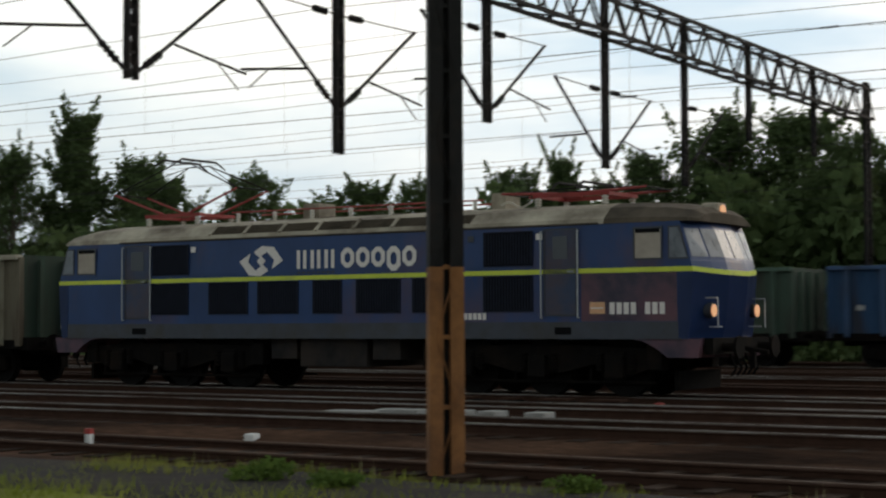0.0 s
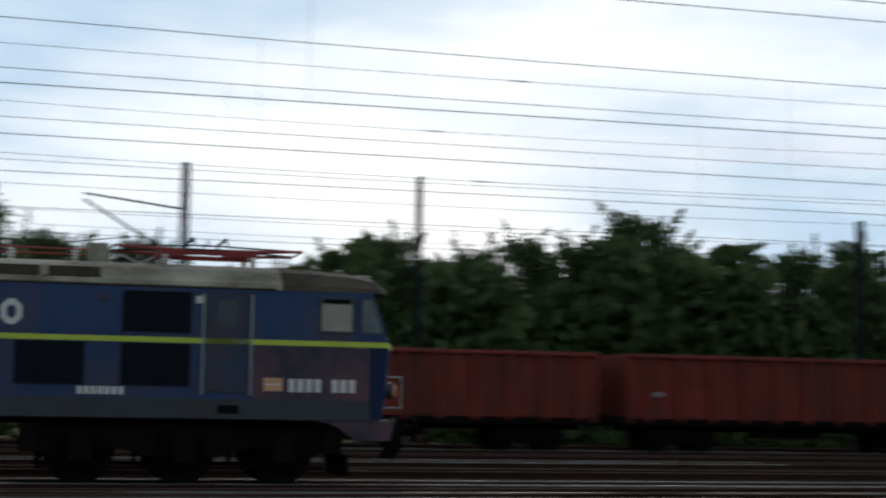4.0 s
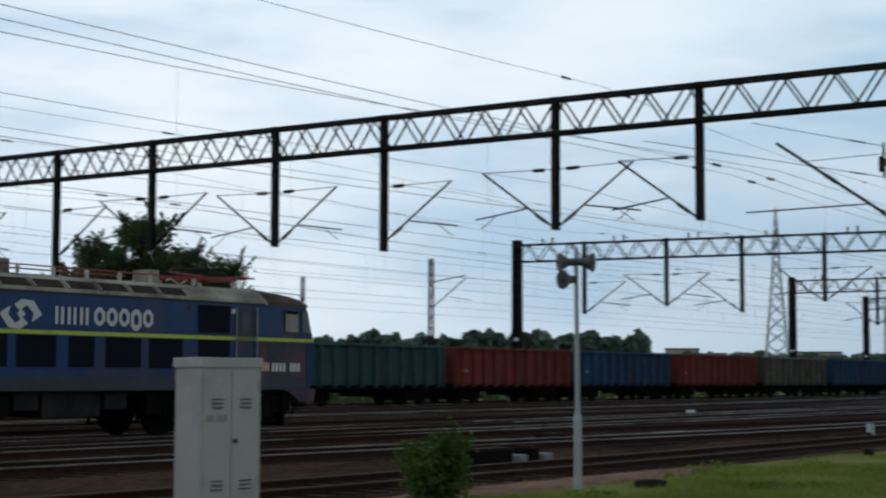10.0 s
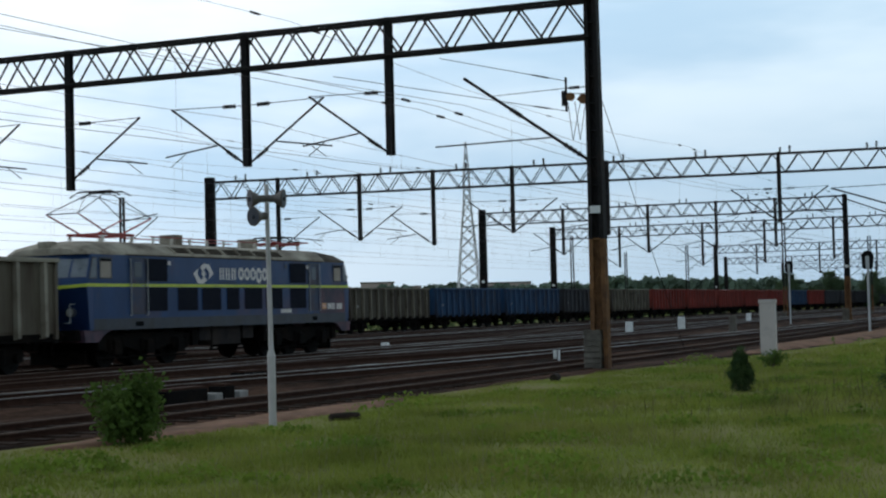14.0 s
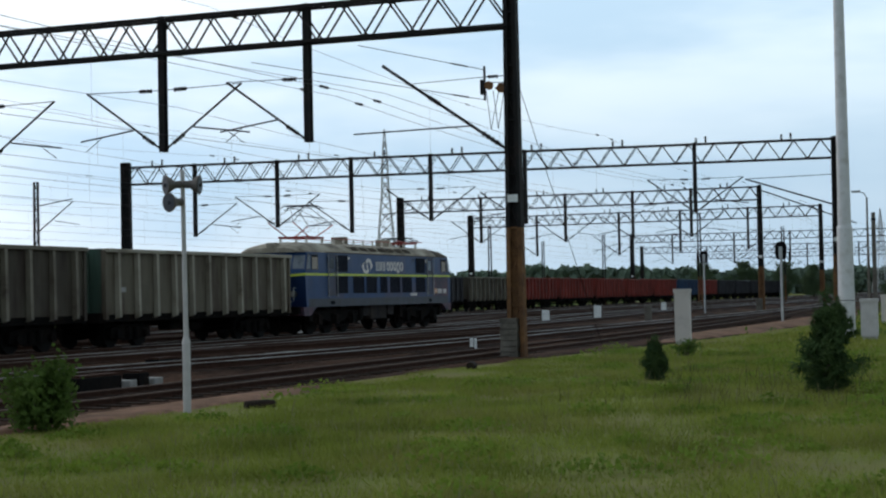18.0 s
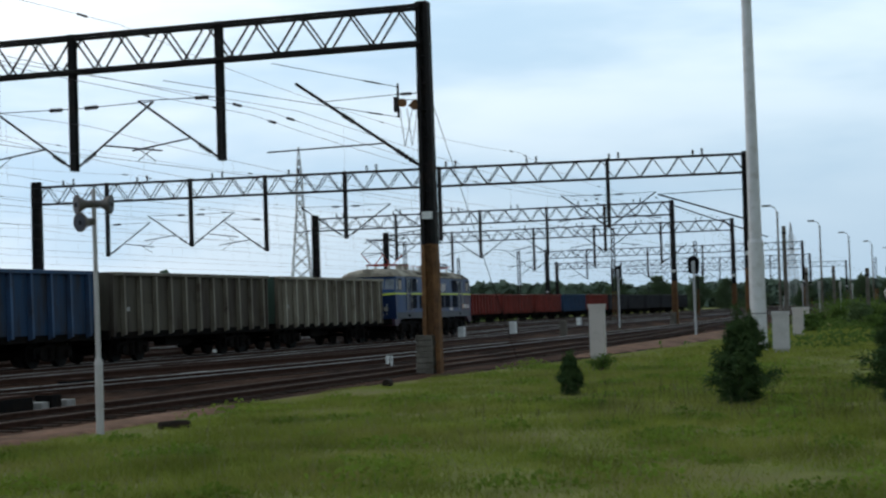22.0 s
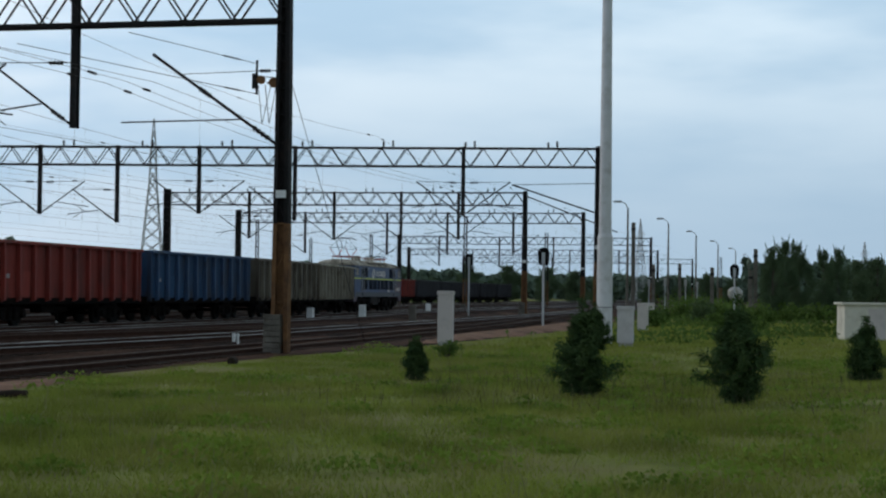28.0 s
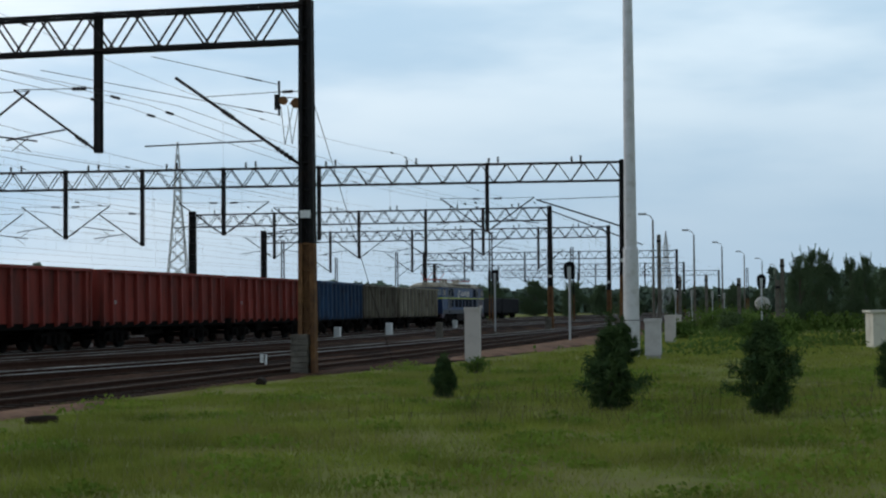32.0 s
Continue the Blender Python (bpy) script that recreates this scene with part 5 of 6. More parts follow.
# ---- things beside the tracks ----
def cabinet(x, y, turn, wx, wy, h, label, mat_=None, vents=True, mark=True, cap=True):
    mat_ = mat_ or GREYBOX
    c = thing("equipment_cabinet", Matrix.Translation((x, y, LOW)) @ Matrix.Rotation(turn, 4, "Z"), label, "cabinet", "trackside cabinets")
    part("base", boxes((-wx / 2 + 0.02, -wy / 2 + 0.02, -0.15, wx / 2 - 0.02, wy / 2 - 0.02, 0.12)), CONCRETE, c)
    part("body", boxes((-wx / 2, -wy / 2, 0.12, wx / 2, wy / 2, h - 0.02), bevel=0.012), mat_, c)
    if cap:
        part("lid", boxes((-wx / 2 - 0.025, -wy / 2 - 0.025, h - 0.13, wx / 2 + 0.025, wy / 2 + 0.025, h), bevel=0.012), mat_, c, "overhanging flat lid")
    if vents:
        for k, (a, b) in enumerate(((-wx / 2 + 0.03, -0.006), (0.006, wx / 2 - 0.03))):
            d = part("door", boxes((a, -wy / 2 - 0.014, 0.16, b, -wy / 2 - 0.002, h - 0.18), bevel=0.004), mat_, c, "narrow cabinet door")
            mid = (a + b) / 2
            for zz in (h - 0.66, 0.30):
                bm = bmesh.new()
                for j in range(3):
                    box(bm, mid - 0.09, -wy / 2 - 0.036, zz + j * 0.055, mid + 0.09, -wy / 2 - 0.012, zz + j * 0.055 + 0.014)
                part("vent", bm, ROUGHCAST, d, "dark louvre slots")
            for zz in (0.35, h - 0.42):
                bm = bmesh.new()
                xx = a + 0.015 if k == 0 else b - 0.015
                rod(bm, (xx, -wy / 2 - 0.02, zz), (xx, -wy / 2 - 0.02, zz + 0.12), 0.015, None, 6)
                part("hinge", bm, GALV, d)
        bm = bmesh.new()
        rod(bm, (0.06, -wy / 2 - 0.014, h * 0.46), (0.06, -wy / 2 - 0.045, h * 0.46), 0.03, None, 10)
        part("lock", bm, STEEL, c)
        if mark:
            for k in range(5):
                a = -0.40 + k * 0.062 + (0.03 if k > 1 else 0)
                part("label_mark", boxes((a, -wy / 2 - 0.0165, h - 0.84, a + 0.042, -wy / 2 - 0.0145, h - 0.745)), FADEDMARK, c, "faded grey unreadable stencil bar")
    return c


cabinet(16.75, 14.85, -0.2, 0.98, 0.56, 2.02, "tall light grey steel relay cabinet with two doors")
cabinet(54.7, 11.9, 0.1, 0.5, 0.5, 1.85, "narrow pale grey trackside cabinet", vents=False)
cabinet(57.9, 6.15, 0.05, 0.62, 0.55, 1.4, "squat pale cabinet with a brown lid at the mast", POSTPAINT, vents=False)
cabinet(82.6, 7.9, 0.0, 0.55, 0.5, 1.42, "plain light grey cabinet in the grass", vents=False)
cabinet(112.0, 10.2, 0.0, 0.6, 0.5, 1.3, "plain light grey cabinet in the grass", vents=False)


def horn_post(x, y):
    t = thing("loudspeaker_post", Matrix.Translation((x, y, LOW)), "slim grey post carrying three horn loudspeakers", "loudspeaker post")
    bm = bmesh.new()
    rod(bm, (0, 0, -0.2), (0, 0, 1.15), 0.062, None, 12)
    part("lower_tube", bm, POSTPAINT, t)
    bm = bmesh.new()
    rod(bm, (0, 0, 1.15), (-0.04, 0, 3.85), 0.04, 0.034, 12)
    part("upper_tube", bm, POSTPAINT, t)
    bm = bmesh.new()
    rod(bm, (0, 0, 1.1), (0, 0, 1.2), 0.075, 0.045, 12)
    part("collar", bm, POSTPAINT, t)
    for k, (a, z) in enumerate(((140, 3.62), (282, 3.62), (160, 3.34))):
        d = Vector((math.cos(radians(a)), math.sin(radians(a)), -0.05))
        c = Vector((-0.04, 0, z))
        bm = bmesh.new()
        rod(bm, c + d * 0.02, c + d * 0.16, 0.06, 0.06, 10)
        rod(bm, c + d * 0.14, c + d * 0.27, 0.07, 0.15, 16)
        rod(bm, c + d * 0.27, c + d * 0.285, 0.155, 0.155, 16)
        h = part("horn", bm, HORNGREY, t, "round grey horn loudspeaker")
        bm = bmesh.new()
        rod(bm, c + d * 0.285, c + d * 0.29, 0.135, 0.135, 16)
        rod(bm, c + d * 0.25, c + d * 0.32, 0.045, 0.03, 10)
        part("mouth", bm, LOCOGREY, h)
    return t


horn_post(23.25, 13.05)


def lamp_mast(x, y, h=14.0):
    t = thing("tall_mast", Matrix.Translation((x, y, LOW)), "tall white tapering tubular mast in the grass", "mast")
    bm = bmesh.new()
    rod(bm, (0, 0, -0.3), (0, 0, 3.9), 0.30, 0.275, 24)
    part("lower_tube", bm, MASTWHITE, t)
    bm = bmesh.new()
    rod(bm, (0, 0, 3.9), (0, 0, h), 0.235, 0.17, 24)
    part("upper_tube", bm, MASTWHITE, t)
    bm = bmesh.new()
    rod(bm, (0, 0, 3.86), (0, 0, 4.0), 0.29, 0.24, 24)
    part("collar", bm, MASTWHITE, t)
    bm = bmesh.new()
    rod(bm, (0, 0, 1.32), (0, 0, 1.345), 0.292, None, 24)
    part("seam", bm, STEEL, t)
    return t


lamp_mast(60.0, 7.15)


def marker(x, y, h, w, mat_, label, top=None, name="marker_post"):
    t = thing(name, Matrix.Translation((x, y, -0.3)), label, "marker", "marker posts")
    part("stub", boxes((-w / 2, -w / 2, -0.1, w / 2, w / 2, h), bevel=w * 0.12), mat_, t)
    if top:
        part("cap", boxes((-w / 2 - 0.003, -w / 2 - 0.003, h * 0.62, w / 2 + 0.003, w / 2 + 0.003, h + 0.004), bevel=w * 0.1), top, t, "painted top band")
    return t


marker(89.5, 27.3, 0.80, 0.36, WHITE, "stubby white painted marker post")
marker(97.0, 26.3, 0.95, 0.38, WHITE, "stubby white painted marker post")
marker(132.0, 30.2, 0.85, 0.36, WHITE, "stubby white painted marker post")
marker(98.0, 23.4, 0.95, 0.4, ROUGHCAST, "stubby grey concrete post")
marker(48.0, 17.05, 0.40, 0.09, WHITE, "small white stake between the rails")
marker(47.8, 16.85, 0.40, 0.06, WHITE, "small white stake between the rails")
marker(-12.4, 27.0, 0.28, 0.13, WHITE, "small white stake with a red edge", REDP)
marker(-15.4, 19.3, 0.1, 0.17, WHITE, "low white stone beside the rail")
marker(-19.6, 26.9, 0.2, 0.2, WHITE, "low white stone beside the rail")
marker(-17.2, 17.8, 0.2, 0.09, WHITE, "small white stake with a red edge", REDP)
marker(16.5, 19.35, 0.2, 0.2, WHITE, "low white stone beside the rail")
marker(16.15, 19.8, 0.42, 0.26, UNDER, "stubby black post between the tracks")
marker(66.5, 31.6, 0.35, 0.3, WHITE, "low white stone beside the rail")
marker(-17.9, 25.6, 0.16, 0.22, CONCRETE, "low pale stone beside the rail")

for k, (x, y) in enumerate(((-2.96, 19.75), (-1.78, 19.68), (-0.62, 19.6))):
    t = thing("cable_trough_cover", Matrix.Translation((x, y, -0.3)) @ Matrix.Rotation(-0.05, 4, "Z"), "yellow-topped concrete slab between the tracks", "slab", "yellow-topped slabs")
    part("slab", boxes((-0.4, -0.16, 0.14, 0.4, 0.16, 0.23), bevel=0.012), YELLOWP, t, "faded yellow painted top")
    for s in (-0.27, 0.27):
        part("support", boxes((s - 0.06, -0.12, -0.1, s + 0.06, 0.12, 0.14)), UNDER, t)

for x, y, w, rot in ((-16.3, 26.9, 0.45, 0.0), (-15.35, 26.9, 0.38, 0.02), (-14.4, 26.9, 0.68, 0.0), (-13.35, 26.9, 0.72, 0.02), (5.5, 22.9, 0.9, 0.03), (36.5, 21.2, 1.0, -0.03), (18.5, 22.7, 0.9, 0.05), (27.9, 17.75, 1.5, 0.0), (29.45, 17.72, 0.4, 0.0)):
    t = thing("point_machine", Matrix.Translation((x, y, -0.3)) @ Matrix.Rotation(rot, 4, "Z"), "dark steel point machine beside the rail", "point machine", "point machines")
    part("case", boxes((-w / 2, -0.2, 0, w / 2, 0.2, 0.28), bevel=0.03), UNDER, t)
    part("lid", boxes((-w / 2 + 0.05, -0.17, 0.28, w / 2 - 0.05, 0.17, 0.33), bevel=0.015), RAILWEB, t)
    bm = bmesh.new()
    rod(bm, (0, 0.2, 0.1), (0, 0.9, 0.12), 0.025, None, 6)
    rod(bm, (0.2, 0.2, 0.1), (0.2, 0.9, 0.12), 0.02, None, 6)
    part("rod", bm, RAILWEB, t)

# pale concrete slabs lying by the near rails
for i, (x, y, l, rot) in enumerate(((-16.3, 23.1, 0.85, 0.15), (-15.8, 23.85, 0.8, 0.15), (-14.75, 24.05, 0.42, 0.05), (-14.1, 24.05, 0.36, -0.05), (-13.2, 24.05, 0.36, 0.05), (0.5, 27.0, 1.0, 0.03), (1.6, 26.95, 0.45, 0.1), (7.4, 22.9, 1.6, 0.03), (37.0, 27.0, 1.4, 0.0), (12.5, 27.1, 1.5, 0.05), (28.98, 17.72, 0.32, 0.1), (29.95, 17.7, 0.34, 0.0), (44.0, 21.5, 1.7, 0.0), (56.0, 27.2, 1.5, 0.02))):
    ob = part("concrete_slab", boxes((-l / 2, -0.22, -0.12, l / 2, 0.22, 0.1), bevel=0.02), CONCRETE)
    ob.matrix_basis = Matrix.Translation((x, y, -0.24 if x > -10 else -0.16)) @ Matrix.Rotation(rot, 4, "Z")
    tagged(ob, "pale concrete slab lying in the ballast", "slab", "loose concrete slabs")


def signal(x, y, h, label, white_post=False):
    t = thing("railway_signal", Matrix.Translation((x, y, LOW)), label, "signal", "signals of the yard")
    bm = bmesh.new()
    rod(bm, (0, 0, -0.2), (0, 0, h - 0.5), 0.06, None, 10)
    part("post", bm, GALV, t)
    bm = bmesh.new()
    prism(bm, [(-0.2, h - 0.95), (0.2, h - 0.95), (0.28, h - 0.75)] + [(0.3 * math.cos(a), h - 0.32 + 0.3 * math.sin(a)) for a in [i * math.pi / 10 for i in range(11)]] + [(-0.28, h - 0.75)], "x", -0.04, 0.04)
    part("head", bm, BLACK, t, "black rounded signal board")
    bm = boxes((-0.1, -0.09, h - 0.9, 0.02, 0.09, h - 0.3), bevel=0.02)
    part("lamp_case", bm, GALV, t)
    return t


signal(84.9, 13.3, 4.25, "dwarf light signal on a grey post, seen from behind")
signal(126.0, 25.6, 4.9, "light signal on a grey post between tracks")
signal(112.0, 4.6, 4.0, "black light signal beside grey posts")


def street_lamp(bearing, d, h):
    x, y = polar(bearing, d)
    t = thing("street_lamp", Matrix.Translation((x, y, LOW)), "slim grey street lamp with a short arm", "street lamp", "yard street lamps")
    bm = bmesh.new()
    rod(bm, (0, 0, -0.2), (0, 0, h - 0.4), 0.13, 0.07, 10)
    part("pole", bm, ROUGHCAST, t)
    bm = bmesh.new()
    rod(bm, (0, 0, h - 0.45), (-0.05, 0.2, h - 0.05), 0.04, None, 6)
    rod(bm, (-0.05, 0.2, h - 0.06), (-0.1, 0.6, h + 0.1), 0.04, None, 6)
    part("arm", bm, GALV, t)
    bm = bmesh.new()
    box(bm, -0.28, 0.5, h + 0.02, 0.04, 1.2, h + 0.2, bevel=0.06)
    part("lamp_head", bm, GALV, t)


for b, d, h in ((84.0, 138, 9.5), (85.4, 172, 9.7), (86.35, 205, 9.7), (87.1, 240, 9.7), (87.7, 275, 9.7), (88.15, 315, 9.7)):
    street_lamp(b, d, h)

for b, d, h in ((84.2, 150, 8.4), (86.9, 150, 4.4), (88.36, 140, 5.8), (85.8, 190, 5.5), (84.9, 170, 5.0), (88.2, 139, 4.0)):
    x, y = polar(b, d)
    t = thing("concrete_pole", Matrix.Translation((x, y, LOW)), "plain weathered concrete pole", "pole", "concrete poles")
    bm = bmesh.new()
    prism(bm, [(-0.2, -0.16), (0.2, -0.16), (0.2, 0.16), (-0.2, 0.16)], "z", -0.3, h)
    part("shaft", bm, ROUGHCAST, t)
    part("clamp", boxes((-0.23, -0.19, h - 0.7, 0.23, 0.19, h - 0.5)), STEEL, t)
for b, d in ((85.3, 150), (86.0, 160), (84.75, 165), (86.4, 185)):
    x, y = polar(b, d)
    t = thing("sign_board", Matrix.Translation((x, y, LOW)), "small blank white sign on a thin post", "sign", "white signs")
    bm = bmesh.new()
    rod(bm, (0, 0, -0.1), (0, 0, 3.4), 0.04, None, 6)
    part("post", bm, GALV, t)
    part("board", boxes((-0.08, -0.13, 2.7, -0.05, 0.13, 3.4)), CONCRETE, t)


# low white hut among the bushes
def hut():
    t = thing("concrete_hut", Matrix.Translation((71.5, -2.75, LOW)) @ Matrix.Rotation(0.1, 4, "Z"), "low pale concrete hut with a flat roof", "hut")
    for n, r in (("wall", (-1.3, 1.2, 0, 1.3, 1.3, 1.5)), ("wall", (-1.3, -1.3, 0, 1.3, -1.2, 1.5)), ("wall", (-1.3, -1.2, 0, -1.2, 1.2, 1.5)), ("wall", (1.2, -1.2, 0, 1.3, 1.2, 1.5))):
        part(n, boxes(r), CREAM, t)
    part("roof", boxes((-1.42, -1.42, 1.5, 1.42, 1.42, 1.6), bevel=0.02), CREAM, t, "thin flat roof slab")
    part("door", boxes((-1.33, -0.4, 0.05, -1.303, 0.35, 1.35)), GREYBOX, t)


hut()


def tank_wagon():
    x, y = polar(87.7, 280)
    t = thing("tank_wagon", Matrix.Translation((x, y, -0.3)) @ Matrix.Rotation(0.02, 4, "Z"), "pale rail tank wagon standing far down the yard", "wagon")
    bm = bmesh.new()
    rod(bm, (-5.5, 0, 2.3), (5.5, 0, 2.3), 1.15, None, 24)
    rod(bm, (-5.9, 0, 2.3), (-5.5, 0, 2.3), 0.8, 1.15, 24)
    rod(bm, (5.5, 0, 2.3), (5.9, 0, 2.3), 1.15, 0.8, 24)
    part("tank", bm, TANKWHITE, t)
    part("underframe", boxes((-6.2, -1.1, 0.85, 6.2, 1.1, 1.15)), UNDER, t)
    for s in (-4.2, 4.2):
        part("bogie", boxes((s - 1.2, -1.0, 0.0, s + 1.2, 1.0, 0.85)), UNDER, t)


tank_wagon()


# lattice pylons of a power line, far off
def pylon(bearing, d, h, base, label):
    x, y = polar(bearing, d)
    t = thing("pylon", Matrix.Translation((x, y, LOW)) @ Matrix.Rotation(0.5, 4, "Z"), label, "pylon", "power pylons")
    bm = bmesh.new()
    lv = [(0, base), (h * 0.25, base * 0.72), (h * 0.48, base * 0.46), (h * 0.66, base * 0.26), (h * 0.82, base * 0.2), (h, 0.06)]
    r = 0.05 + h * 0.0016
    for (z0, w0), (z1, w1) in zip(lv, lv[1:]):
        c0 = [(-w0, -w0), (w0, -w0), (w0, w0), (-w0, w0)]
        c1 = [(-w1, -w1), (w1, -w1), (w1, w1), (-w1, w1)]
        n = 3
        for i in range(4):
            j = (i + 1) % 4
            rod(bm, (*c0[i], z0), (*c1[i], z1), r, None, 4)
            for k in range(n):
                a, b = k / n, (k + 1) / n
                pa = Vector((*c0[i], z0)).lerp(Vector((*c1[i], z1)), a)
                pb = Vector((*c0[j], z0)).lerp(Vector((*c1[j], z1)), b)
                qa = Vector((*c0[j], z0)).lerp(Vector((*c1[j], z1)), a)
                qb = Vector((*c0[i], z0)).lerp(Vector((*c1[i], z1)), b)
                rod(bm, pa, pb, r * 0.6, None, 4)
                rod(bm, qa, qb, r * 0.6, None, 4)
    part("tower", bm, GALV, t)
    for z, w in ((h * 0.66, h * 0.17), (h * 0.82, h * 0.12)):
        bm = bmesh.new()
        for s in (-1, 1):
            rod(bm, (0, 0, z + h * 0.045), (s * w, 0, z), r * 0.7, None, 4)
            rod(bm, (0, 0.3, z), (s * w, 0, z), r * 0.7, None, 4)
            rod(bm, (s * w, 0, z), (s * w, 0, z - h * 0.05), r * 0.8, None, 4)
        part("cross_arm", bm, GALV, t)


pylon(67.55, 258, 28.2, 2.15, "grey lattice power pylon beyond the yard")
pylon(84.45, 520, 26.0, 2.4, "hazy grey lattice power pylon on the skyline")
pylon(92.0, 600, 22.0, 2.4, "hazy grey lattice power pylon on the skyline")


# far blocks of flats on the skyline
def flats(bearing, d, w, h):
    x, y = polar(bearing, d)
    t = thing("apartment_block", Matrix.Translation((x, y, 0)) @ Matrix.Rotation(radians(-bearing), 4, "Z"), "far pinkish apartment block on the skyline", "building", "far flats")
    wall = part("wall", boxes((-w / 2, -6, -1, w / 2, 6, h)), BRICKPALE, t)
    part("roof", boxes((-w / 2 - 0.4, -6.4, h, w / 2 + 0.4, 6.4, h + 0.8)), ROUGHCAST, t)
    me = None
    for r in range(int(h / 3.2)):
        for c in range(int(w / 4.5)):
            m = Matrix.Translation((-w / 2 + 2.4 + c * 4.5, -6.06, 2.0 + r * 3.2))
            if me is None:
                ob = part("window", boxes((-1.0, -0.05, -0.8, 1.0, 0.05, 0.8)), GLASS, wall)
                ob.matrix_basis = m
                me = ob.data
            else:
                share("window", me, m, wall)


flats(64.35, 1000, 20, 19)
flats(68.95, 1000, 26, 17)
flats(65.6, 1050, 10, 17)


# ---- plants ----
rng = np.random.default_rng(7)


def leaf_mesh(name, centres, size, mat_, squash=0.7, three=False):
    """Many small leaf shapes, one at each centre, turned at random."""
    c = np.asarray(centres, dtype=float)
    n = len(c)
    a = rng.normal(size=(n, 3))
    a /= np.linalg.norm(a, axis=1)[:, None]
    b = rng.normal(size=(n, 3))
    b -= a * (a * b).sum(1)[:, None]
    b /= np.linalg.norm(b, axis=1)[:, None]
    s = size * rng.uniform(0.6, 1.35, size=(n, 1))
    a, b = a * s, b * s * squash
    if three:
        v = np.stack([c - a * 0.6, c + b * 0.5, c + a * 1.1], 1).reshape(-1, 3)
        f = np.arange(n * 3).reshape(-1, 3)
    else:
        v = np.stack([c - a, c - b, c + a, c + b], 1).reshape(-1, 3)
        f = np.arange(n * 4).reshape(-1, 4)
    me = bpy.data.meshes.new(name)
    me.from_pydata(v.tolist(), [], f.tolist())
    me.materials.append(mat_)
    return me


def crown_points(n, blobs):
    """Points that fill the outer skin of several overlapping blobs (x, y, z, rx, rz)."""
    out = []
    w = np.array([b[3] * b[4] for b in blobs])
    for b, k in zip(blobs, rng.multinomial(n, w / w.sum())):
        d = rng.normal(size=(k, 3))
        d /= np.linalg.norm(d, axis=1)[:, None]
        r = rng.uniform(0.1, 1.0, size=(k, 1)) ** 0.5
        lump = 1 + 0.25 * np.sin(d[:, :1] * 7 + b[0] * 3) * np.cos(d[:, 2:] * 6 + b[1])
        r = r * (1 + 0.22 * np.abs(rng.normal(size=(k, 1))))
        out.append(np.array(b[:3]) + d * r * lump * np.array((b[3], b[3], b[4])))
    return np.concatenate(out)


def tree_meshes(kind, seed):
    """Trunk with limbs, and crown, of a tree one unit high."""
    r = random.Random(seed)
    bm = bmesh.new()
    rod(bm, (0, 0, -0.03), (0.01, 0, 0.4), 0.022, 0.015, 8)
    rod(bm, (0.01, 0, 0.4), (0.02, 0.01, 0.92), 0.015, 0.003, 7)
    blobs = []
    n = 19 if kind == "broad" else 16
    for i in range(n):
        k = i / (n - 1)
        z = 0.12 + 0.78 * k
        a = r.uniform(0, 6.283) if i else 0
        spread = (0.23 * math.sin(math.pi * min(1, 0.22 + 0.78 * k)) if kind == "broad" else 0.12 * (1.05 - k)) * r.uniform(0.6, 1.25)
        p = (math.cos(a) * spread, math.sin(a) * spread, z + r.uniform(-0.03, 0.05))
        rod(bm, (0.01, 0, max(0.12, z - 0.14)), p, 0.007, 0.003, 5)
        rr = (r.uniform(0.095, 0.145) * (1.05 - 0.45 * k)) if kind == "broad" else r.uniform(0.05, 0.085) * (1.2 - 0.6 * k)
        blobs.append((*p, rr, rr * r.uniform(0.7, 1.1)))
    for i in range(8):
        a, k = r.uniform(0, 6.283), r.uniform(0.3, 1)
        s = 0.24 * (1.1 - 0.6 * k) if kind == "broad" else 0.13 * (1.1 - k)
        blobs.append((math.cos(a) * s, math.sin(a) * s, 0.25 + 0.7 * k, 0.04, 0.05))
    trunk = bpy.data.meshes.new("trunk")
    bm.to_mesh(trunk)
    bm.free()
    trunk.materials.append(BARK)
    pts = [crown_points(24000, blobs)]
    for i in range(90):                # leafy shoots that break up the outline
        b = blobs[r.randrange(len(blobs))]
        a, up = r.uniform(0, 6.283), r.uniform(0.2, 1.0)
        foot = np.array((b[0] + math.cos(a) * b[3] * 0.8, b[1] + math.sin(a) * b[3] * 0.8, b[2] + b[4] * 0.5 * up))
        tip = foot + np.array((math.cos(a) * 0.05, math.sin(a) * 0.05, 0.04 + 0.09 * up)) * r.uniform(0.6, 1.3)
        k = rng.uniform(size=(60, 1))
        pts.append(foot + (tip - foot) * k + rng.normal(size=(60, 3)) * 0.010 * (1.15 - k))
    crown = leaf_mesh("crown", np.concatenate(pts), 0.0084, LEAF, 0.7)
    return trunk, crown


TREES = {k: [tree_meshes(k, s) for s in range(5)] for k in ("broad", "slim")}


def tree(x, y, h, kind="broad", wide=1.0, label="leafy green deciduous tree behind the tracks"):
    i = int(abs(x * 7.3 + y * 3.1)) % 5
    trunk, crown = TREES[kind][i]
    t = thing("tree", Matrix.Translation((x, y, LOW)) @ Matrix.Rotation(x * 1.7 + y, 4, "Z") @ Matrix.Diagonal((h * wide, h * wide, h, 1)), label, "tree", "trees beyond the yard")
    share("trunk", trunk, Matrix(), t)
    c = share("crown", crown, Matrix(), t)
    # far crowns take the leaf colour that has haze mixed in
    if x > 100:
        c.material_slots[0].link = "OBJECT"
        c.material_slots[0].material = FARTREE


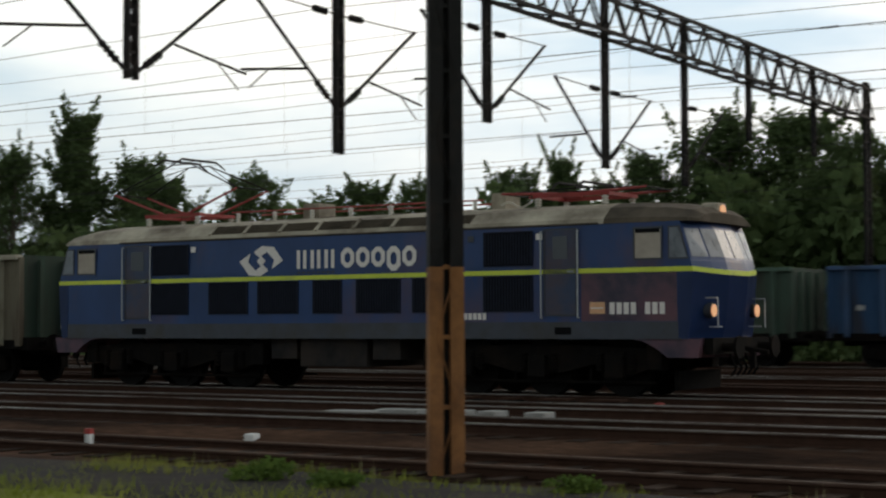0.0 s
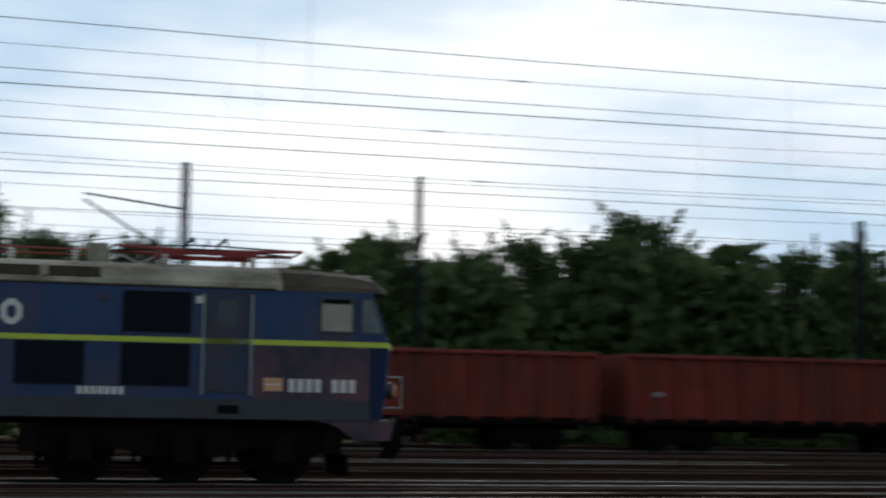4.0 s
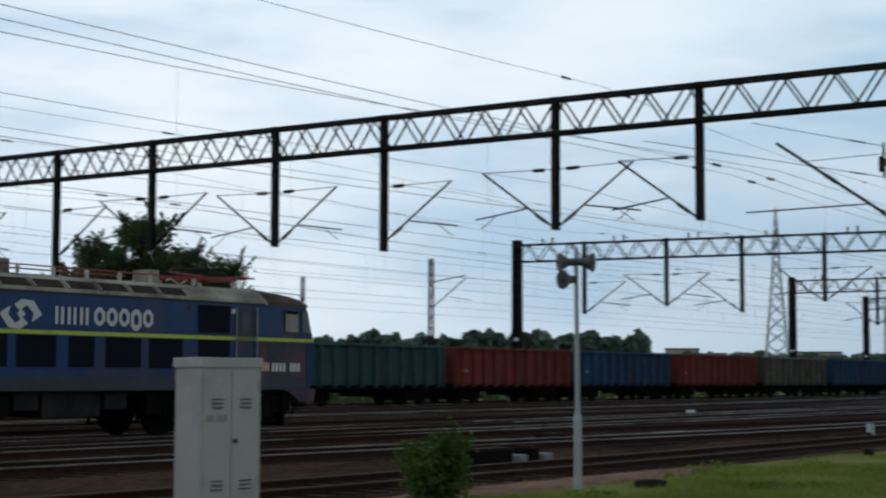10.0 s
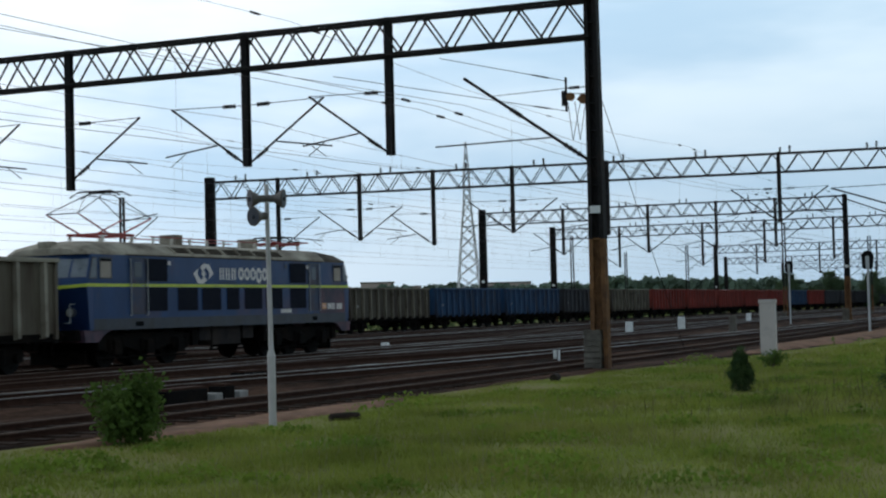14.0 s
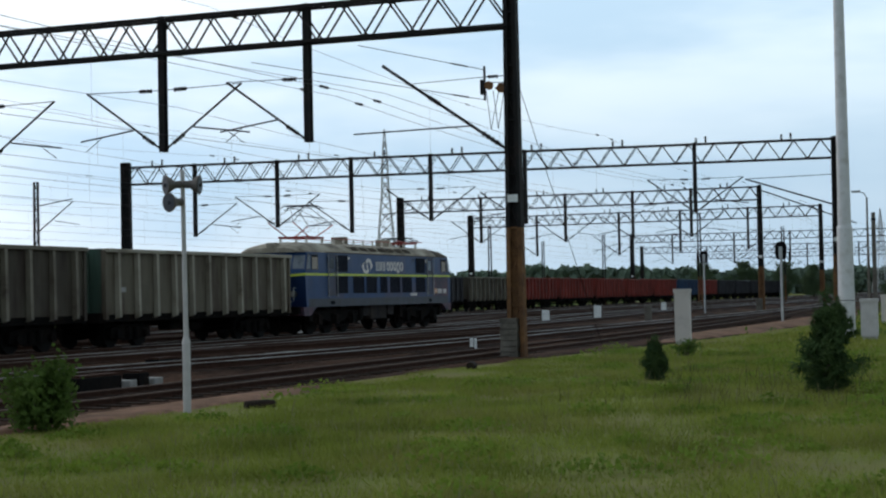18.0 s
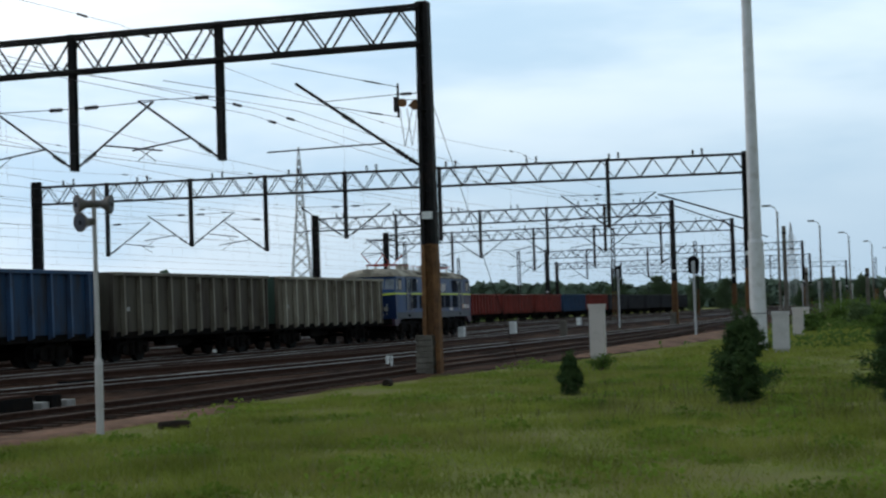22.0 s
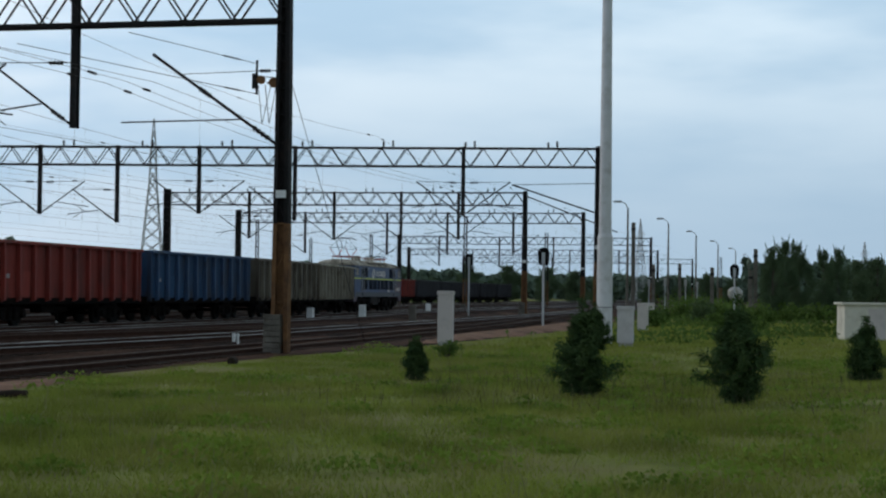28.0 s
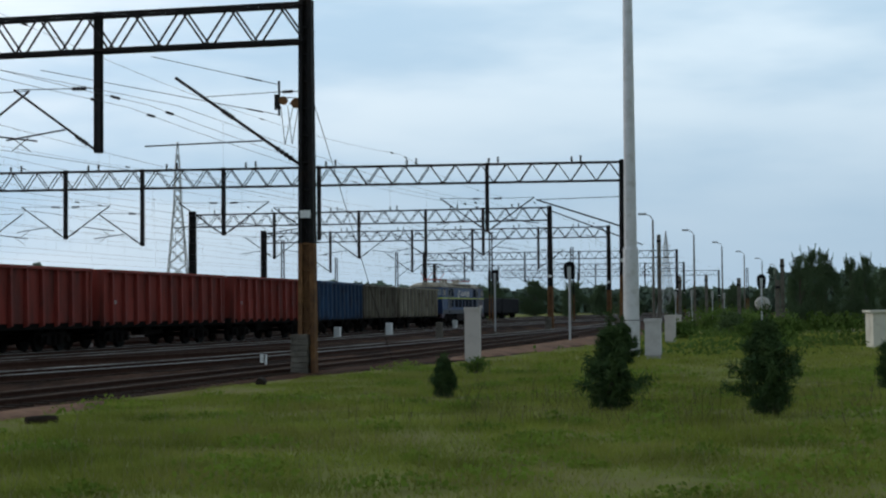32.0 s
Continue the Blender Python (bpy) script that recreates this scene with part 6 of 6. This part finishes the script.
# a belt of trees beyond the far track: bearing, height angle of the top, how wide
BELT = [(-46.6, 5.9, 1, 0), (-44.6, 6.95, 1, 1), (-42.8, 5.5, 1, 0), (-41.6, 5.1, 1, 0), (-38.8, 5.0, 1, 0), (-36.3, 4.3, 1, 0), (-34.5, 4.9, 1.3, 0), (-32.9, 4.8, 1, 0), (-29.2, 5.1, 1, 0), (-27.8, 5.75, 1, 1),
        (-25.2, 5.6, 1, 0), (-22.1, 7.1, 1.1, 0), (-20.2, 6.9, 1.2, 0), (-18.2, 6.1, 1, 0), (-16.6, 5.0, 1, 0), (-15.1, 5.65, 1.1, 0), (-13.2, 4.6, 1, 0), (-11.2, 5.2, 0.7, 0), (-9.0, 4.9, 1, 0), (-7.0, 4.6, 1, 0), (-5.2, 6.4, 1, 0),
        (-3.4, 6.65, 1.2, 0), (-0.6, 6.7, 1.3, 0), (1.6, 5.4, 1, 0), (3.6, 4.6, 1, 0), (5.2, 5.2, 1, 0), (7.4, 4.2, 1, 0), (9.5, 4.6, 1, 0), (11.4, 5.0, 1, 0), (13.1, 5.8, 1, 0), (14.8, 5.0, 1, 0), (16.2, 5.4, 1, 0), (18.2, 5.85, 1, 0),
        (20.0, 5.5, 1, 0), (21.7, 6.35, 1.4, 0), (23.5, 5.3, 1.1, 0), (25.6, 4.6, 1, 0), (27.5, 5.15, 1.1, 0), (29.4, 5.45, 1.2, 0), (31.0, 4.1, 0.8, 0), (32.6, 3.75, 0.9, 0), (34.5, 4.3, 1.1, 0), (36.5, 4.75, 1, 0), (38.0, 3.6, 1, 0),
        (39.3, 3.7, 0.9, 1), (40.9, 2.4, 0.8, 0), (42.5, 2.3, 0.8, 0), (44.0, 4.6, 1.1, 0), (45.6, 5.5, 1.1, 0), (47.0, 4.5, 1.2, 0), (48.6, 4.1, 1.0, 0), (49.6, 2.6, 0.8, 0)]
for i, (b, e, w, slim) in enumerate(BELT):
    row = 67.0 + (i * 37 % 5) * 1.4 + (9 if b > 43 else 0)
    d = row / math.cos(radians(b))
    x, y = polar(b, d)
    tree(x, y, (1.76 + d * math.tan(radians(e))) * 1.04, "slim" if slim else "broad", w * 1.12)
for b, e, d, w in ((88.95, 1.75, 118, 0.6), (89.35, 2.05, 122, 0.62), (89.8, 1.95, 125, 0.6), (90.65, 1.75, 120, 0.55), (91.05, 1.7, 126, 0.55), (91.7, 1.3, 320, 1.1), (92.4, 1.4, 340, 1.2), (93.2, 1.45, 330, 1.2), (94.0, 1.5, 330, 1.2), (78.5, 1.05, 330, 1.3), (79.9, 1.06, 330, 1.4), (81.3, 1.0, 320, 1.4), (82.2, 0.85, 300, 1.3), (83.1, 0.8, 280, 1.2), (84.9, 0.7, 300, 1.3), (85.9, 0.65, 300, 1.3), (86.7, 0.85, 310, 1.2), (87.6, 0.6, 320, 1.3)):
    x, y = polar(b, d)
    tree(x, y, 1.76 + d * math.tan(radians(e)), "broad", w, "dark green tree standing beyond the meadow" if d < 200 else "small far tree along the yard")


def thicket(name, n, line, label, size, mat_, clumpy=False):
    """A belt of undergrowth: leaves heaped along a line of (x, y, height)."""
    pts = []
    for (x0, y0, h0), (x1, y1, h1) in zip(line, line[1:]):
        k = rng.uniform(size=(n, 1))
        x, y, h = x0 + (x1 - x0) * k, y0 + (y1 - y0) * k, h0 + (h1 - h0) * k
        bump = 0.85 + 0.2 * np.sin(x * 0.8) * np.sin(x * 0.31 + 1) + 0.15 * np.sin(x * 2.3)
        if clumpy:
            bump *= 0.45 + 0.85 * np.abs(np.sin(x * 0.37 + 1.1 * np.sin(y * 0.9)))
        z = LOW + h * bump * rng.uniform(0, 1, size=(n, 1)) ** 0.7
        pts.append(np.concatenate([x, y + rng.normal(size=(n, 1)) * (2.2 if clumpy else 1.2), z], 1))
    ob = new(name, leaf_mesh(name, np.concatenate(pts), size, mat_))
    return tagged(ob, label, "bushes", kind="stuff")


thicket("undergrowth", 16000, [(-110, 66, 7.5), (-80, 66, 7.0), (-50, 65.5, 6.5), (-25, 65.5, 7.3), (0, 65, 6.6), (25, 65, 8.0), (36, 65, 8.0), (45, 65.5, 5.6), (55, 67, 4.0)], "dense dark undergrowth behind the far track", 0.3, LEAF)
thicket("hedge", 2600, [(60, 76, 3.5), (75, 76, 4.5), (92, 78, 2.6), (104, 82, 1.0)], "dense dark bushes behind the far track", 0.3, LEAF)
thicket("shrubs", 450, [(88, 6.5, 0.4), (100, 6.5, 0.55), (112, 5.5, 0.5), (128, 8, 0.8), (150, 9, 0.9)], "wild green shrubs along the meadow", 0.11, LEAFPALE, True)
thicket("shrubs_far", 900, [(118, -4.5, 1.6), (116, 0.5, 1.0), (126, 3.5, 0.8), (150, 5, 1.2), (180, 12, 1.6), (230, 15, 2.2)], "wild green shrubs beyond the meadow", 0.16, LEAFPALE, True)
thicket("shrubs_low", 700, [(60, 6, 0.3), (75, 1.5, 0.55), (76, -3, 0.9), (80, -8, 1.5)], "low green shrubs beside the hut", 0.1, LEAFPALE, True)


# Added bushes: they hide bright ground where darkness belongs under the far wagons.
thicket("verge_bushes", 2600, [(-110, 62.5, 1.3), (-60, 62.5, 1.6), (-20, 62.5, 1.2), (20, 62.5, 1.7), (60, 62.8, 1.4), (100, 63, 1.6), (150, 63, 1.8), (230, 64, 2.2), (330, 66, 2.6)], "low bushes added to darken the strip under the far wagons", 0.2, LEAF)


def herbs():
    """Darker broad-leaved clumps scattered through the grass."""
    pts = []
    for i in range(170):
        x, y = 9 + 40 * rng.uniform() ** 1.2, rng.uniform(-3, 12.5)
        w, h = rng.uniform(0.2, 0.7), rng.uniform(0.08, 0.22)
        if i % 6 == 0:
            w, h = w + 0.4, h + 0.14
        k = int(60 + 160 * w)
        p = rng.normal(size=(k, 3)) * np.array((w, w, 0)) * 0.5
        p[:, 2] = rng.uniform(0, h, size=k) * np.exp(-(p[:, 0] ** 2 + p[:, 1] ** 2) / (w * w))
        pts.append(p + np.array((x, y, LOW + 0.02)))
    tagged(new("meadow_herbs", leaf_mesh("meadow_herbs", np.concatenate(pts), 0.035, HERB)), "broad-leaved green herbs in the meadow", "herbs", kind="stuff")


herbs()


def woods(spans):
    pts = []
    for b0, b1, d, e0, e1, n in spans:
        n *= 2
        b = np.radians(rng.uniform(b0, b1, size=n))
        k = (np.degrees(b) - b0) / (b1 - b0)
        top = d * np.tan(np.radians(e0 + (e1 - e0) * k)) + 1.4
        top *= 0.90 + 0.05 * np.sin(b * 190) + 0.04 * np.sin(b * 430 + 1) + 0.03 * np.sin(b * 900)
        z = top * rng.uniform(0, 1, size=n) ** 0.6
        r = d * rng.uniform(0.97, 1.03, size=n)
        pts.append(np.stack([r * np.sin(b), r * np.cos(b), z - 0.5], 1))
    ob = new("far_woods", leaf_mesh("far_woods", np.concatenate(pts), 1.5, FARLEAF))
    tagged(ob, "hazy dark woods along the skyline", "woods", kind="stuff")


woods([(50, 54.5, 560, 1.3, 1.75, 2600), (54.5, 57, 600, 1.5, 1.65, 1800), (57, 63.2, 560, 1.75, 1.6, 5000), (63.2, 68, 760, 0.95, 1.0, 3000), (68, 72, 760, 0.9, 0.95, 2500), (72, 78, 620, 1.1, 0.85, 4500), (78, 88, 640, 0.8, 0.7, 5000), (88, 100, 500, 1.4, 1.2, 5000), (-60, 50, 420, 1.5, 1.5, 9000)])


def needle_pine(x, y, h, seed, label):
    """A young pine: whorls of up-curving twigs clothed in needles, with pale shoots at the tips."""
    r = random.Random(seed)
    t = thing("young_pine", Matrix.Translation((x, y, LOW)), label, "pine", "young pines in the meadow")
    bm = bmesh.new()
    rod(bm, (0, 0, -0.05), (0, 0, h * 0.95), 0.035 * h, 0.01, 7)
    tips, pts = [], []
    whorls = 7
    for i in range(whorls):
        k = i / whorls
        z = h * (0.08 + 0.80 * k)
        reach = h * (0.19 + 0.4 * k if k < 0.2 else 0.27 * ((1 - k) / 0.8) ** 1.2) * (0.8 + 0.4 * r.random()) + 0.03
        for j in range(7):
            a = j * 0.898 + i * 0.8 + r.uniform(-0.4, 0.4)
            L = reach * r.uniform(0.55, 1.3)
            tip = Vector((math.cos(a) * L, math.sin(a) * L, z + L * (0.22 + 0.55 * k + r.uniform(-0.12, 0.12))))
            rod(bm, (0, 0, z), tip, 0.012, 0.005, 4)
            tips.append(tip)
            for q in range(190):
                s = r.uniform(0.25, 1.08)
                p = Vector((0, 0, z)).lerp(tip, s)
                pts.append((p.x + r.gauss(0, 0.03 * h), p.y + r.gauss(0, 0.03 * h), p.z + r.gauss(0, 0.034 * h)))
    tips.append(Vector((0, 0, h)))
    for q in range(160):
        pts.append((r.gauss(0, 0.04), r.gauss(0, 0.04), h * r.uniform(0.6, 1.04)))
    part("trunk", bm, BARK, t)
    ob = new("crown", leaf_mesh("crown", pts, 0.085, NEEDLE, 0.12))
    ob.parent = t
    sh = [(p.x + r.gauss(0, 0.02), p.y + r.gauss(0, 0.02), p.z + r.uniform(0, 0.12)) for p in tips]
    ob = new("shoots", leaf_mesh("shoots", sh, 0.07, SHOOT, 0.12))
    ob.parent = t
    tagged(ob, kind="stuff")


needle_pine(32.4, 7.65, 0.86, 1, "small round young pine in the meadow")
needle_pine(28.3, 3.75, 1.65, 2, "bushy young pine with pale shoots")
needle_pine(27.2, 1.1, 1.75, 3, "bushy young pine with pale shoots")
needle_pine(35.5, -1.2, 1.35, 4, "young pine before the hut")
needle_pine(50.5, 6.3, 1.5, 5, "young pine before the white mast")
needle_pine(58.0, 2.2, 0.9, 6, "small young pine in the long grass")


def bush(x, y, w, h, n, size, mat_, label):
    t = thing("bush", Matrix.Translation((x, y, LOW)), label, "bush", "bushes in the meadow")
    r = random.Random(int(x * 10))
    bm = bmesh.new()
    blobs = []
    for i in range(9):
        a = i * 2.4
        p = (math.cos(a) * w * 0.3 * r.random(), math.sin(a) * w * 0.3 * r.random(), h * r.uniform(0.2, 0.75))
        rod(bm, (0, 0, 0), p, 0.014, 0.006, 5)
        blobs.append((*p, w * 0.22, h * 0.24))
    part("stems", bm, BARK, t)
    ob = new("leaves", leaf_mesh("leaves", crown_points(n, blobs), size, mat_))
    ob.parent = t


bush(19.8, 13.35, 1.3, 1.1, 3000, 0.042, LEAFPALE, "small yellow-green bush at the edge of the ballast")
for bx, by, bw, bh in ((92, 8.3, 2.2, 1.3), (99, 6.0, 2.6, 1.7), (104, 8.8, 1.8, 1.2), (112, 5.4, 2.4, 1.6), (90, 4.4, 2.0, 1.0), (120, 8.6, 2.6, 1.9), (82, 2.6, 1.8, 0.9), (98, 2.4, 2.4, 1.4)):
    bush(bx, by, bw, bh, 900, 0.09, LEAF if bx % 2 else LEAFPALE, "wild green shrub standing in the meadow")
for bx, by, bw, bh in ((-11.6, 14.7, 1.0, 0.3), (-10.4, 14.4, 0.8, 0.24), (-7.9, 15.2, 0.8, 0.22)):
    bush(bx, by, bw, bh, 700, 0.03, LEAFPALE, "low green weeds at the edge of the ballast")
bush(44.0, 9.5, 1.0, 0.55, 500, 0.04, LEAFPALE, "low straggling green bush in the meadow")


def log(x, y, length, r, turn):
    """A short weathered log lying in the grass."""
    bm = bmesh.new()
    pts = [(-length / 2, r * 0.9), (-length / 4, r), (length / 5, r * 1.06), (length / 2, r * 0.85)]
    for (xa, ra), (xb, rb) in zip(pts, pts[1:]):
        rod(bm, (xa, 0, r * 0.7), (xb, 0, r * 0.7), ra, rb, 10)
    bmesh.ops.remove_doubles(bm, verts=bm.verts, dist=0.012)
    ob = part("log", bm, STUMP)
    ob.matrix_basis = Matrix.Translation((x, y, LOW)) @ Matrix.Rotation(turn, 4, "Z")
    tagged(ob, "short dark weathered log lying in the grass", "log", "logs in the grass")


log(24.3, 12.3, 0.52, 0.085, -0.7)
log(12.8, 12.75, 0.5, 0.09, -0.5)
log(37.7, 13.4, 0.6, 0.11, 0.2)


# bare patches in the grass: from x, to x, middle y, half width
BARE = [(-60, 9.0, 14.3, 1.9, SOIL), (18.5, 30.0, 13.9, 0.75, SAND), (9, 15, 14.4, 0.9, SAND)]
for x0, x1, yc, w, mat_ in BARE:
    bm = bmesh.new()
    rows = []
    for i in range(41):
        x = x0 + (x1 - x0) * i / 40
        k = w * max(0.0, 1 - abs(i / 20 - 1) ** 2.5) ** 0.5 * (0.85 + 0.35 * noise.noise((x * 0.8, 3, 0)))
        rows.append([bm.verts.new((x, yc + j * k, LOW + (0.05 if abs(j) < 0.9 else -0.02) + 0.03 * noise.noise((x, j * 3, 2)))) for j in (-1, -0.7, 0, 0.7, 1)])
    for p, q in zip(rows, rows[1:]):
        for j in range(4):
            bm.faces.new((p[j], q[j], q[j + 1], p[j + 1]))
    bmesh.ops.recalc_face_normals(bm, faces=bm.faces)
    tagged(part("bare_soil", bm, mat_, smooth=True), "patch of bare trodden soil in the grass", "soil", kind="structure")


def blades(name, n, area, h0, h1, mat_, label, lean=0.35, width=0.012, on_bare=0.06):
    """Grass: one thin bent triangle a blade, denser in tufts."""
    x0, y0, x1, y1 = area
    pts = np.stack([rng.uniform(x0, x1, n * 3), rng.uniform(y0, y1, n * 3)], 1)
    d = 0.5 + 0.5 * np.sin(pts[:, 0] * 1.1 + 2 * np.sin(pts[:, 1] * 0.7)) * np.cos(pts[:, 1] * 1.3 + np.sin(pts[:, 0] * 0.5))
    keep = rng.uniform(size=len(pts)) < 0.18 + 0.5 * d
    lim = np.interp(pts[:, 0], (-5, 17, 29, 43, 56, 76, 110), (15.7, 14.75, 14.45, 13.8, 12.4, 11.6, 12.4)) - 0.1 + 0.3 * np.sin(pts[:, 0] * 0.9)
    keep &= pts[:, 1] < lim
    for x0, x1, yc, w, _ in BARE:
        k = 1 - np.abs((pts[:, 0] - (x0 + x1) / 2) / ((x1 - x0) / 2)) ** 2.5
        keep &= (np.abs(pts[:, 1] - yc) > w * np.maximum(k, 0) ** 0.5 * (0.8 + 0.25 * np.sin(pts[:, 0] * 2.7))) | (rng.uniform(size=len(pts)) < on_bare * d)
    pts = pts[keep][:n]
    m = len(pts)
    a = rng.uniform(0, 6.283, m)
    hh = rng.uniform(h0, h1, m) * (0.5 + 0.6 * d[keep][:n]) * np.clip((lim[keep][:n] - pts[:, 1]) / 2.5, 0.35, 1)
    l = hh * lean * rng.uniform(0, 1.5, m)
    w = width * rng.uniform(0.6, 1.4, m)
    b = rng.uniform(0, 6.283, m)
    z = np.full(m, LOW - 0.04)
    base = np.stack([pts[:, 0], pts[:, 1], z], 1)
    off = np.stack([np.cos(b) * w, np.sin(b) * w, np.zeros(m)], 1)
    tip = base + np.stack([np.cos(a) * l, np.sin(a) * l, hh + 0.05], 1)
    v = np.stack([base - off, base + off, tip], 1).reshape(-1, 3)
    me = bpy.data.meshes.new(name)
    me.from_pydata(v.tolist(), [], np.arange(m * 3).reshape(-1, 3).tolist())
    me.materials.append(mat_)
    return tagged(new(name, me), label, "grass", kind="stuff")


blades("grass", 190000, (8, -3, 44, 16.6), 0.05, 0.14, BLADE, "rough green meadow grass", 1.5, 0.013)
blades("grass_far", 90000, (44, -16, 110, 14.6), 0.08, 0.2, BLADE, "rough green meadow grass further off", 1.5, 0.024)
blades("grass_left", 30000, (-34, 11.5, 8, 16.9), 0.06, 0.24, BLADE, "rough grass along the ballast edge", 1.0, 0.014, 0.45)
blades("seed_heads", 5000, (8, -3, 46, 11.5), 0.22, 0.45, STRAW, "pale seed heads over the grass", 0.5, 0.0045)
blades("dry_stalks", 1300, (24.5, -1.5, 36, 8.0), 0.15, 0.48, STALK, "dead brown stalks among the grass", 0.6, 0.005)
blades("tall_grass", 3200, (-14.5, 14.6, -7.2, 16.9), 0.25, 0.6, BLADE, "tall tufts of grass at the ballast edge", 0.5, 0.012, 0.6)
blades("weeds", 500, (-20, 15.6, 4, 16.4), 0.4, 0.9, STRAW, "tall pale weeds at the ballast edge", 0.2, 0.01, 1.0)


def sandy_bank():
    bm = bmesh.new()
    rows = []
    for x in range(54, 118, 2):
        a, b = edge(x) + 0.2 + 0.5 * noise.noise((x * 0.3, 2, 0)), 14.2 + 0.4 * noise.noise((x * 0.25, 7, 0)) + max(0, x - 95) * 0.03
        fade = min(1, (x - 53) / 12, (118 - x) / 10)
        b = a + (b - a) * max(0.15, fade)
        rows.append([bm.verts.new((x, a + (b - a) * k, -0.30 + h * fade + 0.03 * noise.noise((x * 0.7, k * 5, 1)))) for k, h in ((-0.25, -0.12), (0, 0.02), (0.3, 0.12), (0.6, 0.1), (0.9, 0.03), (1.1, -0.12))])
    for p, q in zip(rows, rows[1:]):
        for i in range(5):
            bm.faces.new((p[i], q[i], q[i + 1], p[i + 1]))
    bmesh.ops.recalc_face_normals(bm, faces=bm.faces)
    tagged(part("sandy_bank", bm, SAND, smooth=True), "bare sandy brown bank beside the ballast", "bank", kind="structure")


sandy_bank()


# ---- sleepers: the near tracks piece by piece, the rest joined ----
def sleepers():
    first = None
    for ty in TRACKS:
        tr = TRACK_THINGS[ty]
        xs = steps(-60, 130, 0.62)
        if ty in (20.9, 25.1):
            for x in [x for x in xs if -26 < x < 60][:150]:
                m = on_track(x, ty, -0.235) @ Matrix.Rotation(0.01 * math.sin(x * 9), 4, "Z")
                if first is None:
                    ob = part("sleeper", boxes((-0.125, -1.28, -0.1, 0.125, 1.28, 0.075), bevel=0.012), SLEEPER, tr)
                    ob.matrix_basis = m
                    first = ob.data
                else:
                    share("sleeper", first, m, tr)
        v, f = [], []
        for x in xs:
            if ty in (20.9, 25.1) and -26 < x < 60:
                continue
            m = on_track(x, ty, -0.235)
            k = len(v)
            for dx in (-0.125, 0.125):
                for dy in (-1.28, 1.28):
                    for dz in (-0.1, 0.075):
                        v.append(tuple(m @ Vector((dx, dy, dz))))
            f += [(k + 1, k + 3, k + 7, k + 5), (k, k + 1, k + 5, k + 4), (k + 2, k + 6, k + 7, k + 3), (k, k + 2, k + 3, k + 1), (k + 4, k + 5, k + 7, k + 6)]
        me = bpy.data.meshes.new("sleeper_row")
        me.from_pydata(v, [], f)
        me.materials.append(SLEEPER)
        ob = new("sleeper_row", me)
        ob.parent = tr
        tagged(ob, kind="stuff")
    for x in steps(-26, 100, 0.62):
        share("sleeper", first, side_road(x) @ Matrix.Translation((0, 0, -0.18)) @ Matrix.Rotation(0.02 * math.sin(x * 7), 4, "Z"), SIDE_ROAD)


sleepers()


def along(t):
    """Where the locomotive's nose is at t."""
    for (t0, a), (t1, b) in zip(LOCO_FRONT, LOCO_FRONT[1:]):
        if t <= t1:
            return a + (b - a) * (t - t0) / (t1 - t0)
    return LOCO_FRONT[-1][1]


def motions():
    walk(LOCO, [(t, on_track(f - 8.36, LOCO_Y)) for t, f in LOCO_FRONT])
    for i, w in enumerate(NEAR):
        walk(w, [(t, on_track(near_centre(i, f), LOCO_Y)) for t, f in LOCO_FRONT])
    for i, w in enumerate(FAR):
        walk(w, [(t, on_track(far_centre(i, t), 50.6)) for t in range(0, 33, 4)])
    ts = [i * 32 / 200 for i in range(201)]
    TURNS = [i * 32 / 256 for i in range(257)]
    for train, y in ((NEAR, LOCO_Y), (FAR, 50.6)):
        for w in train:
            for o in w.children_recursive:
                if o.name.startswith("wheelset"):
                    x, r = o.matrix_basis.translation.x, 0.44
                    go = 1 if train is NEAR else -1
                    walk(o, [(t, Matrix.Translation((x, 0, r)) @ Matrix.Rotation(((along(t) + 12) if go > 0 else FAR_V * t) / r, 4, "Y")) for t in TURNS])
    for w, x, r in WHEELS:
        walk(w, [(t, Matrix.Translation((x, 0, r)) @ Matrix.Rotation((along(t) + 12) / r, 4, "Y")) for t in ts])


motions()
